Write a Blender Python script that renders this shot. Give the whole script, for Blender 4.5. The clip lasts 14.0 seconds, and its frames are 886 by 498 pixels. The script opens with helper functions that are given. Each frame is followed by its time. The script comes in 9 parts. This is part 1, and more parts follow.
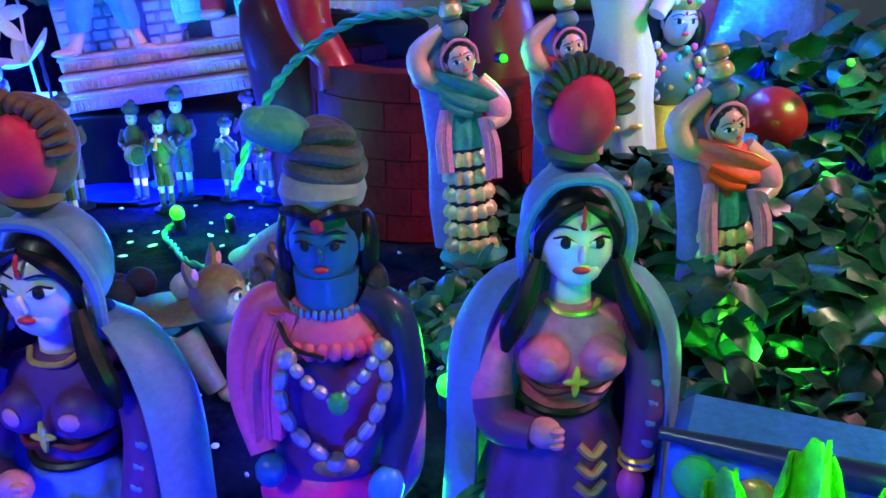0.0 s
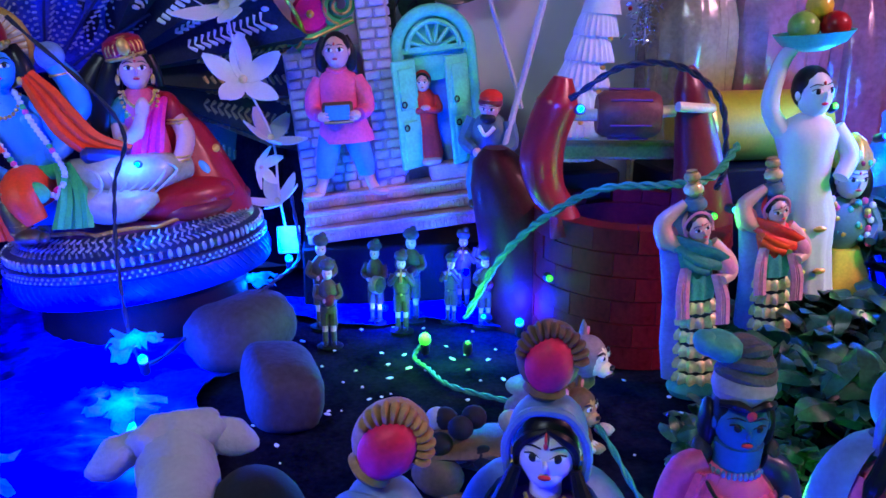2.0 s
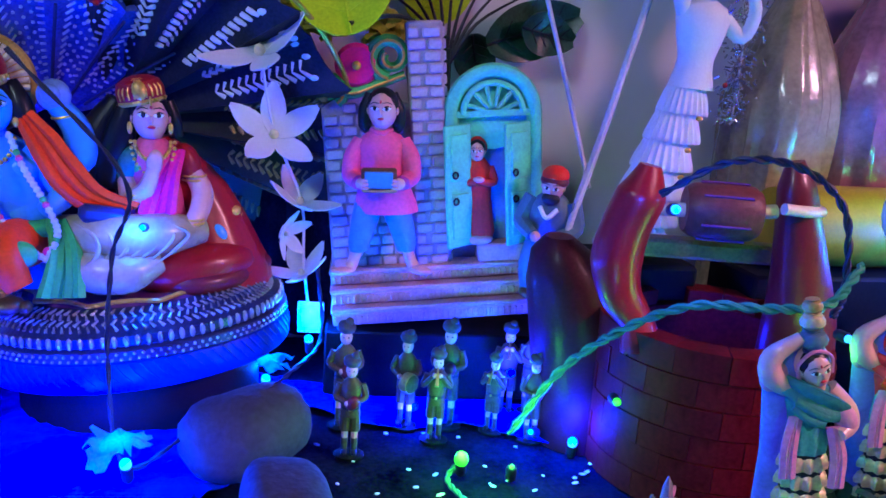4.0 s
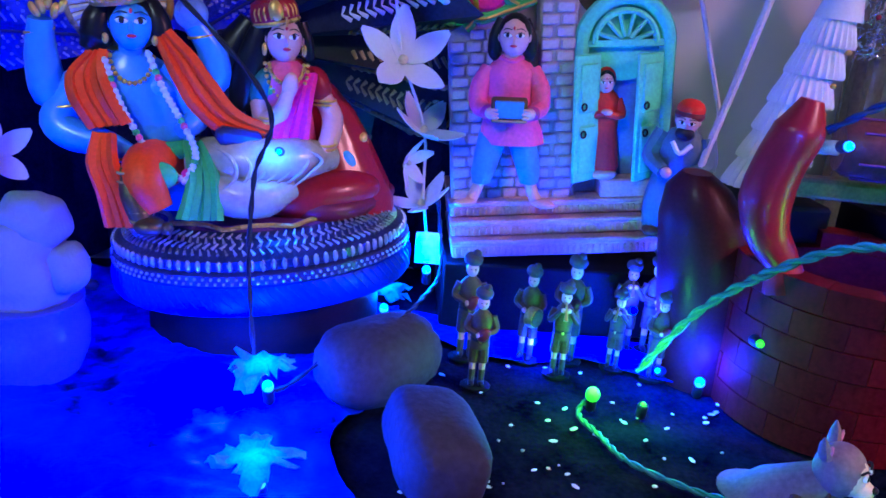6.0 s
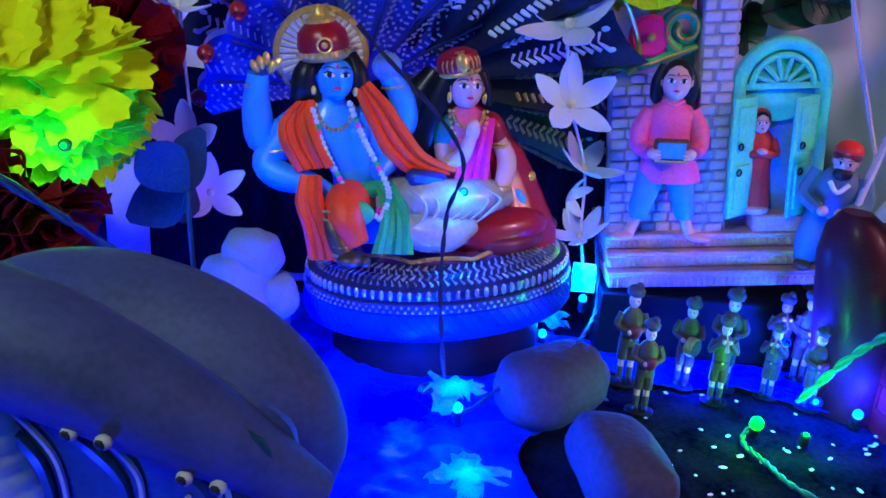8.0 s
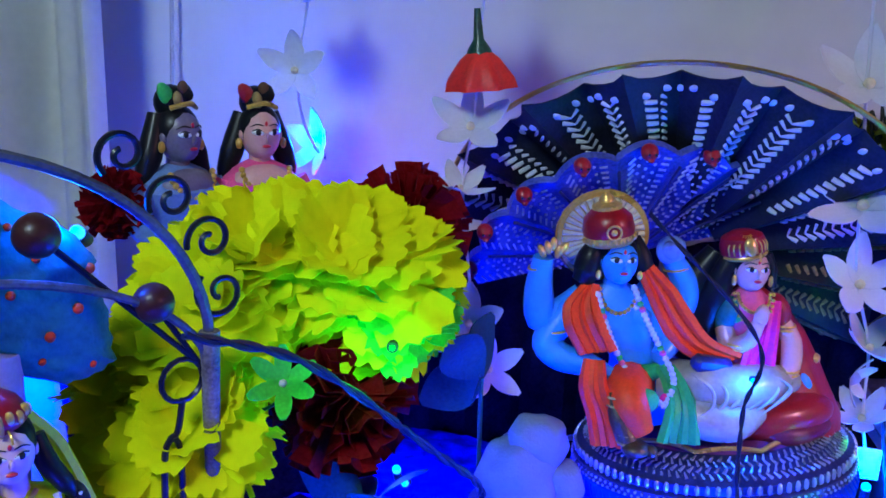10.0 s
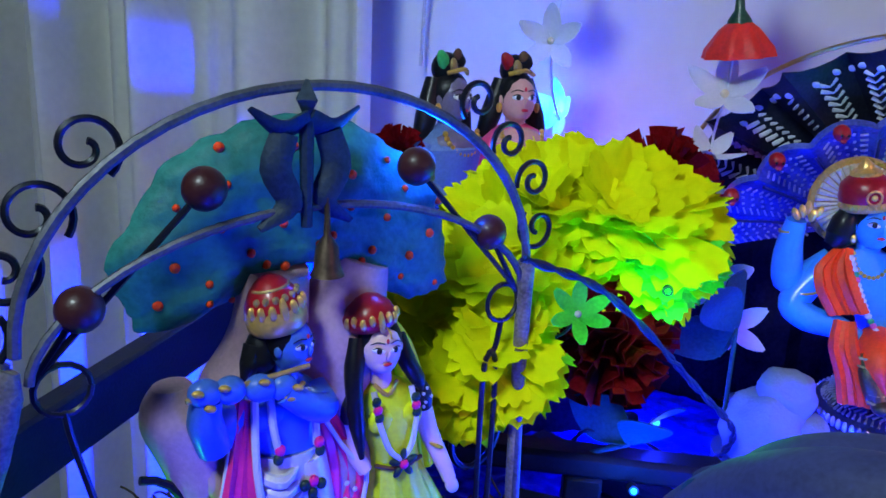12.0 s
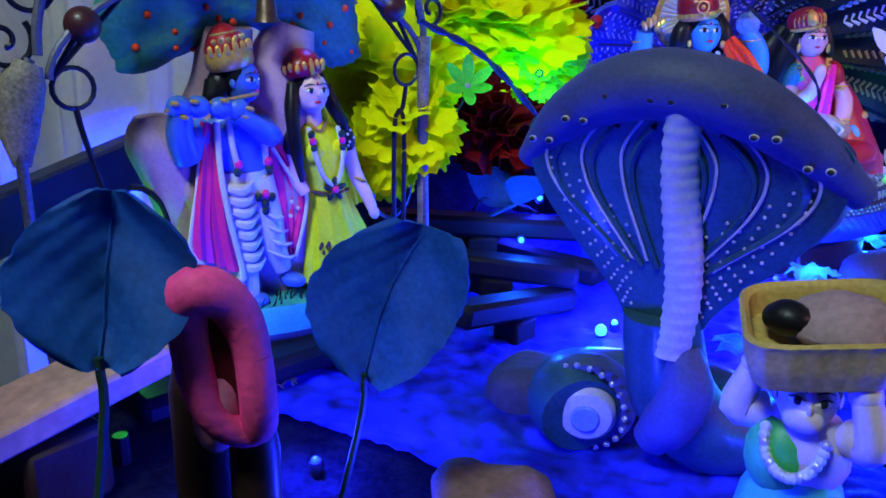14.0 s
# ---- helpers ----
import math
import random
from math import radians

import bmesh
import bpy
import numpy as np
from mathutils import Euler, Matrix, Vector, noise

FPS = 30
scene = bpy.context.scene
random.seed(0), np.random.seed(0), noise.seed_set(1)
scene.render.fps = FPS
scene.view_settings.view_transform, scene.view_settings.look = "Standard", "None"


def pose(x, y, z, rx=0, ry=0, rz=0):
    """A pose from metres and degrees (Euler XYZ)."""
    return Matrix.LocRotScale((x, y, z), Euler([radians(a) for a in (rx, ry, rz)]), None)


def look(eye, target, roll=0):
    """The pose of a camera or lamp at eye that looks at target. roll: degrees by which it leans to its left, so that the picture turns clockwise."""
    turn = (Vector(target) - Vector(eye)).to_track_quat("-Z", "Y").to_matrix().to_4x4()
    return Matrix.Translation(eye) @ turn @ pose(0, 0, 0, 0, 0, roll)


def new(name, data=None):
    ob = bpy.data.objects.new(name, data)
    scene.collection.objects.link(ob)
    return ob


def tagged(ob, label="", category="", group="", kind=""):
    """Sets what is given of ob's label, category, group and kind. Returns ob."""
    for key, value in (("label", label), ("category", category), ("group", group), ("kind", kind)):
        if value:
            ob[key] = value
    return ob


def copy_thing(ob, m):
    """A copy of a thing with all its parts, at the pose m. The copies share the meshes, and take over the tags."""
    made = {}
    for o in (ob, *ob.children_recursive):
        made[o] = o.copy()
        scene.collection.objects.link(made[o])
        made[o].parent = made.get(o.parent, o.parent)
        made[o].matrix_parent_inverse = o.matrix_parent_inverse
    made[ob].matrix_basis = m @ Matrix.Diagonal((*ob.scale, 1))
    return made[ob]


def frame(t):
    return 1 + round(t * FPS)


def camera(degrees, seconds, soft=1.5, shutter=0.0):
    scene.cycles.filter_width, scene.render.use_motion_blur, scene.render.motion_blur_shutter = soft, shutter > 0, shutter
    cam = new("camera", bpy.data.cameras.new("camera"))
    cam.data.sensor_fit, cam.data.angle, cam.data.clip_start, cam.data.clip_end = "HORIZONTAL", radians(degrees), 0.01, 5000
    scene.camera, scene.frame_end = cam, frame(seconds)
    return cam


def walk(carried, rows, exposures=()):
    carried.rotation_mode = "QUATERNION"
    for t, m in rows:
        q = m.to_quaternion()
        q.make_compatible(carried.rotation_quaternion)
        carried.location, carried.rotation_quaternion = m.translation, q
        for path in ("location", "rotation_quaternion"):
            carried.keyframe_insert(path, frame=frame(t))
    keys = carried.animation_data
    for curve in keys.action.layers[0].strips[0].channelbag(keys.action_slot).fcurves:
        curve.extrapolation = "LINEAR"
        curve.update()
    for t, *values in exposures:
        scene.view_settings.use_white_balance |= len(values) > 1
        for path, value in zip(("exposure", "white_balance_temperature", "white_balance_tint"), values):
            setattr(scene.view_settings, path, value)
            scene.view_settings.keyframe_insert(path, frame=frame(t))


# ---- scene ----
cam = camera(57.8, 14.0, soft=1.6)
METRES, EYE, TILT, LEAN, TURN = 1.1, 0.225, -22.0, 0.0, 0.0
ROWS = [
    (0.0, 0.0, 0.0, 0.0, 0.0, 0.0, -0.0),
    (0.5, -0.0407, -0.0523, -0.0015, 0.89, 1.11, 0.08),
    (1.0, -0.0813, -0.1003, -0.0034, 2.05, 1.71, -0.67),
    (1.5, -0.1162, -0.114, 0.0179, 2.0, 3.68, -0.85),
    (2.0, -0.1396, -0.1014, 0.0407, 2.83, 5.12, -1.18),
    (2.5, -0.1349, -0.0855, 0.0667, 2.97, 6.08, -2.89),
    (5.0, -0.2119, 0.0195, 0.0981, 4.28, 7.63, -6.92),
    (5.5, -0.2291, 0.0103, 0.0873, 5.44, 5.22, -7.35),
    (6.0, -0.2385, -0.0035, 0.0845, 6.23, 2.77, -7.71),
    (6.5, -0.2472, -0.0252, 0.0779, 6.48, 1.88, -7.57),
    (7.0, -0.2654, -0.0446, 0.0768, 7.84, 1.79, -7.65),
    (9.5, -0.3906, -0.0852, 0.1264, 18.28, 5.99, -10.51),
    (10.0, -0.421, -0.0995, 0.1418, 20.98, 7.18, -10.76),
    (10.5, -0.4284, -0.1082, 0.1629, 22.61, 7.16, -10.96),
    (11.0, -0.4484, -0.1232, 0.1575, 24.67, 6.86, -11.87),
    (11.5, -0.4746, -0.1501, 0.1305, 27.71, 6.3, -13.37),
    (12.0, -0.4772, -0.1813, 0.0905, 30.54, 4.18, -14.27),
    (12.5, -0.4677, -0.196, 0.0441, 30.27, 2.49, -11.86),
    (13.0, -0.4447, -0.2107, 0.0238, 27.55, 2.88, -11.9),
    (13.5, -0.4395, -0.2405, -0.0051, 26.08, 2.88, -11.71),
    (14.0, -0.3869, -0.2684, -0.0473, 25.12, 2.36, -10.92),
]
walk(cam, [(t, pose(0, 0, EYE, TILT, LEAN, TURN) @ pose(METRES * x, METRES * y, METRES * z, 90 + pitch, roll, yaw)) for t, x, y, z, yaw, pitch, roll in ROWS], exposures=[
    (0.0, 0.05, 6500, 13), (1.0, -0.14, 6150, 28), (2.5, -0.22, 6000, 30), (5.0, -0.24, 6000, 26), (7.0, -0.26, 6000, 22),
    (9.5, -0.10, 6200, 10), (10.5, -0.16, 6150, 15), (11.2, -0.16, 6200, 14), (12.0, 0.06, 6400, 12), (13.0, 0.14, 6500, 13), (14.0, 0.18, 6600, 13)])

# ------------------------------------------------------------------ light
world = bpy.data.worlds.new("room_air")
scene.world = world
world.use_nodes = True
world.node_tree.nodes["Background"].inputs[0].default_value = (0.35, 0.42, 0.75, 1)
world.node_tree.nodes["Background"].inputs[1].default_value = 0.003

BLUE, CYAN, GREEN = (0.008, 0.018, 1.0), (0.003, 0.085, 1.0), (0.02, 1.0, 0.04)
BULB_GAIN = 11.5


def room_lamp(place, target, size, watts, colour, spread=160):
    data = bpy.data.lights.new("room_lamp_light", "AREA")
    data.energy, data.size, data.color = watts, size, colour
    ob = new("room_lamp_light", data)
    data.spread = radians(spread)
    ob.matrix_world = look(place, target)
    return ob


room_lamp((-0.68, -0.62, 1.15), (-0.84, 0.47, 0.27), 0.24, 6.0, (0.72, 0.97, 1.0), 130)
# Pink fill from an unseen lamp, added to brighten the right-hand figures.
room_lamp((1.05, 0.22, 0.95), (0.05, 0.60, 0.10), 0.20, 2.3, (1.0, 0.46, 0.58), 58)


# ------------------------------------------------------------------ materials
def material(name, rgb, rough=0.5, metal=0.0, var=0.18, scale=90.0, bump=0.12, glow=0.0, coat=0.0, tint=None, thin=0.0, spec=0.3):
    m = bpy.data.materials.new(name)
    m.use_nodes = True
    n, l = m.node_tree.nodes, m.node_tree.links
    b = n["Principled BSDF"]
    at_ = n.new("ShaderNodeTexCoord")
    fine, broad = n.new("ShaderNodeTexNoise"), n.new("ShaderNodeTexNoise")
    fine.inputs["Scale"].default_value, broad.inputs["Scale"].default_value = scale * 4, scale * 0.5
    fine.inputs["Detail"].default_value, broad.inputs["Detail"].default_value = 4, 3
    for t in (fine, broad):
        l.new(at_.outputs["Object"], t.inputs["Vector"])
    add = n.new("ShaderNodeMath")
    add.operation = "MULTIPLY_ADD"
    add.inputs[1].default_value = 0.45
    l.new(fine.outputs["Fac"], add.inputs[0])
    half = n.new("ShaderNodeMath")
    half.operation = "MULTIPLY"
    half.inputs[1].default_value = 0.55
    l.new(broad.outputs["Fac"], half.inputs[0])
    l.new(half.outputs[0], add.inputs[2])
    ramp = n.new("ShaderNodeValToRGB")
    lo = [c * (1 - var) for c in rgb]
    hi = [min(1, c * (1 + var) + 0.02 * var) for c in (tint or rgb)]
    ramp.color_ramp.elements[0].position, ramp.color_ramp.elements[1].position = 0.32, 0.68
    ramp.color_ramp.elements[0].color, ramp.color_ramp.elements[1].color = (*lo, 1), (*hi, 1)
    l.new(add.outputs[0], ramp.inputs[0])
    l.new(ramp.outputs[0], b.inputs["Base Color"])
    rr = n.new("ShaderNodeMapRange")
    rr.inputs[3].default_value, rr.inputs[4].default_value = max(0.02, rough - 0.1), min(1, rough + 0.1)
    l.new(broad.outputs["Fac"], rr.inputs[0])
    l.new(rr.outputs[0], b.inputs["Roughness"])
    b.inputs["Metallic"].default_value = metal
    b.inputs["Coat Weight"].default_value = coat
    b.inputs["Coat Roughness"].default_value = 0.15
    b.inputs["Specular IOR Level"].default_value = spec
    if bump:
        bp = n.new("ShaderNodeBump")
        bp.inputs["Strength"].default_value, bp.inputs["Distance"].default_value = bump, 0.002
        l.new(fine.outputs["Fac"], bp.inputs["Height"])
        l.new(bp.outputs[0], b.inputs["Normal"])
    if glow:
        b.inputs["Emission Color"].default_value = (*rgb, 1)
        b.inputs["Emission Strength"].default_value = glow
    if thin:
        soft, mix = n.new("ShaderNodeBsdfTranslucent"), n.new("ShaderNodeMixShader")
        l.new(ramp.outputs[0], soft.inputs["Color"])
        mix.inputs[0].default_value = thin
        l.new(b.outputs[0], mix.inputs[1])
        l.new(soft.outputs[0], mix.inputs[2])
        l.new(mix.outputs[0], n["Material Output"].inputs["Surface"])
    return m


MATS = {}


def mt(key, *args, **kw):
    if key not in MATS:
        MATS[key] = material(key, *args, **kw)
    return MATS[key]


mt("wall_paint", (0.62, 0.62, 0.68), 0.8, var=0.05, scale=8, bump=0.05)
# Darker than the back wall, only to cut bounced light from unseen sides.
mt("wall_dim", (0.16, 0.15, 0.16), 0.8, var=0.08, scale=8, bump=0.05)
mt("curtain_cloth", (0.72, 0.70, 0.66), 0.85, var=0.07, scale=25, bump=0.2, thin=0.25)
mt("dark_cloth", (0.0007, 0.0009, 0.010), 0.8, var=0.5, scale=60, bump=0.35, spec=0.0)
mt("blue_sheet", (0.001, 0.003, 0.09), 0.42, var=0.75, scale=22, bump=0.4, tint=(0.003, 0.014, 0.42), spec=0.08)
mt("fleck", (0.75, 0.76, 0.8), 0.5)
mt("black_board", (0.004, 0.004, 0.008), 0.55, spec=0.08)
mt("skin", (0.66, 0.34, 0.31), 0.35, coat=0.4, var=0.08)
mt("pale_skin", (0.55, 0.46, 0.52), 0.35, coat=0.2, var=0.08)
mt("lady_skin", (0.76, 0.50, 0.50), 0.4, coat=0.15, var=0.06)
mt("face_white", (0.72, 0.64, 0.70), 0.4, coat=0.15, var=0.06)
mt("dark_skin", (0.16, 0.13, 0.20), 0.35, coat=0.2)
mt("satin", (0.38, 0.31, 0.20), 0.3, coat=0.3, var=0.2, scale=60)
mt("blue_skin", (0.05, 0.30, 0.84), 0.35, coat=0.4, var=0.12)
mt("deep_blue_skin", (0.05, 0.14, 0.55), 0.35, coat=0.2, var=0.12)
mt("hair", (0.005, 0.005, 0.007), 0.4, coat=0.08, spec=0.2)
mt("eye_white", (0.8, 0.8, 0.82), 0.3, var=0.02)
mt("ink", (0.01, 0.01, 0.015), 0.4)
mt("ash_skin", (0.27, 0.26, 0.38), 0.6, var=0.2, scale=120)
mt("sage_blue", (0.02, 0.12, 0.30), 0.4, coat=0.15, var=0.15)
mt("chain_silver", (0.34, 0.33, 0.46), 0.4, 0.4, var=0.3)
mt("coil_hair", (0.075, 0.07, 0.085), 0.6, var=0.4, scale=160, bump=0.4)
mt("bun_teal", (0.05, 0.28, 0.26), 0.55, var=0.3, bump=0.3)
mt("jar_red", (0.90, 0.02, 0.10), 0.55, var=0.2)
mt("lip_red", (0.62, 0.03, 0.06), 0.35)
mt("white_paint", (0.62, 0.62, 0.65), 0.45, var=0.06)
mt("cream", (0.74, 0.64, 0.46), 0.45)
mt("pink", (0.80, 0.09, 0.26), 0.45)
mt("hot_pink", (0.85, 0.02, 0.22), 0.4)
mt("rose_cloth", (0.88, 0.13, 0.30), 0.5, var=0.35, scale=70)
mt("magenta", (0.70, 0.10, 0.28), 0.45)
mt("purple", (0.12, 0.03, 0.16), 0.5)
mt("scarf_blue", (0.13, 0.22, 0.46), 0.45)
mt("coral", (0.95, 0.10, 0.075), 0.45)
mt("scarlet", (0.80, 0.03, 0.02), 0.45)
mt("scarf_violet", (0.16, 0.14, 0.50), 0.5, var=0.25)
mt("orange", (0.92, 0.055, 0.006), 0.45)
mt("red", (0.32, 0.006, 0.012), 0.35, coat=0.25)
mt("maroon", (0.14, 0.008, 0.02), 0.4, coat=0.2)
# The well's red, darkened to carry the shadow on its left shoulder.
mt("well_maroon", (0.050, 0.003, 0.010), 0.45, var=0.3, coat=0.05, spec=0.12)
mt("brick_red", (0.11, 0.001, 0.004), 0.5, spec=0.05, var=0.4, scale=60)
mt("base_navy", (0.008, 0.012, 0.07), 0.4, var=0.4, bump=0.4, coat=0.2)
mt("dull_gold", (0.36, 0.25, 0.09), 0.4, 0.3, var=0.4)
mt("pewter", (0.46, 0.46, 0.54), 0.28, 0.7, var=0.35, bump=0.3)
mt("gilt_cream", (0.62, 0.46, 0.24), 0.35, 0.35, var=0.3)
mt("gold", (0.72, 0.43, 0.09), 0.3, 0.45, var=0.25)
mt("dhoti_silver", (0.62, 0.59, 0.58), 0.35, 0.15, coat=0.2, var=0.1)
mt("shawl_pink", (0.86, 0.035, 0.20), 0.4, coat=0.15, var=0.1)
mt("emblem_dark", (0.008, 0.022, 0.045), 0.6, var=0.4, bump=0.3)
mt("shell_pink", (0.82, 0.06, 0.26), 0.65, var=0.25, scale=60, bump=0.3)
mt("moss_brown", (0.055, 0.030, 0.012), 0.7, var=0.5)
mt("silver", (0.62, 0.62, 0.66), 0.32, 0.7, var=0.3, bump=0.3)
mt("navy", (0.018, 0.022, 0.09), 0.4, coat=0.2)
mt("serpent_blue", (0.03, 0.045, 0.24), 0.4, coat=0.2, tint=(0.07, 0.09, 0.36), var=0.35)
mt("base_blue", (0.004, 0.035, 0.46), 0.35, var=0.35)
mt("green_paint", (0.04, 0.42, 0.10), 0.4)
mt("lime_paint", (0.74, 0.90, 0.005), 0.45, var=0.12)
mt("teal_paint", (0.018, 0.17, 0.16), 0.6, var=0.3, scale=60, bump=0.35)
mt("trunk_pink", (0.46, 0.29, 0.33), 0.6, var=0.15, bump=0.2)
mt("pot_brown", (0.17, 0.085, 0.055), 0.6, var=0.35, scale=70, bump=0.3)
mt("pot_olive", (0.06, 0.075, 0.05), 0.6, var=0.35, scale=70, bump=0.3)
mt("grey_hair", (0.022, 0.022, 0.032), 0.55, var=0.4, scale=160, bump=0.4)
mt("planter_blue", (0.03, 0.15, 0.60), 0.35, var=0.3)
mt("turquoise", (0.09, 0.60, 0.36), 0.4, coat=0.2)
mt("aqua", (0.04, 0.42, 0.33), 0.4)
mt("bundle_mauve", (0.30, 0.20, 0.22), 0.7, var=0.3, scale=60)
mt("rail_navy", (0.007, 0.009, 0.032), 0.45, coat=0.1, var=0.3)
mt("brick_mauve", (0.42, 0.33, 0.42), 0.6, var=0.2)
mt("mortar", (0.33, 0.27, 0.33), 0.8)
mt("step_terracotta", (0.50, 0.27, 0.26), 0.55, var=0.25)
mt("denim", (0.06, 0.22, 0.46), 0.5)
mt("slate_blue", (0.075, 0.15, 0.20), 0.5)
mt("khaki", (0.065, 0.04, 0.022), 0.5, var=0.3)
mt("turban_slate", (0.050, 0.048, 0.052), 0.6, var=0.3)
mt("dark_khaki", (0.05, 0.05, 0.045), 0.5, var=0.3)
mt("brass", (0.55, 0.36, 0.10), 0.35, 0.8)
mt("rock", (0.034, 0.030, 0.058), 0.8, var=0.3, scale=45, bump=0.5)
mt("rock_brown", (0.17, 0.09, 0.065), 0.8, var=0.35, scale=45, bump=0.5)
mt("plank_pink", (0.40, 0.21, 0.18), 0.7, var=0.35, scale=30, bump=0.3)
mt("brown", (0.11, 0.05, 0.022), 0.6, var=0.35)
mt("tan", (0.40, 0.21, 0.08), 0.55, var=0.35)
mt("lion_rose", (0.22, 0.15, 0.17), 0.6, var=0.3)
mt("lion_tan", (0.16, 0.09, 0.04), 0.6, var=0.3)
mt("iron", (0.008, 0.009, 0.016), 0.4, 0.3, coat=0.08)
mt("steel", (0.10, 0.10, 0.125), 0.5, 0.5, var=0.4, bump=0.25)
mt("bronze", (0.10, 0.065, 0.04), 0.4, 0.7, var=0.4)
mt("tape", (0.17, 0.14, 0.11), 0.5, var=0.6, scale=120, bump=0.4)
mt("dark_wood", (0.030, 0.012, 0.010), 0.45, coat=0.08)
mt("bead_brown", (0.045, 0.010, 0.012), 0.4, coat=0.12)
mt("black_lacquer", (0.004, 0.005, 0.012), 0.4, coat=0.08, spec=0.15)
mt("petal_white", (0.72, 0.74, 0.80), 0.6, var=0.06, thin=0.3)
mt("petal_yellow", (0.90, 0.96, 0.001), 0.7, var=0.10, scale=30, thin=0.38, spec=0.04)
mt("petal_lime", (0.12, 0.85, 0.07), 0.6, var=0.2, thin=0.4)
mt("petal_red", (0.20, 0.001, 0.004), 0.7, var=0.3, thin=0.2, spec=0.04)
mt("bright_red", (0.72, 0.025, 0.015), 0.5)
mt("leaf_green", (0.007, 0.055, 0.026), 0.34, var=0.6, spec=0.5)
mt("leaf_dark", (0.008, 0.032, 0.022), 0.45, var=0.4)
mt("leaf_blue", (0.008, 0.095, 0.40), 0.6, var=0.3, thin=0.4)
mt("leaf_teal", (0.006, 0.045, 0.085), 0.6, var=0.3, thin=0.2)
# Cyan film standing in for the bulbs' patches of light on the pond.
mt("film_clear", (0.30, 0.80, 1.0), 0.25, var=0.2, scale=120, bump=0.5, thin=0.85, spec=0.4)
mt("leaf_yellow", (0.50, 0.52, 0.04), 0.5, var=0.3, thin=0.3)
mt("leaf_bright", (0.14, 0.85, 0.03), 0.45, var=0.25, thin=0.45)
mt("leaf_lime", (0.66, 0.95, 0.02), 0.45, var=0.2, thin=0.4)
mt("cobra_grey", (0.038, 0.046, 0.14), 0.6, var=0.25)
mt("cobra_dark", (0.008, 0.050, 0.080), 0.5, var=0.35, coat=0.2)
mt("cobra_belly", (0.38, 0.37, 0.36), 0.5)
mt("fan_cloth", (0.006, 0.008, 0.020), 0.5, var=0.5, spec=0.25)
mt("fan_brown", (0.014, 0.009, 0.007), 0.5, var=0.4)
mt("wire_green", (0.02, 0.22, 0.12), 0.45)
mt("wire_dark", (0.008, 0.01, 0.03), 0.45)
mt("string_white", (0.45, 0.45, 0.5), 0.6)
mt("roller_brown", (0.13, 0.03, 0.03), 0.45, var=0.4, scale=60, bump=0.3)
mt("jar_clear", (0.10, 0.13, 0.42), 0.15, var=0.15, coat=0.5, thin=0.45, spec=0.5)
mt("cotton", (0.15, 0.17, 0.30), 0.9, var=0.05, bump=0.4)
mt("fur_white", (0.32, 0.33, 0.40), 0.9, var=0.1, bump=0.5)
mt("fur_black", (0.008, 0.008, 0.012), 0.8)
mt("fruit_green", (0.20, 0.42, 0.06), 0.35, coat=0.3)
mt("fruit_yellow", (0.72, 0.50, 0.04), 0.35, coat=0.3)
mt("bolster", (0.34, 0.22, 0.006), 0.5)
mt("foil_blue", (0.10, 0.30, 0.75), 0.2, 0.4, var=0.35, coat=0.5, bump=0.6, scale=50)
mt("film_pink", (0.34, 0.12, 0.16), 0.12, var=0.3, coat=0.6, bump=0.5, scale=40)
mt("film_gold", (0.32, 0.23, 0.13), 0.12, var=0.3, coat=0.6, bump=0.5, scale=40)
mt("tinsel", (0.7, 0.7, 0.72), 0.2, 0.9, var=0.3)
mt("straw", (0.34, 0.21, 0.05), 0.6, var=0.4)
mt("basket_tan", (0.40, 0.28, 0.07), 0.55, var=0.3)
mt("pink_soft", (0.62, 0.20, 0.34), 0.6, var=0.2)
mt("room_floor", (0.20, 0.18, 0.17), 0.5, scale=10)
mt("glow_blue", (0.03, 0.34, 1.0), 0.3, var=0.02, bump=0, glow=2.8)
mt("glow_deep", (0.0, 0.06, 1.0), 0.3, var=0.02, bump=0, glow=2.0)
mt("glow_green", (0.01, 1.0, 0.03), 0.3, var=0.02, bump=0, glow=1.3)
mt("glow_pink", (1.0, 0.02, 0.35), 0.3, var=0.02, bump=0, glow=2.0)
mt("lamp_glow", (1.0, 0.96, 0.9), 0.3, var=0.02, bump=0, glow=1.2)


# ------------------------------------------------------------------ mesh tools
def smooth(pts, k=6):
    """A curve through pts, with k steps between two of them."""
    p = [Vector(q) for q in pts]
    p = [p[0] * 2 - p[1]] + p + [p[-1] * 2 - p[-2]]
    out = []
    for i in range(1, len(p) - 2):
        for j in range(k):
            t = j / k
            a, b, c, d = p[i - 1], p[i], p[i + 1], p[i + 2]
            out.append(0.5 * (2 * b + (c - a) * t + (2 * a - 5 * b + 4 * c - d) * t * t + (3 * b - a - 3 * c + d) * t ** 3))
    return out + [p[-2]]


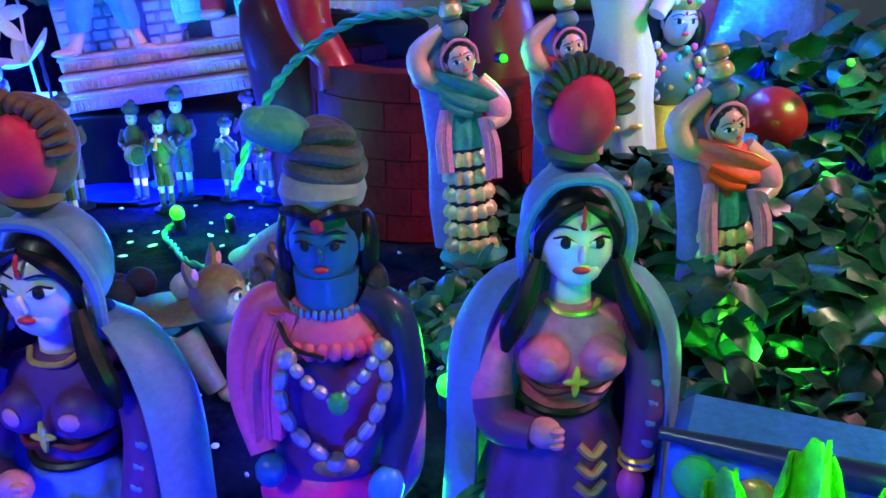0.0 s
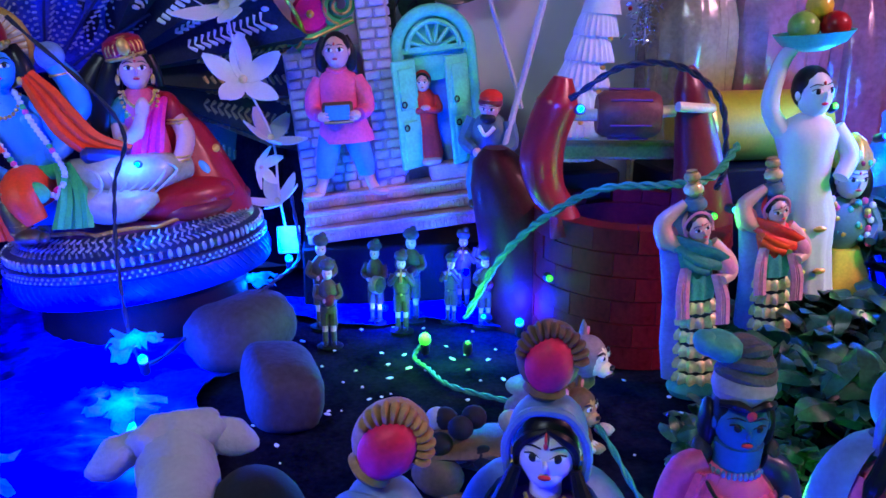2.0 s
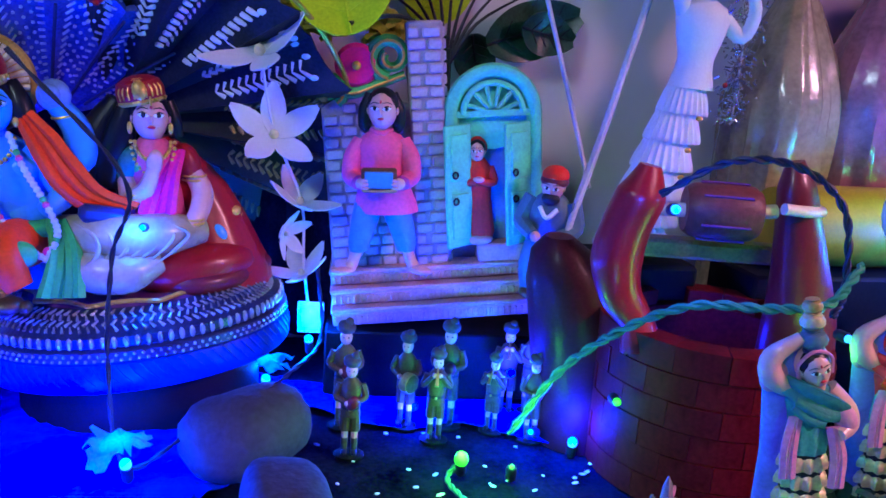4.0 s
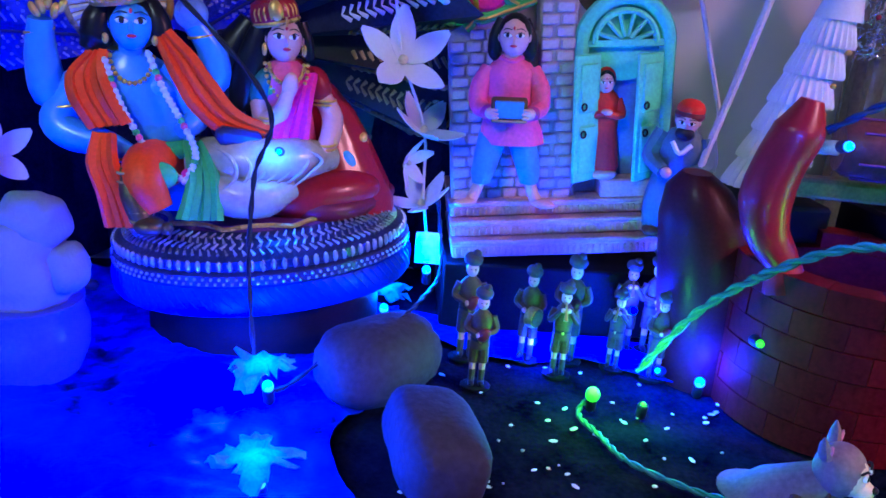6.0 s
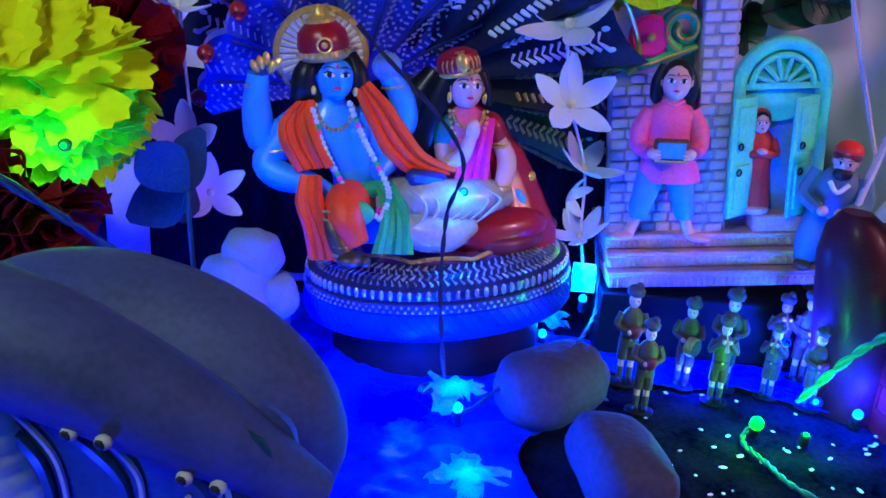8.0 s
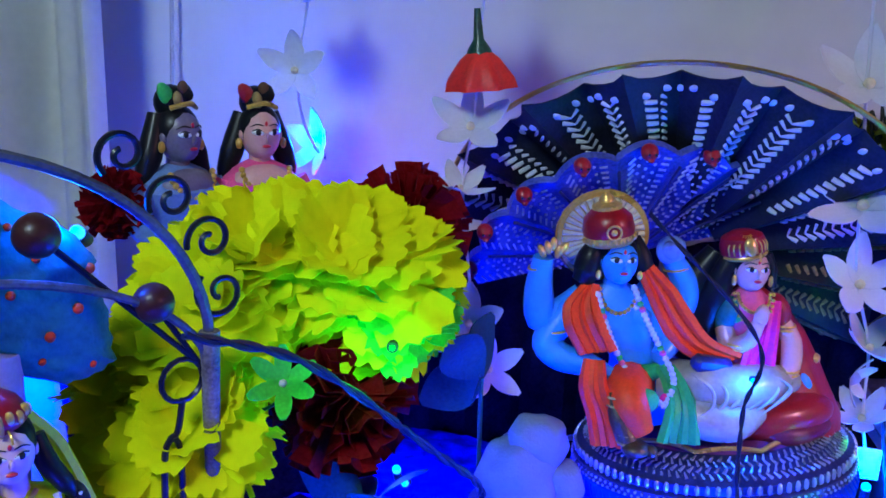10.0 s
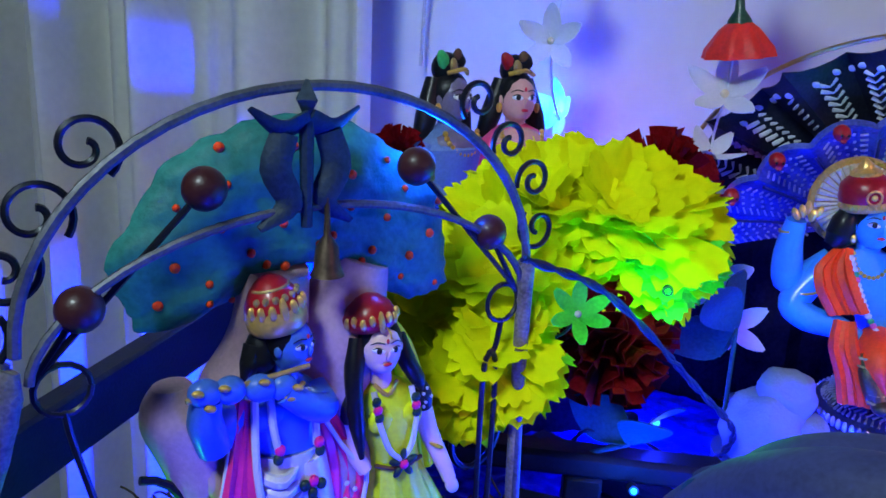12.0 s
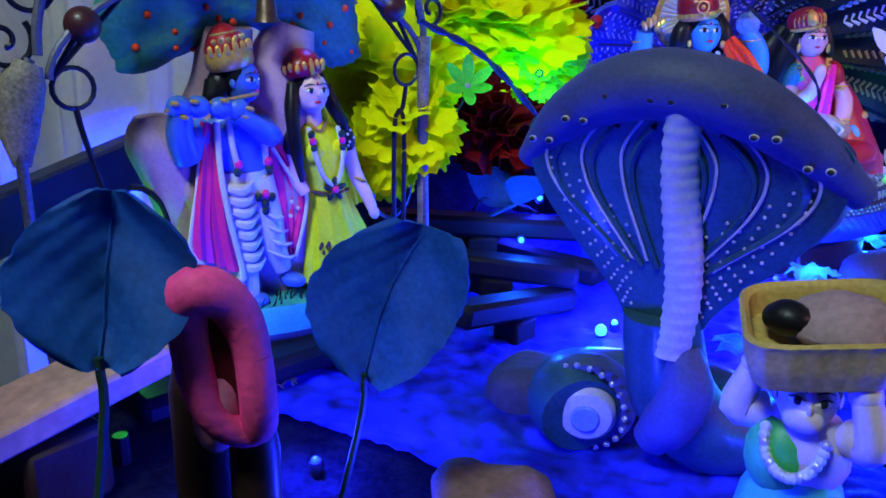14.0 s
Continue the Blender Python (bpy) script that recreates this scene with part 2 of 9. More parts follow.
class Shape:
    """Collects pieces of one mesh."""

    def __init__(s):
        s.v, s.f, s.m, s.at, s.names = [], [], [], Matrix(), []

    def add(s, verts, faces, mi):
        k = len(s.v)
        s.v += [s.at @ Vector(q) for q in verts]
        s.f += [[k + i for i in f] for f in faces]
        s.m += [mi] * len(faces)

    def ball(s, c, r, mi=0, rot=(0, 0, 0), nu=14, nv=9, lump=0.0, freq=40.0):
        r = (r, r, r) if not isinstance(r, (tuple, list)) else r
        e = Euler([radians(a) for a in rot]).to_matrix()
        vs = [Vector((0, 0, 1))]
        for j in range(1, nv):
            th = math.pi * j / nv
            for i in range(nu):
                ph = 2 * math.pi * i / nu
                vs.append(Vector((math.sin(th) * math.cos(ph), math.sin(th) * math.sin(ph), math.cos(th))))
        vs.append(Vector((0, 0, -1)))
        fs = [[0, 1 + i, 1 + (i + 1) % nu] for i in range(nu)]
        for j in range(nv - 2):
            for i in range(nu):
                a, b = 1 + j * nu + i, 1 + j * nu + (i + 1) % nu
                fs.append([a, a + nu, b + nu, b])
        k = 1 + (nv - 2) * nu
        fs += [[k + i, k + nu, k + (i + 1) % nu] for i in range(nu)]
        out = []
        for q in vs:
            w = Vector((q.x * r[0], q.y * r[1], q.z * r[2]))
            if lump:
                w *= 1 + lump * noise.noise((w + Vector(c)) * freq)
            out.append(e @ w + Vector(c))
        s.add(out, fs, mi)
        return s

    def tube(s, pts, rad, mi=0, n=8, flat=1.0, k=4):
        pts = smooth(pts, k) if k > 1 and len(pts) > 2 else [Vector(q) for q in pts]
        cnt = len(pts)
        if not isinstance(rad, (list, tuple)):
            rad = [rad, rad]
        rs = [float(np.interp(i / (cnt - 1), np.linspace(0, 1, len(rad)), rad)) for i in range(cnt)]
        vs, fs, side = [], [], None
        for i, q in enumerate(pts):
            d = (pts[min(i + 1, cnt - 1)] - pts[max(i - 1, 0)]).normalized()
            if side is None:
                side = d.orthogonal().normalized()
            side = (side - d * side.dot(d)).normalized()
            up = d.cross(side)
            for j in range(n):
                a = 2 * math.pi * j / n
                vs.append(q + side * math.cos(a) * rs[i] + up * math.sin(a) * rs[i] * flat)
        for i in range(cnt - 1):
            for j in range(n):
                a, b = i * n + j, i * n + (j + 1) % n
                fs.append([a, b, b + n, a + n])
        fs += [list(range(n))[::-1], [(cnt - 1) * n + j for j in range(n)]]
        s.add(vs, fs, mi)
        return s

    def lathe(s, prof, mi=0, c=(0, 0, 0), n=24, sx=1.0, sy=1.0, ridges=0, rot=(0, 0, 0), arc=None):
        """prof: (radius, height[, depth of the ridges]) from below upwards; arc: degrees from and to, for an open shell."""
        e = Euler([radians(a) for a in rot]).to_matrix()
        a0, a1 = (0, 360) if arc is None else arc
        cols = n if arc is None else n + 1
        vs, fs = [], []
        for row in prof:
            r, z, amp = (*row, 0.0)[:3]
            for i in range(cols):
                a = radians(a0 + (a1 - a0) * i / n)
                q = r * (1 + amp * math.cos(ridges * a))
                vs.append(e @ Vector((q * math.cos(a) * sx, q * math.sin(a) * sy, z)) + Vector(c))
        for j in range(len(prof) - 1):
            for i in range(n):
                a, b = j * cols + i, j * cols + (i + 1) % cols
                fs.append([a, b, b + cols, a + cols])
        if arc is None:
            fs += [list(range(cols))[::-1], [(len(prof) - 1) * cols + i for i in range(cols)]]
        s.add(vs, fs, mi)
        return s

    def block(s, c, size, mi=0, rot=(0, 0, 0), bev=0.08):
        e = Euler([radians(a) for a in rot]).to_matrix()
        h = [q / 2 for q in size]
        b = min(size) * bev
        vs, ids = [], {}
        for sx in (-1, 1):
            for sy in (-1, 1):
                for sz in (-1, 1):
                    for ax in range(3):
                        q = [sx * (h[0] - b), sy * (h[1] - b), sz * (h[2] - b)]
                        q[ax] += b * (sx, sy, sz)[ax]
                        ids[sx, sy, sz, ax] = len(vs)
                        vs.append(e @ Vector(q) + Vector(c))
        fs = []
        for ax in range(3):
            o = [k for k in range(3) if k != ax]
            for sg in (-1, 1):
                loop = []
                for p, q in ((-1, -1), (1, -1), (1, 1), (-1, 1)):
                    k = [0, 0, 0]
                    k[ax], k[o[0]], k[o[1]] = sg, p, q
                    loop.append(ids[(*k, ax)])
                fs.append(loop if (sg > 0) == (ax != 1) else loop[::-1])
            for p in (-1, 1):
                for q in (-1, 1):
                    k0, k1 = [0, 0, 0], [0, 0, 0]
                    k0[ax], k0[o[0]], k0[o[1]] = -1, p, q
                    k1[ax], k1[o[0]], k1[o[1]] = 1, p, q
                    loop = [ids[(*k0, o[0])], ids[(*k1, o[0])], ids[(*k1, o[1])], ids[(*k0, o[1])]]
                    fs.append(loop if p * q * (1 if ax != 1 else -1) < 0 else loop[::-1])
        for sx in (-1, 1):
            for sy in (-1, 1):
                for sz in (-1, 1):
                    loop = [ids[sx, sy, sz, ax] for ax in range(3)]
                    fs.append(loop if sx * sy * sz > 0 else loop[::-1])
        s.add(vs, fs, mi)
        return s

    def sheet(s, fn, nu, nv, mi=0, thick=0.0):
        """fn(u, v) for u, v in 0..1; with a thickness it is a closed plate. mi may be a function of u, v."""
        g = [[Vector(fn(i / nu, j / nv)) for i in range(nu + 1)] for j in range(nv + 1)]
        pick = mi if callable(mi) else (lambda u, v: mi)
        flat = [q for row in g for q in row]
        w = nu + 1
        fs = [[j * w + i, j * w + i + 1, (j + 1) * w + i + 1, (j + 1) * w + i] for j in range(nv) for i in range(nu)]
        ms = [pick((i + 0.5) / nu, (j + 0.5) / nv) for j in range(nv) for i in range(nu)]
        if thick:
            off = []
            for j in range(nv + 1):
                for i in range(nu + 1):
                    du = g[j][min(i + 1, nu)] - g[j][max(i - 1, 0)]
                    dv = g[min(j + 1, nv)][i] - g[max(j - 1, 0)][i]
                    nn = du.cross(dv)
                    off.append(g[j][i] - (nn.normalized() if nn.length > 1e-12 else Vector((0, 0, 1))) * thick)
            k = len(flat)
            flat += off
            fs += [[q + k for q in f[::-1]] for f in fs]
            ms += ms[:]
            rim = [i for i in range(nu)] + [j * w + nu for j in range(nv)] + [nv * w + i for i in range(nu, 0, -1)] + [j * w for j in range(nv, 0, -1)]
            for a, b in zip(rim, rim[1:] + rim[:1]):
                fs.append([b, a, a + k, b + k])
                ms.append(ms[0])
        k = len(s.v)
        s.v += [s.at @ q for q in flat]
        s.f += [[k + i for i in f] for f in fs]
        s.m += ms
        return s

    def loft(s, rows, mi=0, n=28, ridges=0, amp=0.0):
        """A body through level ellipses (x, y, z, half width, half depth) from below upwards."""
        vs, fs = [], []
        for x, y, z, a, b in rows:
            for i in range(n):
                t = 2 * math.pi * i / n
                q = 1 + amp * math.cos(ridges * t)
                vs.append((x + a * q * math.cos(t), y + b * q * math.sin(t), z))
        for j in range(len(rows) - 1):
            for i in range(n):
                k, l = j * n + i, j * n + (i + 1) % n
                fs.append([k, l, l + n, k + n])
        fs += [list(range(n))[::-1], [(len(rows) - 1) * n + i for i in range(n)]]
        s.add(vs, fs, mi)
        return s

    def ribbon(s, pts, widths, mi=0, side=(1, 0, 0), folds=3, depth=0.002, thick=0.0025, nu=18):
        """A pleated strip of cloth along pts."""
        path = smooth(pts, 6)
        side = Vector(side).normalized()

        def fn(u, v):
            f = v * (len(path) - 1)
            k = min(int(f), len(path) - 2)
            q = path[k].lerp(path[k + 1], f - k)
            d = (path[k + 1] - path[k]).normalized()
            out = side.cross(d).normalized()
            w = float(np.interp(v, np.linspace(0, 1, len(widths)), widths))
            return q + side * (u - 0.5) * w + out * (depth * math.cos(u * folds * 6.283) + 0.35 * w * ((2 * u - 1) ** 2 - 1) * -0.4)

        s.sheet(fn, nu, len(path) * 2, mi, thick)
        return s

    def mesh(s, name, mats):
        me = bpy.data.meshes.new(name)
        me.from_pydata([tuple(q) for q in s.v], [], s.f)
        for m in (mats if isinstance(mats, (list, tuple)) else [mats]):
            me.materials.append(MATS[m])
        me.polygons.foreach_set("material_index", s.m)
        me.polygons.foreach_set("use_smooth", [True] * len(s.f))
        me.update()
        me.set_sharp_from_angle(angle=radians(38))
        return me


def thing(name, shape, mats, m=None, label="", category="", group="", kind=""):
    """A top-level thing: a mesh, or with no shape an Empty that parents its parts."""
    ob = new(name, shape.mesh(name, mats) if shape else None)
    ob.matrix_basis = m or Matrix()
    return tagged(ob, label, category, group, kind)


def part(name, shape, mats, parent, label="", m=None):
    ob = new(name, shape.mesh(name, mats))
    ob.parent = parent
    ob.matrix_basis = m or Matrix()
    return tagged(ob, label)


# ------------------------------------------------------------------ structure
TURN_BACK = 16.0


def back(u, v, z):
    """A place by the rear wall: u along it, v out from it into the room."""
    a = radians(TURN_BACK)
    return Vector((-0.2 + u * math.cos(a) + v * math.sin(a), 0.93 + u * math.sin(a) - v * math.cos(a), z))


def plain_wall(name, a, b, z0, z1, thick, mat):
    a, b = Vector((*a, 0)), Vector((*b, 0))
    mid, d = (a + b) / 2, b - a
    s = Shape().block((mid.x, mid.y, (z0 + z1) / 2), (d.length, thick, z1 - z0), 0, (0, 0, math.degrees(math.atan2(d.y, d.x))), 0.01)
    return thing(name, s, mat, kind="structure", label="plain painted wall of the room", category="wall")


w0, w1 = back(-2.0, -0.05, 0), back(1.9, -0.05, 0)
r0, r1 = back(-2.0, 2.6, 0), back(1.9, 2.6, 0)
plain_wall("wall_back", w0.xy, w1.xy, -0.75, 1.75, 0.1, "wall_paint")
# Unseen walls, and the ceiling, are kept dark to lessen bounced light.
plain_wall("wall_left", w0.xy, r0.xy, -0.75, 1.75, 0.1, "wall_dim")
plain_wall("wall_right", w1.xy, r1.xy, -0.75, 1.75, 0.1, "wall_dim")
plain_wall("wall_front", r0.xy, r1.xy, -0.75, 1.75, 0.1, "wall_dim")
mid = (w0 + r1) / 2
thing("floor", Shape().block((mid.x, mid.y, -0.78), (4.4, 3.2, 0.06), 0, (0, 0, TURN_BACK), 0.02), "room_floor", kind="structure", label="dull dark tiled room floor", category="floor")
thing("ceiling", Shape().block((mid.x, mid.y, 1.78), (4.4, 3.2, 0.06), 0, (0, 0, TURN_BACK), 0.02), "wall_dim", kind="structure", label="plain ceiling, unseen, kept dark against bounced light", category="ceiling")
lamp = thing("pendant_lamp", None, None, pose(-0.68, -0.70, 1.27), "round white pendant lamp switched on", "lamp")
part("shade", Shape().lathe([(0.17, -0.01), (0.168, -0.012), (0.15, 0.05), (0.06, 0.10), (0.02, 0.12)], 0), "white_paint", lamp)
part("diffuser", Shape().lathe([(0.02, -0.05), (0.10, -0.04), (0.145, -0.016), (0.147, -0.013)], 0), "lamp_glow", lamp)
part("cord", Shape().tube([(0, 0, 0.11), (0, 0, 0.48)], 0.004, 0, 8), "string_white", lamp)
# Fixture added to carry the unseen pink fill on the right.
lamp = thing("pendant_lamp", None, None, pose(1.14, 0.18, 1.06), "small pendant lamp, unseen, added for pink fill on the right", "lamp")
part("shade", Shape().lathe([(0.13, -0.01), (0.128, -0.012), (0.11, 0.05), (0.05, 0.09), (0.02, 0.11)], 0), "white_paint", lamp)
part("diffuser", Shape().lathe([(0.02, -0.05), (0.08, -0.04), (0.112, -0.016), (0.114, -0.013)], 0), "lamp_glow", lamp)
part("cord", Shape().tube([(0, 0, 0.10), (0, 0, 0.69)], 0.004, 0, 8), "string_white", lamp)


def display_table():
    t = thing("display_table", None, None, Matrix(), "long low table draped in black cloth", "table")
    c = back(0.05, 0.48, 0)
    s = Shape()
    e = radians(TURN_BACK)

    def top(u, v):
        x, y = (u - 0.5) * 2.01, (v - 0.5) * 0.92
        z = 0.0015 * noise.noise(Vector((x * 9, y * 9, 0))) - 0.0015
        return (c.x + x * math.cos(e) - y * math.sin(e), c.y + x * math.sin(e) + y * math.cos(e), z)

    s.sheet(top, 120, 50, 0, 0.02)
    part("cloth_top", s, "dark_cloth", t)
    for x in (-0.94, 0.94):
        for y in (-0.4, 0.4):
            q = Vector((c.x + x * math.cos(e) - y * math.sin(e), c.y + x * math.sin(e) + y * math.cos(e), -0.385))
            part("leg", Shape().block(q, (0.06, 0.06, 0.72)), "dark_wood", t)
    return t


display_table()
rng = random.Random(4)
s = Shape()
for i in range(130):
    x, y = rng.uniform(-0.36, 0.05), rng.uniform(0.27, 0.70)
    if rng.random() < 0.25:
        x, y = rng.uniform(-0.33, -0.1), rng.uniform(0.50, 0.62)
    r = rng.uniform(0.0008, 0.0022)
    s.ball((x, y, 0.0015), (r * rng.uniform(1, 2), r, 0.0007), 0, (0, 0, rng.uniform(0, 180)), 6, 4)
thing("glitter_flecks", s, "fleck", kind="stuff", label="scattered white flecks on black cloth", category="flecks")


def blue_sheet():
    s = Shape()

    def fn(u, v):
        x = -0.98 + 0.62 * u + 0.025 * math.sin(v * 17) * (u > 0.9)
        y = 0.10 + 0.62 * v
        q = Vector((x * 12, y * 12, 0))
        z = 0.006 + 0.005 * noise.noise(q) + 0.007 * abs(noise.noise(q * 2.3)) + 0.005 * abs(noise.noise(q * 5.1))
        return (x, y, z)

    s.sheet(fn, 130, 130, 0, 0.001)
    return thing("blue_foil_pond", s, "blue_sheet", kind="stuff", label="crumpled shiny blue sheet laid as a pond", category="sheet")


blue_sheet()


# Strip added so that the blue glow shows behind the band.
def blue_strip():
    def fn(u, v):
        x, y = -0.385 + 0.30 * u, 0.664 + 0.010 * math.sin(u * 13) * (1 - v) + 0.062 * v
        return (x, y, 0.004 + 0.003 * noise.noise(Vector((x * 30, y * 30, 2))))

    return thing("blue_cloth_strip", Shape().sheet(fn, 50, 16, 0, 0.001), "blue_sheet", kind="stuff", label="strip of shiny blue cloth, added to show blue glow", category="cloth")


blue_strip()


def dark_drape():
    def fn(u, v):
        a = u * 46
        return back(-0.665 + 0.575 * u, 0.030 + 0.010 * math.sin(a) * v + 0.004 * math.sin(2.7 * a), 0.245 - 0.012 * math.sin(a * 0.35) - 0.243 * v)

    return thing("dark_drape", Shape().sheet(fn, 110, 12, 0, 0.002), "dark_cloth", kind="structure", label="dark cloth pinned along the foot of the wall", category="cloth")


dark_drape()


def curtain():
    c = thing("curtain", None, None, Matrix(), "off-white pleated floor-length curtain hanging at the wall", "curtain", kind="structure")

    def fn(u, v):
        z = 1.70 - 2.3 * v
        a = 5.8 * u * 2 * math.pi * (1 + 0.04 * math.sin(9 * u)) + 0.25 * math.sin(2.2 * v + 5 * u)
        d = 0.075 + 0.046 * math.sin(a + 0.5 * math.sin(a)) + 0.010 * math.sin(2.3 * a + 1) + 0.006 * math.sin(v * 5 + a)
        return back(-0.955 - 0.78 * u, d, z)

    part("cloth", Shape().sheet(fn, 220, 24, 0, 0.003), "curtain_cloth", c)
    s = Shape().tube([back(-0.9, 0.06, 1.715), back(-1.78, 0.06, 1.715)], 0.012, 0, 10)
    part("rod", s, "steel", c)


curtain()



# ------------------------------------------------------------------ plaster figures
class Doll(Shape):
    """One mesh that remembers which paints it uses."""

    def k(s, key):
        if key not in s.names:
            s.names.append(key)
        return s.names.index(key)

    def head(s, c, r, skin="skin", hair="hair", bindi=True, turn=0, tilt=0, long=1.22, white=True):
        """A painted head that faces -y."""
        keep = s.at.copy()
        s.at = keep @ pose(*c, tilt, 0, turn)
        K = s.k
        s.ball((0, 0, 0), (r * 0.92, r * 0.95, r * long), K(skin), nu=20, nv=14)
        s.ball((0, -r * 0.3, -r * 0.55), (r * 0.62, r * 0.6, r * 0.55), K(skin))
        s.ball((0, -r * 0.95, -r * 0.12), (r * 0.105, r * 0.15, r * 0.25), K(skin), (20, 0, 0), 8, 6)
        for sx in (-1, 1):
            if white:
                s.ball((sx * r * 0.38, -r * 0.80, r * 0.14), (r * 0.30, r * 0.1, r * 0.15), K("eye_white"), (0, sx * -6, sx * 24), 12, 7)
            s.ball((sx * r * 0.38, -r * 0.875, r * 0.14), (r * 0.135, r * 0.07, r * 0.14), K("ink"), (0, 0, sx * 22), 8, 6)
            s.tube([(sx * r * 0.62, -r * 0.72, r * 0.20), (sx * r * 0.40, -r * 0.88, r * 0.30), (sx * r * 0.14, -r * 0.92, r * 0.16)], [r * 0.035, r * 0.030, r * 0.012], K("ink"), 5)
            s.tube([(sx * r * 0.70, -r * 0.62, r * 0.38), (sx * r * 0.44, -r * 0.80, r * 0.52), (sx * r * 0.13, -r * 0.90, r * 0.46)], [r * 0.018, r * 0.034, r * 0.024], K("ink"), 5)
            s.ball((sx * r * 0.93, 0, -r * 0.05), (r * 0.12, r * 0.2, r * 0.28), K(skin), (0, 0, 0), 8, 6)
        s.ball((0, -r * 0.91, -r * 0.50), (r * 0.21, r * 0.1, r * 0.085), K("lip_red"), (0, 0, 0), 10, 6)
        if bindi:
            s.ball((0, -r * 0.88, r * 0.55), (r * 0.07, r * 0.06, r * 0.12), K("lip_red"), (0, 0, 0), 8, 6)
        if hair:
            s.ball((0, r * 0.22, r * 0.22), (r * 1.04, r * 0.98, r * 1.2), K(hair), (0, 0, 0), 16, 10)
        s.at = keep

    def done(s, name, m, label, category="figurine", group=""):
        return thing(name, s, s.names, m, label, category, group)


def gopi(m, blouse, skirt, label, scarf="scarf_blue", skin="face_white", pot="brown", lean=4):
    s = Doll()
    K = s.k
    s.lathe([(0.030, 0), (0.034, 0.006, 0.04), (0.033, 0.02, 0.05), (0.026, 0.045, 0.04), (0.018, 0.060, 0.02), (0.0165, 0.066)], K(skirt), n=56, ridges=14, sy=0.8)
    s.lathe([(0.0335, 0.004), (0.036, 0.007), (0.0335, 0.010)], K("gold"), n=40, sy=0.8)
    for j in range(7):
        z = 0.010 + 0.0072 * j
        w = 0.0068 - 0.0004 * j
        s.tube([(0.007 - w, -0.0262 + 0.0012 * j, z + 0.002), (0.007, -0.0285 + 0.0012 * j, z - 0.001), (0.007 + w, -0.0255 + 0.0012 * j, z + 0.002)], 0.0017, K("tan"), 6)
    s.loft([(0, 0, 0.060, 0.0170, 0.0130), (0, -0.001, 0.070, 0.0160, 0.0120), (0, -0.002, 0.082, 0.0195, 0.0140), (0, -0.001, 0.092, 0.0215, 0.0130), (0, 0, 0.099, 0.0195, 0.0105), (0, 0, 0.104, 0.0085, 0.0080)], K(blouse), 26)
    s.tube([(-0.0170, -0.004, 0.067), (-0.009, -0.0128, 0.0655), (0.004, -0.0135, 0.0655), (0.0165, -0.004, 0.0675)], 0.0016, K("ink"), 6)
    s.tube([(-0.0180, -0.006, 0.0775), (-0.009, -0.0150, 0.0745), (0, -0.0165, 0.0765), (0.009, -0.0150, 0.0745), (0.0180, -0.006, 0.0775)], [0.0008, 0.0016, 0.0012, 0.0016, 0.0008], K("maroon"), 6)
    for sx in (-1, 1):
        s.ball((sx * 0.0094, -0.0115, 0.0860), (0.0092, 0.0078, 0.0088), K(blouse))
        s.ball((sx * 0.0100, -0.0186, 0.0865), (0.0036, 0.0012, 0.0034), K("pink_soft"), (0, 0, sx * 14), 10, 6)
        s.tube([(sx * 0.0128, -0.0085, 0.121), (sx * 0.0170, -0.0120, 0.109), (sx * 0.0215, -0.0138, 0.099), (sx * 0.0235, -0.0128, 0.090)], [0.0026, 0.0042, 0.0044, 0.0016], K("hair"), 9)
        s.ball((sx * 0.0150, -0.004, 0.117), (0.002, 0.002, 0.004), K("gold"), nu=6, nv=5)
    # one arm folded over the waist, the other hanging
    s.tube([(-0.0205, 0.000, 0.0965), (-0.0275, -0.004, 0.082), (-0.0270, -0.010, 0.068)], [0.0072, 0.0080, 0.0074], K(blouse), 12)
    s.tube([(-0.0270, -0.010, 0.070), (-0.0250, -0.015, 0.0625), (-0.0140, -0.0220, 0.0625)], [0.0076, 0.0072, 0.0058], K("purple"), 12)
    s.ball((-0.0105, -0.0230, 0.0635), (0.0062, 0.0050, 0.0056), K("pink_soft"), (0, 20, 0))
    for q in range(3):
        s.ball((-0.0070, -0.0262, 0.0605 + 0.0028 * q), (0.0030, 0.0022, 0.0014), K("pink_soft"), nu=8, nv=5)
    s.tube([(0.0205, 0.000, 0.0965), (0.0270, -0.004, 0.082), (0.0272, -0.010, 0.064), (0.0235, -0.0165, 0.044)], [0.0072, 0.0078, 0.0070, 0.0056], K("purple"), 12)
    for q in range(5):
        s.ball((0.0290 - 0.0008 * q, -0.0120 - 0.0020 * q, 0.076 - 0.007 * q), (0.0030, 0.0020, 0.0018), K("scarf_blue"), (0, 30, 0), 7, 5)
    s.ball((0.0222, -0.0185, 0.0375), (0.0052, 0.0048, 0.0075), K("pink"))
    for z in (0.046, 0.049):
        s.lathe([(0.0058, z - 0.0009), (0.0066, z), (0.0058, z + 0.0009)], K("gold"), c=(0.0240, -0.0158, 0), n=14)
    for a, L in ((0, 0.0062), (90, 0.0046)):
        s.ball((0, -0.0188, 0.0805), (0.0016, 0.0011, L), K("fruit_yellow"), (0, a, 0), 8, 6)
    s.tube([(-0.0090, -0.0045, 0.1045), (-0.005, -0.0098, 0.1020), (0.005, -0.0098, 0.1020), (0.0090, -0.0045, 0.1045)], 0.0011, K("gold"), 6)
    s.lathe([(0.0080, 0.098), (0.0068, 0.112)], K(skin), n=14)
    s.head((0, -0.002, 0.1270), 0.0144, skin, "hair", turn=0, long=1.12)
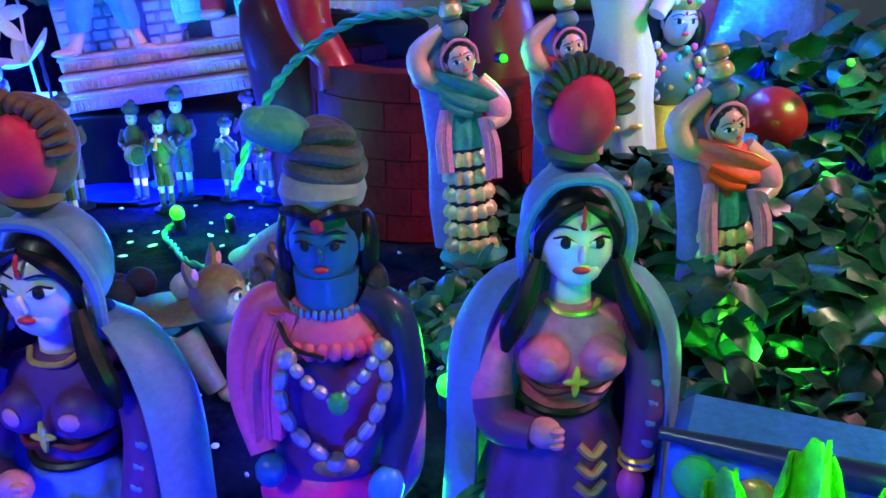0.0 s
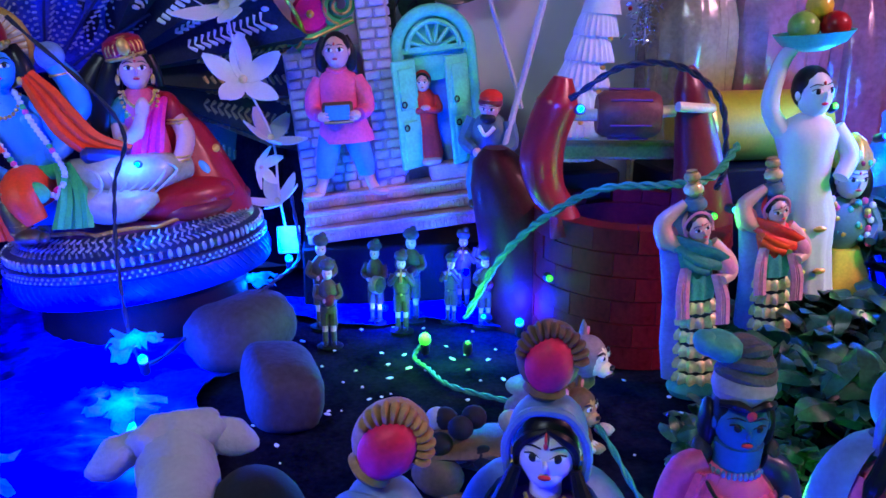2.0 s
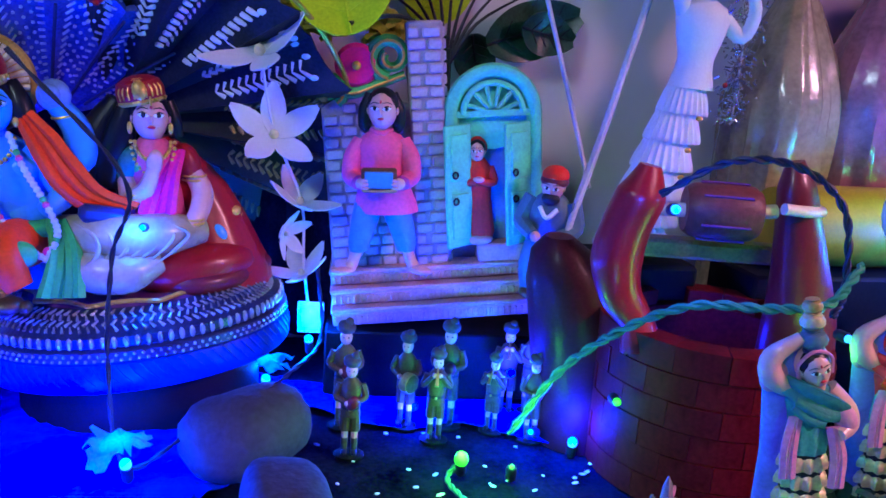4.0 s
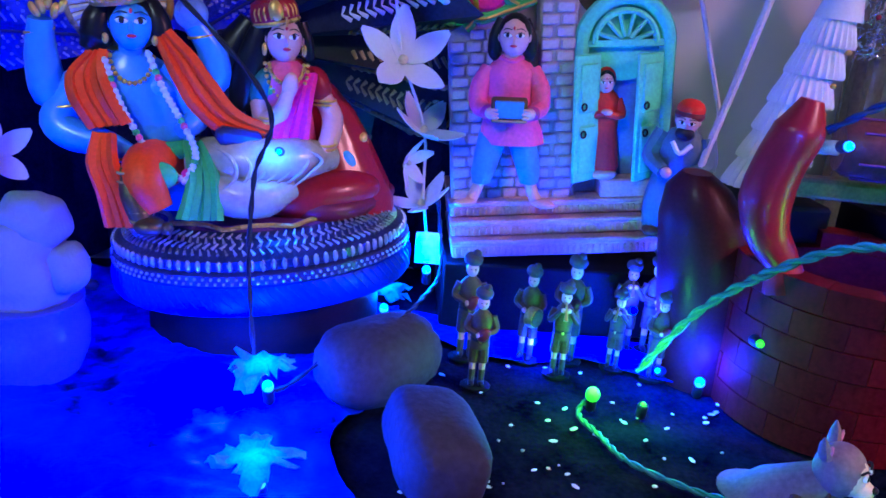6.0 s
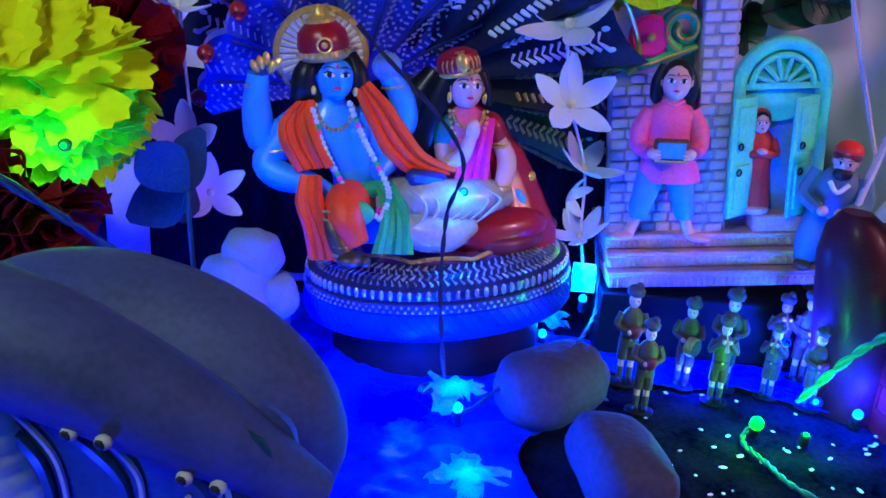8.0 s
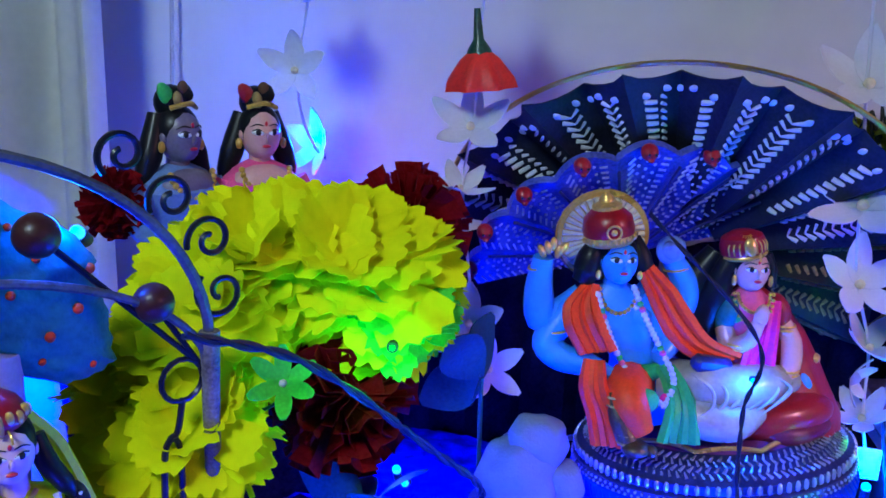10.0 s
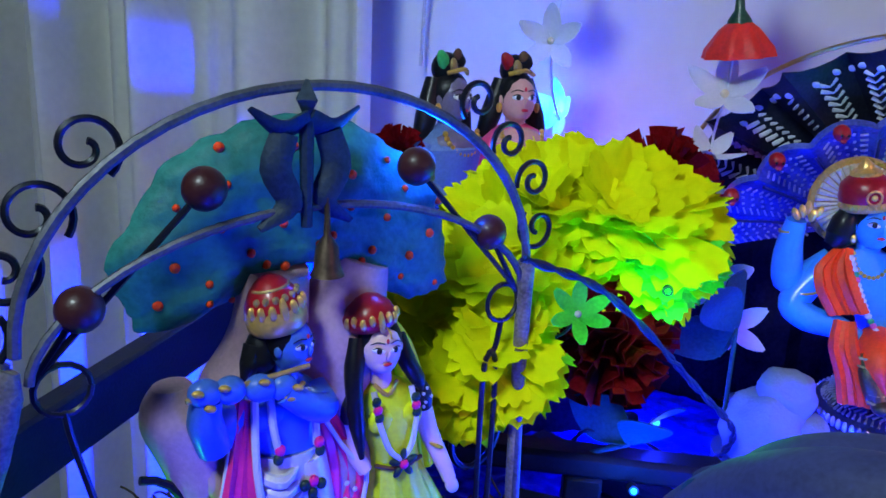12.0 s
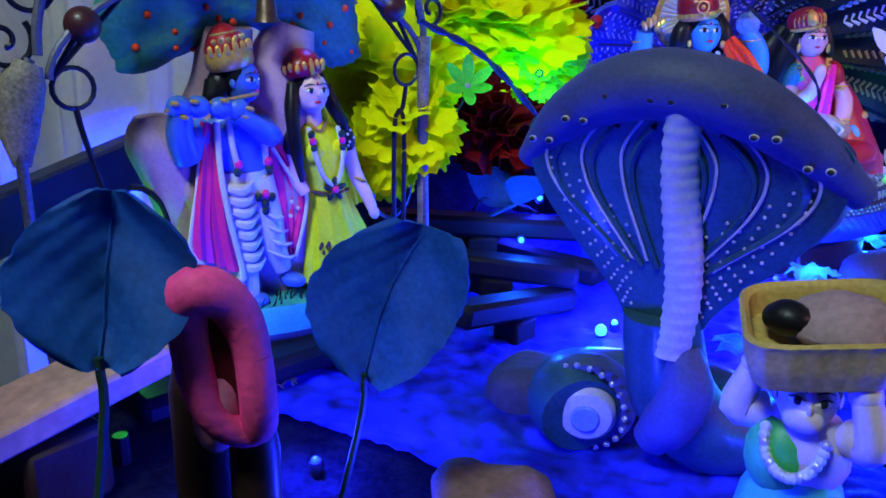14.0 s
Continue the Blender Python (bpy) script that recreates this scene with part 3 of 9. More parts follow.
    for sx in (-1, 1):
        s.tube([(0, -0.0125, 0.1415), (sx * 0.0075, -0.0120, 0.1375), (sx * 0.0122, -0.0085, 0.1300), (sx * 0.0132, -0.0060, 0.1200)], [0.0012, 0.0026, 0.0024, 0.0012], K("hair"), 7)
    s.ball((0, -0.0146, 0.1385), (0.0007, 0.0010, 0.0030), K("lip_red"), (-20, 0, 0), 6, 5)
    s.ball((0, 0.0048, 0.1315), (0.0178, 0.0142, 0.0195), K(scarf), nu=22, nv=14)
    s.tube([(-0.0165, -0.003, 0.110), (-0.0178, -0.006, 0.130), (-0.0105, -0.009, 0.1455), (0, -0.010, 0.1490), (0.0105, -0.009, 0.1455), (0.0178, -0.006, 0.130), (0.0165, -0.003, 0.110)], 0.0022, K(scarf), 8)

    def cape(u, v):
        a = radians(-38 + 256 * u)
        q = min(1, v * 2.4)
        w = 0.0165 + 0.0230 * (max(0, 1 - (1 - q) ** 2.4)) ** 0.6 + 0.002 * v
        w *= 1 + 0.03 * math.sin(a * 9 + v * 3) * v
        return (w * math.cos(a), 0.003 + (0.50 if a > 0 else 0.60) * w * math.sin(a), 0.1140 - 0.100 * v - 0.004 * q)

    s.sheet(cape, 44, 26, K(scarf), 0.0025)
    # the jar on her head is tipped forward: red cloth fills the mouth, a frill stands over it
    keep = s.at.copy()
    s.at = keep @ pose(-0.002 + 0.0003 * lean, 0.002, 0.1685, 0, lean * 1.5, lean)
    s.lathe([(0.006, -0.0180), (0.0095, -0.0150), (0.0085, -0.0120)], K(pot), n=24)
    s.ball((0, 0.003, 0), (0.0140, 0.0120, 0.0172), K(pot), nu=24, nv=16, lump=0.08, freq=90)
    s.ball((0.0004, -0.0045, -0.0010), (0.0108, 0.0085, 0.0138), K("jar_red"), (6, 0, 0), 22, 14, lump=0.05, freq=140)
    for j in range(13):
        f = j / 12
        a = radians(168 - 156 * f)
        s.ball((0.0128 * math.cos(a), -0.0040, -0.001 + 0.0158 * math.sin(a)), (0.0022, 0.0050, 0.0026 + 0.0022 * abs(math.sin(j * 2.7))), K(pot), (0, 90 - math.degrees(a), 0), 9, 7)
    s.at = keep
    return s.done("milkmaid_figurine", m, label, "figurine", "milkmaid figurines")


def chain(s, pts, key, link=0.0052, r=0.0021):
    """Long links strung along a line."""
    base = [Vector(q) for q in smooth(pts, 12)]
    gone, nxt = 0.0, 0.0
    for a, b in zip(base, base[1:]):
        step = (b - a).length
        while gone + step >= nxt:
            c, d = a + (b - a) * ((nxt - gone) / max(step, 1e-9)), (b - a).normalized()
            s.tube([c - d * link * 0.42, c - d * link * 0.2, c + d * link * 0.2, c + d * link * 0.42], [r * 0.7, r, r, r * 0.7], s.k(key), 8, k=1)
            nxt += link
        gone += step


def yogi(m):
    s = Doll()
    K = s.k
    s.lathe([(0.026, 0), (0.029, 0.008, 0.05), (0.025, 0.022, 0.05), (0.020, 0.034, 0.02)], K("bolster"), n=48, ridges=12, sy=0.8)
    s.lathe([(0.0205, 0.024), (0.0255, 0.028, 0.04), (0.0260, 0.036, 0.04), (0.0225, 0.043, 0.02), (0.019, 0.046)], K("hot_pink"), n=48, ridges=13, sy=0.82)
    s.loft([(0, 0, 0.040, 0.0190, 0.0150), (0, -0.001, 0.052, 0.0205, 0.0150), (0.001, -0.001, 0.070, 0.0225, 0.0150), (0.001, 0, 0.088, 0.0255, 0.0145), (0.001, 0, 0.101, 0.0245, 0.0120), (0.001, 0, 0.1085, 0.0130, 0.0100)], K("purple"), 28)
    s.ball((0.003, -0.0145, 0.052), (0.0085, 0.0035, 0.0042), K("dull_gold"), nu=12, nv=8)
    # pink shawl over one shoulder and arm, dark shawl over the other
    s.tube([(-0.0115, -0.0035, 0.1120), (-0.0200, -0.0030, 0.1060), (-0.0255, -0.003, 0.090), (-0.0262, -0.006, 0.074), (-0.0205, -0.015, 0.0585)], [0.0060, 0.0080, 0.0078, 0.0070, 0.0052], K("pink"), 14, 1.0)
    s.ribbon([(-0.0120, -0.0100, 0.1085), (-0.0165, -0.0130, 0.096), (-0.0185, -0.0140, 0.080), (-0.0190, -0.0150, 0.064)], [0.008, 0.010, 0.010, 0.007], K("pink"), (1, 0.2, 0), 4, 0.0012)
    s.tube([(0.0125, -0.002, 0.1115), (0.0215, -0.002, 0.1050), (0.0262, -0.003, 0.090), (0.0268, -0.006, 0.070), (0.0225, -0.014, 0.052)], [0.0056, 0.0078, 0.0074, 0.0066, 0.0050], K("navy"), 14)
    s.tube([(0.0275, -0.004, 0.090), (0.0300, -0.005, 0.070), (0.0290, -0.006, 0.046), (0.0250, -0.006, 0.034)], [0.002, 0.0040, 0.0040, 0.002], K("pink_soft"), 10)
    s.ball((0.0205, -0.0185, 0.0460), (0.0062, 0.0055, 0.0085), K("blue_skin"), (0, 12, 0))
    s.ball((-0.0185, -0.0180, 0.0530), (0.0055, 0.0050, 0.0062), K("sage_blue"))
    # collar cloth with a scalloped hem
    s.loft([(0.001, -0.001, 0.0965, 0.0195, 0.0150), (0.001, -0.001, 0.1010, 0.0200, 0.0150), (0.001, 0, 0.1060, 0.0165, 0.0128), (0.002, 0, 0.1110, 0.0118, 0.0105)], K("pink"), 30)
    for j in range(13):
        a = radians(195 + 150 * j / 12)
        s.ball((0.001 + 0.0192 * math.cos(a), -0.001 + 0.0150 * math.sin(a), 0.0972), (0.0026, 0.0022, 0.0034), K("pink"), nu=8, nv=6)
    for j in range(15):
        a = radians(190 + 160 * j / 14)
        s.ball((0.0015 + 0.0125 * math.cos(a), -0.001 + 0.0112 * math.sin(a), 0.1085), (0.0012, 0.0013, 0.0020), K("scarf_blue"), nu=6, nv=5)
    s.tube([(-0.0135, -0.0115, 0.1065), (-0.0085, -0.0165, 0.0995), (0.002, -0.0185, 0.0965)], 0.0009, K("ink"), 5)
    # silver chains between two discs
    dl, dr = (-0.0100, -0.0190, 0.0968), (0.0205, -0.0180, 0.0998)
    chain(s, [dl, (-0.0035, -0.0205, 0.0890), (0.0048, -0.0212, 0.0825)], "chain_silver")
    chain(s, [dr, (0.0140, -0.0205, 0.0905), (0.0075, -0.0212, 0.0835)], "chain_silver")
    chain(s, [dl, (-0.0130, -0.0195, 0.0850), (-0.0090, -0.0198, 0.0700), (0.0015, -0.0200, 0.0590)], "chain_silver", 0.0078, 0.0024)
    chain(s, [dr, (0.0215, -0.0185, 0.0870), (0.0165, -0.0195, 0.0730), (0.0065, -0.0200, 0.0590)], "chain_silver", 0.0078, 0.0024)
    for c in (dl, dr):
        s.ball(c, (0.0036, 0.0022, 0.0036), K("gilt_cream"), nu=12, nv=8)
    s.ball((0.0062, -0.0222, 0.0820), (0.0034, 0.0022, 0.0042), K("green_paint"), nu=12, nv=8)
    s.lathe([(0.0030, 0.0555), (0.0036, 0.0575), (0.0030, 0.0595)], K("chain_silver"), c=(0.004, -0.0195, 0), n=14)
    # head: blue face on a broad neck, brow band, coiled hair with a teal bun
    s.loft([(0.002, 0, 0.098, 0.0120, 0.0100), (0.002, -0.001, 0.108, 0.0108, 0.0100), (0.002, -0.003, 0.116, 0.0104, 0.0105), (0.002, -0.003, 0.122, 0.0108, 0.0110)], K("sage_blue"), 20)
    s.head((0.002, -0.003, 0.1315), 0.0124, "sage_blue", "hair", long=1.25, white=False)
    for sx in (-1, 1):
        s.ball((0.002 + sx * 0.0128, 0.003, 0.127), (0.0042, 0.0070, 0.0130), K("hair"), lump=0.15, freq=150)
        s.ball((0.002 + sx * 0.0150, 0.001, 0.1135), (0.0048, 0.0065, 0.0080), K("grey_hair"), lump=0.2, freq=150)
        s.tube([(0.002 + sx * 0.0115, -0.0085, 0.1430), (0.002 + sx * 0.006, -0.0140, 0.1445), (0.002, -0.0150, 0.1425)], [0.0016, 0.0024, 0.0012], K("hair"), 7)
    s.loft([(0.002, -0.001, 0.1440, 0.0128, 0.0128), (0.002, -0.001, 0.1480, 0.0140, 0.0140), (0.002, 0, 0.1525, 0.0128, 0.0128), (0.002, 0, 0.1545, 0.0095, 0.0095)], K("ash_skin"), 24)
    s.ball((0.002, -0.0158, 0.1405), (0.0022, 0.0010, 0.0026), K("lip_red"), nu=8, nv=6)
    for z, r, t in ((0.1540, 0.0100, 0.0036), (0.1595, 0.0088, 0.0036), (0.1650, 0.0068, 0.0034)):
        s.tube([(0.003 + r * math.cos(a), 0.001 + r * math.sin(a), z + 0.0012 * math.sin(a * 2 + z * 900)) for a in np.linspace(0, 2 * math.pi, 13)], t, K("coil_hair"), 9)
    s.ball((0.003, 0.001, 0.1600), (0.0090, 0.0090, 0.0095), K("coil_hair"), lump=0.1, freq=160)
    s.ball((-0.0100, -0.002, 0.1672), (0.0110, 0.0090, 0.0066), K("bun_teal"), (0, 14, 0), lump=0.16, freq=110)
    s.ball((-0.0160, -0.002, 0.1685), (0.0060, 0.0070, 0.0055), K("bun_teal"), lump=0.16, freq=130)
    return s.done("seated_sage_figurine", m, "blue-faced painted clay sage with pink shawl and silver chains")


def pot_lady(m, scarf, label, pots=3, tiers=6):
    """A slim painted woman with a stack of pots on her tilted head and a tiered skirt."""
    s = Doll()
    K = s.k
    s.lathe([(0.022, 0), (0.024, 0.005), (0.0205, 0.010), (0.016, 0.012)], K("teal_paint"), n=24, sy=0.85)
    step = 0.074 / tiers
    s.lathe([(0.0150, 0.008), (0.0138, 0.050), (0.0120, 0.090)], K("ink"), n=24, sy=0.8)
    for j in range(tiers):
        z = 0.010 + step * j
        r = 0.0172 - 0.0036 * j / tiers
        s.lathe([(r * 0.80, z + 0.0004), (r * 1.03, z, 0.12), (r * 1.06, z + step * 0.30, 0.12), (r * 0.98, z + step * 0.62, 0.08), (r * 0.78, z + step * 0.80, 0.03)], K("gilt_cream"), n=60, ridges=12, sy=0.8)
    s.lathe([(0.0138, 0.083, 0.06), (0.0142, 0.090, 0.08), (0.0122, 0.102, 0.05), (0.0108, 0.112)], K("bun_teal"), n=40, ridges=9, sy=0.78)
    s.loft([(0, 0, 0.100, 0.0112, 0.0095), (0, 0, 0.110, 0.0128, 0.0105), (0, -0.001, 0.118, 0.0150, 0.0105), (0, 0, 0.126, 0.0130, 0.0085), (0, 0, 0.133, 0.0058, 0.0058)], K(scarf), 24)
    # draped scarf over the chest, from the raised arm to the other elbow
    s.ribbon([(-0.0175, -0.003, 0.1300), (-0.0060, -0.0120, 0.1235), (0.0080, -0.0135, 0.1170), (0.0205, -0.0075, 0.1110)], [0.012, 0.018, 0.018, 0.013], K(scarf), (0.35, 0, 0.93), 2, 0.0009)
    s.ribbon([(-0.0130, -0.0105, 0.1190), (-0.0040, -0.0140, 0.1125), (0.0060, -0.0140, 0.1085)], [0.008, 0.011, 0.008], K("orange" if scarf != "teal_paint" else scarf), (0.4, 0, 0.9), 2, 0.0008)
    # arm on the hip, holding the veil
    s.tube([(0.0120, 0, 0.1255), (0.0235, -0.002, 0.1120), (0.0250, -0.005, 0.1020), (0.0160, -0.0125, 0.0985)], [0.0060, 0.0066, 0.0060, 0.0042], K("skin"), 12)
    s.ball((0.0215, -0.006, 0.1070), (0.0075, 0.0072, 0.0098), K("pink_soft"), (0, -20, 0), 14, 10)
    # raised arm steadying the pots, the veil hanging from it
    s.tube([(-0.0120, 0.001, 0.1250), (-0.0245, -0.001, 0.1340), (-0.0250, -0.001, 0.1470), (-0.0090, -0.003, 0.1600)], [0.0064, 0.0078, 0.0066, 0.0040], K("skin"), 12)
    s.ball((-0.0225, 0.001, 0.1330), (0.0082, 0.0066, 0.0110), K("pink_soft"), (0, 25, 0), 14, 10)
    s.loft([(-0.0120, 0.008, 0.010, 0.0140, 0.0075), (-0.0140, 0.008, 0.040, 0.0135, 0.0070), (-0.0135, 0.008, 0.080, 0.0110, 0.0070), (-0.0140, 0.007, 0.110, 0.0120, 0.0068), (-0.0150, 0.005, 0.132, 0.0130, 0.0064), (-0.0150, 0.004, 0.148, 0.0105, 0.0056), (-0.0110, 0.003, 0.156, 0.0050, 0.0045)], K("scarf_violet"), 22)
    for x0, x1, top in ((-0.0110, -0.0150, 0.110), (0.0125, 0.0162, 0.103)):
        s.ribbon([(x0, -0.0095, top), (x1, -0.0128, top - 0.018), (x1, -0.0135, top - 0.040)], [0.005, 0.008, 0.008], K("pink_soft"), (1, 0, 0), 3, 0.0010)
    keep = s.at.copy()
    s.at = keep @ pose(0.0005, -0.004, 0.1400, 4, -14, 6)
    s.lathe([(0.0052, -0.014), (0.0046, -0.006)], K("skin"), n=12)
    s.head((0, 0, 0), 0.0098, "skin", "hair", long=1.2)
    s.ball((0.0005, 0.0046, 0.0018), (0.0118, 0.0092, 0.0130), K("skin" if scarf == "teal_paint" else scarf))
    s.tube([(-0.0108, 0.000, -0.006), (-0.0108, -0.001, 0.006), (0, -0.003, 0.0136), (0.0108, -0.001, 0.006), (0.0108, 0.000, -0.006)], 0.0012, K("pink_soft"), 6)
    s.at = keep @ pose(-0.0010, -0.002, 0.1525, 0, -6, 0)
    z = 0.0
    s.lathe([(0.0060, -0.003), (0.0072, -0.001), (0.0060, 0.001)], K("navy"), n=18)
    for j in range(pots):
        r = 0.0090 - 0.0014 * j
        s.lathe([(r * 0.5, z), (r * 0.95, z + r * 0.4), (r, z + r * 0.75), (r * 0.80, z + r * 1.15), (r * 0.48, z + r * 1.3), (r * 0.70, z + r * 1.45)], K(("slate_blue", "gilt_cream", "dull_gold")[j]), n=18)
        z += r * 1.42
    s.at = keep
    return s.done("water_carrier_figurine", m, label, "figurine", "water carrier figurines")


gopi(pose(0.044, 0.252, 0.002, 0, 0, 2), "rose_cloth", "purple", "clay milkmaid in magenta blouse carrying a dark jar", pot="pot_olive")
gopi(pose(-0.124, 0.232, -0.006, 0, 0, -8), "purple", "scarf_blue", "clay milkmaid in dark blouse carrying a brown jar", pot="pot_brown")
gopi(pose(-0.193, 0.182, -0.018, 0, 0, -22), "rose_cloth", "hot_pink", "clay milkmaid in pink blouse carrying a tan jar", pot="tan", lean=22)
yogi(pose(-0.040, 0.243, 0, 0, 0, 0))
pot_lady(pose(0.022, 0.522, 0.006, 0, -5, 5), "teal_paint", "painted clay woman in dark teal scarf carrying brass pots")
pot_lady(pose(0.098, 0.580, 0.006, 0, -4, 5), "scarlet", "painted clay woman in scarlet scarf carrying brass pots")
pot_lady(pose(0.160, 0.402, 0.004, 0, -8, 5) @ Matrix.Scale(0.92, 4), "coral", "clay woman with coral scarf carrying blue pots among leaves")
pot_lady(pose(0.425, 0.72, 0.03, 0, 0, 5), "red", "painted clay woman with red scarf among far leaves")


def white_dancer(m):
    s = Doll()
    K = s.k
    for j in range(6):
        z = 0.010 + 0.0315 * j
        r = 0.0395 - 0.0028 * j
        s.lathe([(r * 0.70, z + 0.002), (r * 1.08, z, 0.06), (r * 1.10, z + 0.004, 0.055), (r * 0.98, z + 0.016, 0.045), (r * 0.74, z + 0.0345, 0.03)], K("white_paint"), n=120, ridges=24, sy=0.75, c=(0.0060 * j - 0.012, 0, 0))
    s.lathe([(0.026, 0.195), (0.021, 0.215), (0.020, 0.228), (0.026, 0.25), (0.030, 0.268), (0.024, 0.282), (0.009, 0.290)], K("white_paint"), n=24, sy=0.75, c=(0.022, 0, 0))
    s.tube([(0.045, 0, 0.272), (0.068, -0.004, 0.255), (0.074, -0.01, 0.285), (0.050, -0.015, 0.325)], [0.009, 0.008, 0.007, 0.005], K("white_paint"), 10)
    s.tube([(0.0, 0, 0.272), (-0.012, -0.008, 0.300), (0.004, -0.012, 0.335)], [0.009, 0.008, 0.005], K("white_paint"), 10)
    s.head((0.022, -0.004, 0.308), 0.018, "white_paint", "white_paint", bindi=False)
    s.ball((0.052, -0.02, 0.203), (0.003, 0.003, 0.003), K("red"), nu=6, nv=5)
    for q in ((0.02, 0.10), (0.028, 0.165), (0.0, 0.06), (0.022, 0.13)):
        s.ball((q[0], -0.026, q[1]), (0.004, 0.003, 0.003), K("gold"), nu=8, nv=5)
    return s.done("white_dancer_statue", m, "white plaster dancer with shell-like tiered skirt", "statue")


plinth = Shape().block((0, 0, 0.073), (0.09, 0.08, 0.146), 0, (0, 0, 0), 0.05)
thing("plinth", plinth, "black_board", pose(-0.066, 0.772, 0, 0, 0, 16), "black box plinth under the white dancer", "plinth")
white_dancer(pose(-0.064, 0.762, 0.146, 0, 3, 12) @ Matrix.Scale(0.80, 4))


def fruit_bearer(m):
    s = Doll()
    K = s.k
    s.lathe([(0.026, 0), (0.030, 0.01, 0.05), (0.026, 0.05, 0.05), (0.024, 0.09, 0.05), (0.027, 0.125, 0.03), (0.020, 0.155), (0.024, 0.180), (0.028, 0.198), (0.020, 0.212), (0.008, 0.218)], K("white_paint"), n=40, ridges=11, sy=0.75)
    for z in (0.035, 0.075, 0.115):
        for x in (-0.012, 0.006):
            s.ball((x, -0.021, z), (0.006, 0.003, 0.003), K("gold"), nu=8, nv=5)
    s.head((0.004, -0.004, 0.236), 0.017, "white_paint", "hair", bindi=True, turn=15)
    s.tube([(-0.022, 0, 0.203), (-0.034, -0.004, 0.228), (-0.026, -0.006, 0.262), (-0.016, -0.004, 0.276)], [0.009, 0.008, 0.007, 0.006], K("white_paint"), 10)
    s.tube([(0.024, 0, 0.203), (0.036, -0.006, 0.178), (0.024, -0.016, 0.160)], [0.009, 0.008, 0.007], K("white_paint"), 10)
    s.lathe([(0.010, 0.272), (0.026, 0.278), (0.034, 0.288), (0.031, 0.288), (0.020, 0.281)], K("aqua"), n=28, c=(0.004, 0, 0))
    for x, y, z, r, key in ((-0.008, -0.008, 0.294, 0.013, "fruit_green"), (0.019, -0.008, 0.292, 0.0125, "red"), (0.010, 0.004, 0.309, 0.0115, "fruit_yellow"), (0.004, 0.012, 0.295, 0.012, "fruit_yellow")):
        s.ball((x, y, z), r, K(key))
    return s.done("fruit_bearer_statue", m, "white plaster woman holding a bowl of fruit overhead", "statue")


fruit_bearer(pose(0.156, 0.652, 0, 0, -6, 0))


def small_deity(m):
    s = Doll()
    K = s.k
    s.lathe([(0.034, 0), (0.036, 0.012), (0.030, 0.018)], K("brown"), n=24, sy=0.8)
    s.lathe([(0.028, 0.018), (0.034, 0.03, 0.05), (0.031, 0.055, 0.05), (0.020, 0.082)], K("fruit_yellow"), n=40, ridges=9, sy=0.8)
    s.ball((0, 0, 0.105), (0.024, 0.016, 0.028), K("slate_blue"))
    for j in range(26):
        a = j * 2.4
        s.ball((0.022 * math.cos(a), -0.012 + 0.002 * math.sin(j), 0.088 + 0.0018 * j), 0.0035, K(("pink", "white_paint", "gold", "aqua")[j % 4]), nu=6, nv=5)
    for sx in (-1, 1):
        s.tube([(sx * 0.02, 0, 0.126), (sx * 0.032, -0.004, 0.104), (sx * 0.020, -0.018, 0.092)], [0.008, 0.007, 0.005], K("slate_blue"), 8)
        s.ball((sx * 0.018, 0.006, 0.142), (0.010, 0.010, 0.020), K("hair"))
    s.head((0, -0.004, 0.150), 0.0155, "pale_skin", "hair")
    s.lathe([(0.0165, 0.161), (0.019, 0.166, 0.06), (0.017, 0.176, 0.08), (0.010, 0.188), (0.002, 0.194)], K("gold"), n=30, ridges=8)
    for j in range(12):
        a = radians(30 * j)
        s.ball((0.018 * math.cos(a), 0.018 * math.sin(a), 0.168), 0.003, K(("red", "green_paint", "white_paint")[j % 3]), nu=6, nv=5)
    return s.done("crowned_deity_figurine", m, "small crowned deity in yellow skirt with beads")


small_deity(pose(0.195, 0.690, 0, 0, 0, 8))


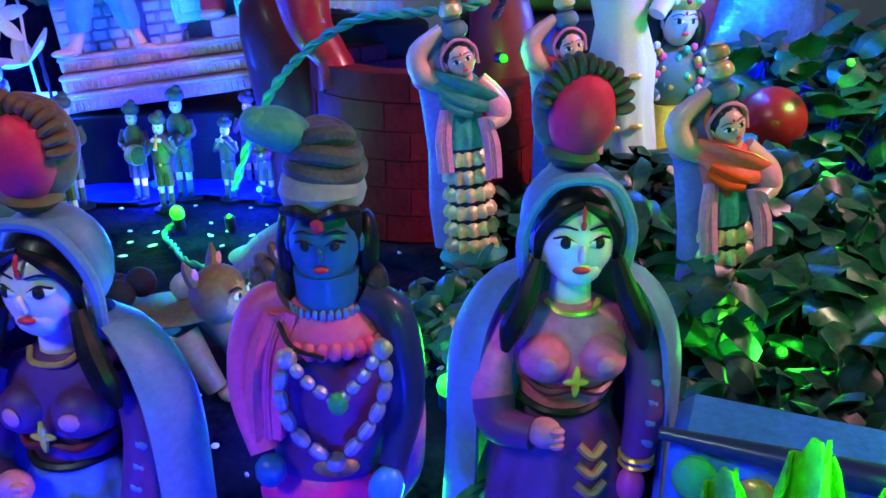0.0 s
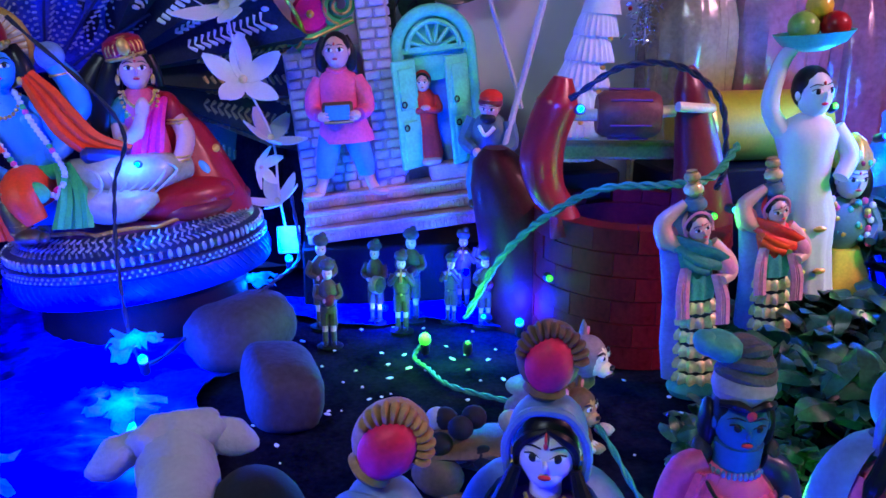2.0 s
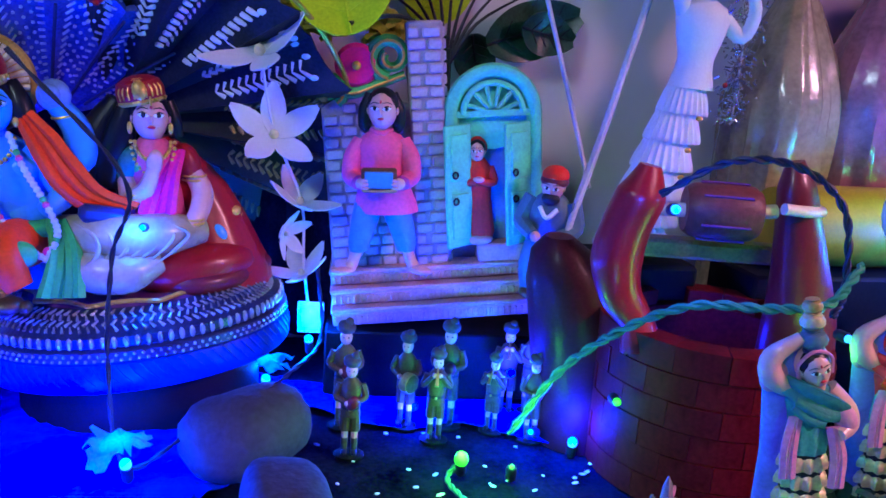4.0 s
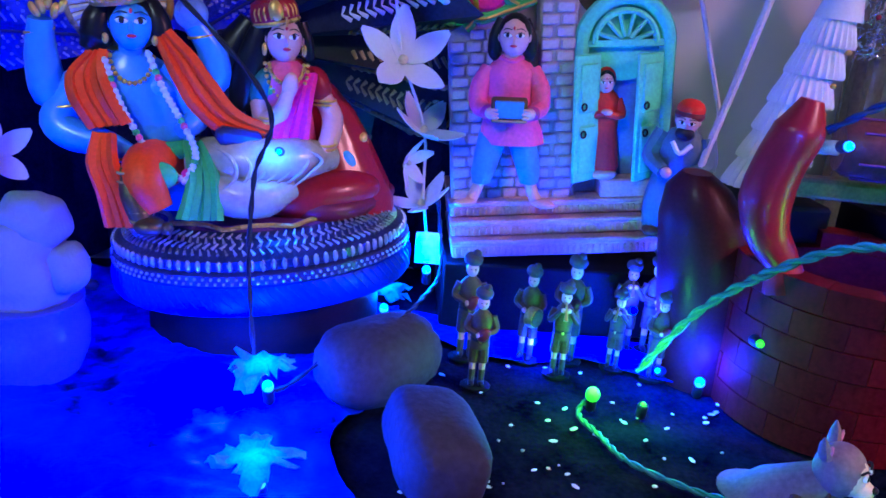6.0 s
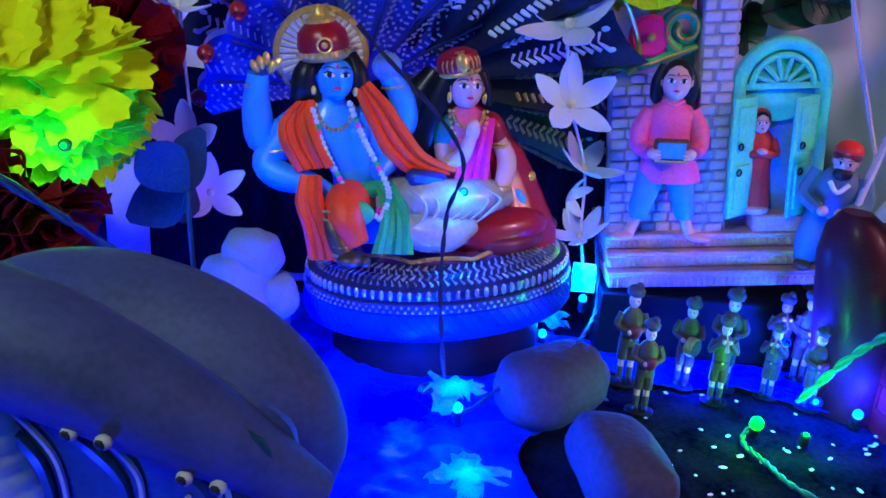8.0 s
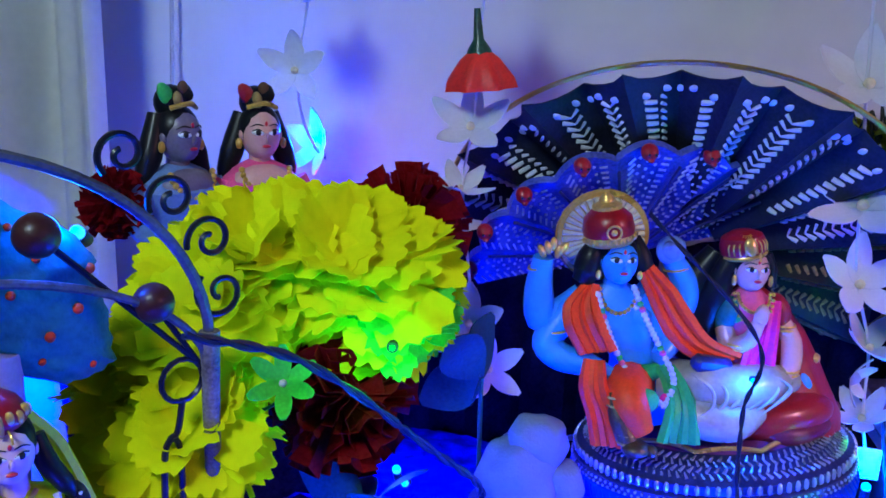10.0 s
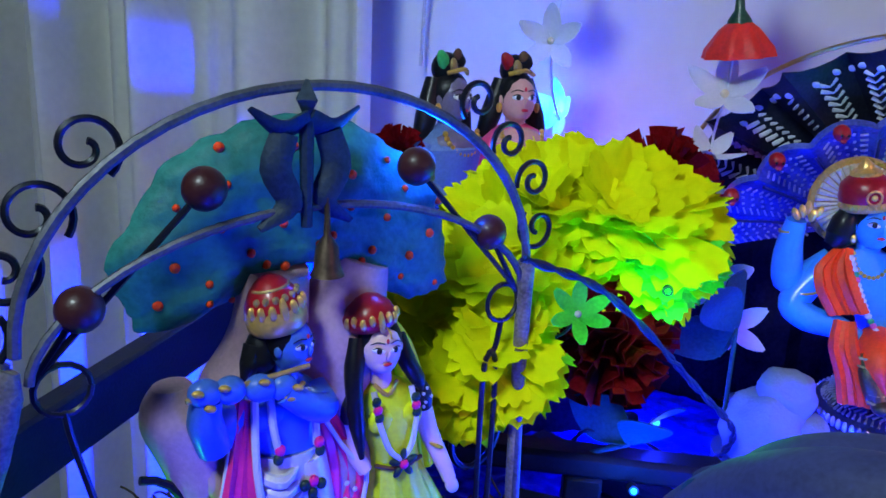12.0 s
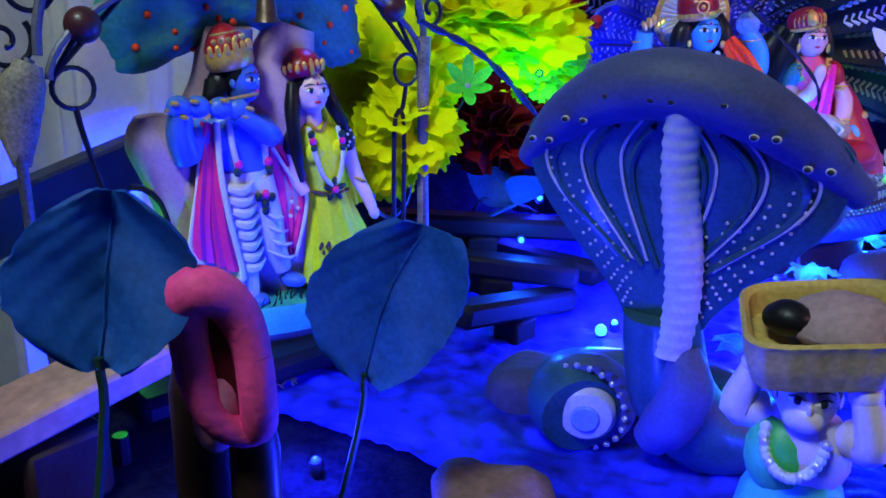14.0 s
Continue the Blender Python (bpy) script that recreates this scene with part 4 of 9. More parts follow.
# ------------------------------------------------------------------ the idol, its hood and the fan
def idol(m):
    s = Doll()
    K = s.k
    A, B = 0.124, 0.087
    # oval base, a little tilted
    s.at = pose(0.046, 0.0, 0.054, 2, -4.5, 0)
    s.lathe([(0.90, 0.0), (0.985, 0.002), (1.0, 0.005), (0.995, 0.020), (0.975, 0.025), (0.95, 0.026)], K("base_blue"), n=72, sx=A, sy=B)
    for i in range(84):
        a = 2 * math.pi * i / 84
        s.tube([(A * 0.985 * math.cos(a), B * 0.985 * math.sin(a), 0.0245), (A * 1.004 * math.cos(a + 0.05), B * 1.004 * math.sin(a + 0.05), 0.016), (A * 1.002 * math.cos(a + 0.11), B * 1.002 * math.sin(a + 0.11), 0.0085)], [0.0012, 0.0010, 0.0004], K("base_blue"), 4, k=1)
    s.lathe([(0.955, 0.025), (0.985, 0.028), (0.975, 0.035), (0.94, 0.037)], K("navy"), n=72, sx=A, sy=B)
    s.lathe([(0.93, 0.036), (0.962, 0.039), (0.957, 0.046), (0.90, 0.049), (0.85, 0.0535), (0.64, 0.0605), (0.60, 0.061)], K("base_navy"), n=72, sx=A, sy=B)
    for i in range(92):
        a = 2 * math.pi * i / 92
        s.ball((A * 0.962 * math.cos(a), B * 0.962 * math.sin(a), 0.0425), (0.0022, 0.0022, 0.0050), K("pewter"), nu=6, nv=5)
    for row in range(2):
        for i in range(120):
            a = 2 * math.pi * (i + 0.5 * row) / 120
            s.ball((A * 0.985 * math.cos(a), B * 0.985 * math.sin(a), 0.0290 + 0.0040 * row), 0.0014, K("pewter"), nu=5, nv=4)
    for row, (f, z) in enumerate(((0.905, 0.0495), (0.86, 0.0530), (0.80, 0.0553), (0.74, 0.0573))):
        cnt = 104 - 8 * row
        for i in range(cnt):
            a = 2 * math.pi * (i + 0.5 * (row % 2)) / cnt
            b = a + (0.030 if row % 2 else -0.030)
            s.tube([(A * f * math.cos(a), B * f * math.sin(a), z), (A * (f - 0.045) * math.cos(b), B * (f - 0.045) * math.sin(b), z + 0.0030)], [0.0015, 0.0007], K("pewter"), 4)
    pts = []
    for i in range(121):
        a = 2 * math.pi * i / 120
        f = 0.69 - 0.075 * abs(math.sin(a * 5 + 0.45)) ** 0.75
        pts.append((A * f * math.cos(a), B * f * math.sin(a), 0.0625 + 0.001 * abs(math.sin(a * 5 + 0.45))))
    s.tube(pts, 0.0020, K("gold"), 6, k=1)
    s.lathe([(0.66, 0.0600), (0.61, 0.0625), (0.3, 0.064)], K("purple"), n=48, sx=A, sy=B)
    s.at = Matrix()

    # the blue god reclines at one end: trunk, neck and head
    s.loft([(-0.028, 0.004, 0.118, 0.034, 0.030), (-0.028, 0.002, 0.140, 0.029, 0.024), (-0.030, -0.002, 0.158, 0.0245, 0.019), (-0.034, -0.003, 0.172, 0.0215, 0.0168), (-0.041, -0.003, 0.188, 0.0240, 0.0178), (-0.049, -0.003, 0.204, 0.0295, 0.0190), (-0.054, -0.001, 0.218, 0.0315, 0.0180), (-0.057, 0.0, 0.228, 0.0245, 0.0150), (-0.057, -0.001, 0.236, 0.011, 0.010)], K("blue_skin"), 36)
    for x in (-0.062, -0.038):
        s.ball((x, -0.013, 0.209), (0.0135, 0.0075, 0.0105), K("blue_skin"), nu=18, nv=12)
    s.ball((-0.034, -0.0155, 0.176), (0.014, 0.006, 0.012), K("blue_skin"), nu=18, nv=12)
    s.lathe([(0.0100, 0.226), (0.0092, 0.244)], K("blue_skin"), n=16, c=(-0.0565, -0.003, 0))
    s.head((-0.0560, -0.007, 0.2560), 0.0168, "blue_skin", "hair", turn=4, tilt=-4, long=1.14)
    s.tube([(-0.070, 0.000, 0.274), (-0.079, -0.004, 0.258), (-0.081, -0.004, 0.246), (-0.086, -0.004, 0.236)], [0.006, 0.0105, 0.0120, 0.0075], K("hair"), 14)
    s.tube([(-0.044, 0.000, 0.274), (-0.0375, -0.004, 0.260), (-0.035, -0.005, 0.250), (-0.030, -0.006, 0.242)], [0.006, 0.0085, 0.0095, 0.0060], K("hair"), 14)
    for x in (-0.0735, -0.0395):
        s.ball((x, -0.0145, 0.2455), (0.0024, 0.0024, 0.0040), K("gold"), nu=8, nv=6)
    s.at = pose(-0.0640, -0.002, 0.270, 3, -9, 0)
    s.lathe([(0.0190, 0.000), (0.0212, 0.003), (0.0205, 0.008)], K("gold"), n=28)
    s.lathe([(0.0200, 0.005), (0.0214, 0.012), (0.0195, 0.022), (0.0120, 0.0295), (0.004, 0.031)], K("red"), n=28)
    ring = [(0.0058 * math.cos(a), -0.0215 + 0.0006 * math.cos(2 * a), 0.0135 + 0.0058 * math.sin(a)) for a in np.linspace(0, 6.283, 16)]
    s.tube(ring, 0.0010, K("gold"), 5, k=1)
    s.ball((0, -0.0213, 0.0135), (0.0026, 0.0018, 0.0026), K("gold"), nu=8, nv=6)
    for i in range(11):
        a = radians(190 + 16 * i)
        s.ball((0.0214 * math.cos(a), 0.0214 * math.sin(a), 0.0052), (0.0018, 0.0018, 0.0026), K("gold"), nu=6, nv=5)
    s.lathe([(0.0125, 0.0285), (0.0120, 0.032), (0.0065, 0.035), (0.0058, 0.038), (0.001, 0.043)], K("gold"), n=18)
    s.at = pose(-0.0660, 0.018, 0.272, 4, -6, 0)
    s.lathe([(0.0385, 0.0), (0.0400, 0.002), (0.0385, 0.005), (0.0350, 0.0055), (0.0345, 0.003), (0.010, 0.005)], K("gold"), n=52, rot=(90, 0, 0))
    for i in range(36):
        a = 2 * math.pi * i / 36
        s.tube([(0.014 * math.cos(a), -0.0055, 0.014 * math.sin(a)), (0.0345 * math.cos(a), -0.0065, 0.0345 * math.sin(a))], [0.0010, 0.0028], K("cream"), 6)
    s.at = Matrix()
    # four arms
    s.tube([(-0.080, 0.004, 0.222), (-0.100, 0.004, 0.205), (-0.1145, 0.003, 0.203), (-0.1190, 0.001, 0.228), (-0.1175, -0.003, 0.256)], [0.012, 0.0135, 0.0145, 0.0120, 0.0085], K("blue_skin"), 16)
    s.tube([(-0.082, 0.000, 0.220), (-0.103, -0.003, 0.196), (-0.110, -0.007, 0.182), (-0.098, -0.014, 0.173), (-0.076, -0.020, 0.169), (-0.056, -0.027, 0.160)], [0.012, 0.0130, 0.0130, 0.0120, 0.0100, 0.0075], K("blue_skin"), 16)
    s.tube([(-0.033, 0.002, 0.230), (-0.012, 0.003, 0.214), (0.003, 0.002, 0.218), (0.001, -0.001, 0.240), (-0.012, -0.004, 0.259)], [0.0115, 0.0130, 0.0130, 0.0110, 0.0085], K("blue_skin"), 16)
    s.tube([(-0.033, -0.002, 0.225), (-0.016, -0.008, 0.204), (-0.010, -0.016, 0.190), (-0.022, -0.028, 0.180)], [0.011, 0.0115, 0.010, 0.007], K("blue_skin"), 14)
    for k in range(5):
        s.ball((-0.1200 + 0.0045 * k, -0.008 - 0.001 * (k % 2), 0.262 + 0.003 * (k % 3)), (0.0032, 0.0035, 0.0062), K("gold"), (0, -30 + 15 * k, 0), 8, 6)
    s.ball((-0.0135, -0.007, 0.266), (0.0125, 0.0075, 0.0125), K("scarf_blue"), (0, -20, 0), 18, 12)
    s.ball((-0.0150, -0.012, 0.267), (0.0075, 0.0045, 0.0085), K("scarf_blue"), (0, -30, 0), 14, 10)
    for c, rr in (((-0.1190, 0.000, 0.247), 0.0095), ((-0.0060, -0.002, 0.250), 0.0096), ((-0.103, -0.003, 0.195), 0.0132), ((-0.004, 0.003, 0.2155), 0.0132), ((-0.069, -0.023, 0.1590), 0.0095)):
        s.tube([(c[0] + rr * 1.04 * math.cos(a), c[1] + rr * 1.04 * math.sin(a), c[2] + 0.002 * math.cos(a)) for a in np.linspace(0, 6.283, 16)], 0.0011, K("gold"), 5, k=1)
    # sashes in deep folds
    s.ribbon([(-0.080, -0.014, 0.236), (-0.087, -0.021, 0.222), (-0.084, -0.027, 0.206), (-0.072, -0.030, 0.184)], [0.012, 0.026, 0.030, 0.028], K("orange"), (1, -0.15, 0.2), 5, 0.0022)
    s.ribbon([(-0.076, -0.036, 0.180), (-0.077, -0.046, 0.160), (-0.069, -0.052, 0.138), (-0.063, -0.056, 0.114)], [0.013, 0.020, 0.023, 0.026], K("orange"), (1, -0.2, 0), 4, 0.0026)
    s.ribbon([(-0.034, -0.012, 0.250), (-0.020, -0.019, 0.230), (-0.006, -0.024, 0.208), (0.012, -0.028, 0.190), (0.040, -0.030, 0.181)], [0.012, 0.024, 0.028, 0.024, 0.018], K("orange"), (0.8, 0, 0.6), 3, 0.0020)
    # folded leg in orange with its gilt greave
    s.tube([(-0.034, -0.006, 0.150), (-0.046, -0.034, 0.156), (-0.048, -0.052, 0.148), (-0.040, -0.056, 0.128)], [0.020, 0.0185, 0.0155, 0.0120], K("orange"), 16)
    s.tube([(-0.060, -0.046, 0.156), (-0.058, -0.056, 0.140), (-0.050, -0.062, 0.122)], [0.0060, 0.0075, 0.0085], K("bronze"), 14)
    for k in range(6):
        c = Vector((-0.060, -0.047, 0.155)).lerp(Vector((-0.050, -0.062, 0.122)), k / 5)
        s.tube([(c.x + 0.0086 * math.cos(a), c.y + 0.0086 * math.sin(a), c.z) for a in np.linspace(0, 6.283, 12)], 0.0012, K("dull_gold"), 5, k=1)
    s.ball((-0.045, -0.067, 0.119), (0.0115, 0.0125, 0.0068), K("bronze"), (0, 0, -20), 16, 10)
    s.ball((-0.033, -0.070, 0.118), (0.0050, 0.0065, 0.0050), K("bronze"), nu=10, nv=8)
    # green waistcloth
    s.tube([(-0.050, -0.018, 0.165), (-0.032, -0.024, 0.164), (-0.012, -0.018, 0.168)], [0.006, 0.008, 0.006], K("green_paint"), 12)
    s.ribbon([(-0.014, -0.026, 0.172), (-0.008, -0.042, 0.160), (-0.007, -0.056, 0.144), (-0.010, -0.064, 0.122)], [0.012, 0.018, 0.023, 0.032], K("green_paint"), (1, -0.1, 0), 4, 0.0026)
    s.ball((-0.036, -0.052, 0.153), (0.0115, 0.0060, 0.0100), K("green_paint"), (0, 20, 0), 16, 10)
    s.ball((-0.0185, -0.046, 0.1520), (0.0044, 0.0036, 0.0048), K("hot_pink"), nu=10, nv=7)
    # the outstretched leg in pale satin
    s.tube([(-0.008, -0.012, 0.154), (0.018, -0.032, 0.158), (0.045, -0.038, 0.160), (0.070, -0.033, 0.163), (0.094, -0.022, 0.162)], [0.020, 0.0205, 0.0195, 0.0165, 0.0105], K("satin"), 20)
    s.tube([(-0.002, -0.040, 0.138), (0.018, -0.050, 0.136), (0.038, -0.052, 0.136), (0.060, -0.044, 0.143)], [0.015, 0.0165, 0.0155, 0.0090], K("satin"), 18)
    for q in range(7):
        g = q / 6
        s.tube([(0.000 + 0.070 * g, -0.042 - 0.004 * g, 0.1745 - 0.001 * g), (0.014 + 0.068 * g, -0.0540 + 0.006 * g, 0.1660), (0.016 + 0.060 * g, -0.0590 + 0.008 * g, 0.1540 + 0.004 * g), (0.006 + 0.052 * g, -0.0600 + 0.006 * g, 0.1440)], [0.0004, 0.0017, 0.0019, 0.0004], K("satin"), 8)
    s.ball((0.1090, -0.016, 0.1540), (0.0080, 0.0065, 0.0145), K("blue_skin"), (0, -28, 0), 16, 12)
    s.block((0.020, -0.036, 0.1790), (0.036, 0.014, 0.014), K("navy"), (0, 10, 12), 0.3)
    # long garland of white buds with coloured knots
    for way in (((-0.074, -0.020, 0.230), (-0.066, -0.028, 0.205), (-0.054, -0.030, 0.180), (-0.040, -0.040, 0.160), (-0.020, -0.050, 0.148)), ((-0.044, -0.018, 0.236), (-0.034, -0.027, 0.212), (-0.022, -0.032, 0.190), (-0.012, -0.042, 0.168), (-0.018, -0.050, 0.150))):
        line = smooth(way, 6)
        for j, q in enumerate(line):
            d = (line[min(j + 1, len(line) - 1)] - line[max(j - 1, 0)]).normalized()
            key = {3: "green_paint", 4: "pink", 12: "green_paint", 13: "pink", 20: "green_paint"}.get(j, "petal_white")
            s.tube([q - d * 0.0030, q, q + d * 0.0030], [0.0014, 0.0030, 0.0014], K(key), 7)
    for j in range(14):
        a = math.pi * j / 13
        s.ball((-0.056 + 0.0150 * math.cos(a), -0.0145 - 0.0060 * math.sin(a), 0.2335 - 0.0190 * math.sin(a)), 0.0019, K("gold"), nu=6, nv=5)

    # the goddess beside him, in a wide red robe
    s.loft([(0.096, 0.006, 0.112, 0.058, 0.046), (0.098, 0.006, 0.128, 0.054, 0.043), (0.095, 0.008, 0.150, 0.046, 0.035), (0.090, 0.010, 0.172, 0.040, 0.028), (0.082, 0.010, 0.195, 0.034, 0.022), (0.072, 0.008, 0.213, 0.028, 0.018), (0.063, 0.006, 0.226, 0.022, 0.014), (0.059, 0.004, 0.236, 0.011, 0.010)], K("red"), 48, 13, 0.018)
    s.ball((0.088, -0.026, 0.132), (0.050, 0.022, 0.020), K("red"), (0, -6, 14), 24, 14)
    s.tube([(0.048, -0.030, 0.124), (0.085, -0.044, 0.122), (0.120, -0.028, 0.124), (0.148, 0.004, 0.128)], [0.006, 0.009, 0.009, 0.007], K("maroon"), 12)
    s.loft([(0.060, -0.010, 0.160, 0.027, 0.021), (0.060, -0.010, 0.180, 0.022, 0.018), (0.058, -0.008, 0.200, 0.0195, 0.0165), (0.057, -0.006, 0.216, 0.0225, 0.0155), (0.057, -0.004, 0.227, 0.0185, 0.0125), (0.057, -0.003, 0.235, 0.0095, 0.0090)], K("magenta"), 30, 9, 0.02)
    s.ribbon([(0.074, -0.012, 0.226), (0.066, -0.024, 0.208), (0.060, -0.032, 0.186), (0.056, -0.038, 0.168)], [0.012, 0.020, 0.026, 0.030], K("hot_pink"), (1, 0, 0.1), 4, 0.0016)
    s.ball((0.0400, -0.008, 0.2130), (0.0105, 0.0110, 0.0165), K("teal_paint"), (0, 14, 0), 18, 12)
    s.ball((0.0500, -0.014, 0.2120), (0.0100, 0.0070, 0.0085), K("green_paint"), nu=16, nv=10)
    s.ball((0.0825, -0.004, 0.2150), (0.0115, 0.0120, 0.0170), K("red"), (0, -16, 0), 18, 12)
    s.tube([(0.038, -0.010, 0.202), (0.040, -0.020, 0.190), (0.051, -0.029, 0.198), (0.057, -0.030, 0.214)], [0.0085, 0.0080, 0.0070, 0.0050], K("skin"), 14)
    s.ball((0.0580, -0.0305, 0.2190), (0.0062, 0.0040, 0.0105), K("skin"), (0, 8, 0), 14, 10)
    s.tube([(0.087, -0.006, 0.206), (0.0945, -0.012, 0.192), (0.090, -0.026, 0.176), (0.078, -0.038, 0.164)], [0.0085, 0.0090, 0.0080, 0.0060], K("skin"), 14)
    s.ball((0.0750, -0.0410, 0.1615), (0.0085, 0.0060, 0.0055), K("skin"), (0, 30, 0), 12, 8)
    for c, rr in (((0.0880, -0.007, 0.2040), 0.0098), ((0.0865, -0.0300, 0.1725), 0.0082), ((0.0440, -0.024, 0.1915), 0.0082)):
        for dz in (-0.0016, 0.0016):
            s.tube([(c[0] + rr * math.cos(a), c[1] + rr * math.sin(a), c[2] + dz) for a in np.linspace(0, 6.283, 14)], 0.0011, K("gold"), 5, k=1)
    for row in range(2):
        for j in range(18):
            a = math.pi * j / 17
            s.ball((0.057 + (0.0135 + 0.003 * row) * math.cos(a), -0.014 - 0.007 * math.sin(a), 0.233 - (0.014 + 0.012 * row) * math.sin(a)), 0.0017, K("gold"), nu=6, nv=5)
    for k in range(5):
        s.ball((0.1290 - 0.002 * k, 0.010 - 0.003 * k, 0.152 + 0.0055 * k), (0.0062, 0.0065, 0.0048), K("gold"), (0, -30, 0), 9, 6)
    s.lathe([(0.0082, 0.228), (0.0078, 0.244)], K("skin"), n=14, c=(0.057, -0.003, 0))
    s.head((0.0555, -0.0060, 0.2515), 0.0152, "skin", "hair", turn=2, tilt=-4, long=1.18)
    s.tube([(0.042, 0.000, 0.266), (0.036, 0.000, 0.250), (0.030, 0.003, 0.226), (0.024, 0.006, 0.196)], [0.007, 0.010, 0.014, 0.014], K("hair"), 14)
    # Hair made wide enough to also stand in for shadow between the figures.
    s.tube([(0.032, 0.012, 0.262), (0.016, 0.014, 0.234), (0.010, 0.016, 0.200), (0.016, 0.016, 0.170)], [0.010, 0.016, 0.018, 0.014], K("hair"), 14)
    s.tube([(0.068, 0.000, 0.264), (0.0725, -0.001, 0.250), (0.076, 0.000, 0.236)], [0.006, 0.0068, 0.005], K("hair"), 12)
    for x in (0.0400, 0.0705):
        s.ball((x, -0.0115, 0.2435), (0.0022, 0.0022, 0.0050), K("gold"), nu=8, nv=6)
    s.tube([(0.0555, -0.0190, 0.269), (0.0560, -0.0205, 0.262)], 0.0009, K("gold"), 5)
    s.at = pose(0.0500, 0.0, 0.263, 0, -13, 0)
    s.lathe([(0.0165, 0.000), (0.0186, 0.003), (0.0188, 0.010), (0.0165, 0.0165), (0.0090, 0.0205), (0.002, 0.0215)], K("red"), n=28)
    s.lathe([(0.0178, -0.001), (0.0194, 0.001), (0.0180, 0.0032)], K("gold"), n=28)
    for i in range(9):
        a = radians(214 + 14 * i)
        s.tube([(0.0188 * math.cos(a), 0.0188 * math.sin(a), 0.004), (0.0180 * math.cos(a), 0.0180 * math.sin(a), 0.012), (0.010 * math.cos(a * 0.5 + 2.356), 0.013 * math.sin(a), 0.0195)], [0.0007, 0.0009, 0.0004], K("gold"), 5)
    s.ball((0.0, -0.0180, 0.0105), (0.0055, 0.0028, 0.0080), K("gold"), (-12, 0, 0), 12, 8)
    s.at = Matrix()
    return s.done("seated_couple_idol", m, "painted plaster idol of a blue god and red-robed goddess", "statue")


IDOL = pose(-0.53, 0.633, 0, 0, 0, 25)
idol(IDOL)
s = Shape().lathe([(0.080, 0), (0.085, 0.004), (0.085, 0.044), (0.080, 0.050)], 0, n=40, sx=1.15, sy=0.84)
thing("pedestal", s, "black_board", IDOL @ pose(0.046, 0.004, 0), "low black drum pedestal under the idol", "pedestal")


def serpent_hood(m):
    """A ribbed many-headed serpent hood that stands behind the blue god."""
    s = Doll()
    K = s.k
    n = 8
    a0, a1 = 196, 22

    def fn(u, v):
        f = u * n
        lobe = abs(math.sin(math.pi * f))
        a = radians(a0 + (a1 - a0) * u)
        r = 0.012 + (0.126 + 0.007 * lobe) * v
        bulge = 0.007 * lobe * min(1, v * 2) - 0.006 * v * v
        return (r * math.cos(a) * 1.0, bulge * 1.0, r * math.sin(a))

    s.sheet(fn, 108, 20, K("serpent_blue"), 0.006)
    for i in range(n):
        for side in (-0.28, 0.28):
            for j in range(13):
                f = 0.30 + 0.66 * j / 12
                u = (i + 0.5 + side) / n
                p0, p1 = Vector(fn(u - 0.007, f)), Vector(fn(u + 0.007, f + 0.022))
                s.tube([p0 + Vector((0, -0.0075, 0)), p1 + Vector((0, -0.0075, 0))], 0.0010, K("silver"), 4)
        for j in range(9):
            f = 0.34 + 0.62 * j / 8
            for du in (-0.14, 0.0, 0.14):
                p0 = Vector(fn((i + 0.5 + du) / n, f + (0.03 if du == 0 else 0)))
                s.ball(p0 + Vector((0, -0.0072, 0)), (0.0016, 0.0008, 0.0018), K("silver"), nu=5, nv=4)
        if 0 < i:
            p0 = Vector(fn(i / n, 0.2)) + Vector((0, -0.007, 0))
            p1 = Vector(fn(i / n, 0.96)) + Vector((0, -0.007, 0))
            s.tube([p0, (p0 + p1) / 2 + Vector((0, 0.002, 0)), p1], 0.0014, K("navy"), 5)
        p = Vector(fn((i + 0.5) / n, 1.0))
        s.ball(p + Vector((0, -0.006, -0.002)), (0.0075, 0.008, 0.0060), K("red"), (20, 0, 0), 12, 8)
        s.ball(p + Vector((0, -0.0125, -0.004)), (0.0030, 0.004, 0.0022), K("red"), nu=8, nv=5)
        for sx in (-1, 1):
            s.ball(p + Vector((sx * 0.0030, -0.0125, 0.0012)), 0.0014, K("ink"), nu=6, nv=5)
    return s.done("serpent_hood_statue", m, "ribbed blue and silver serpent hood with red heads", "statue")


serpent_hood(pose(-0.595, 0.707, 0.236, 38, 0, 32))


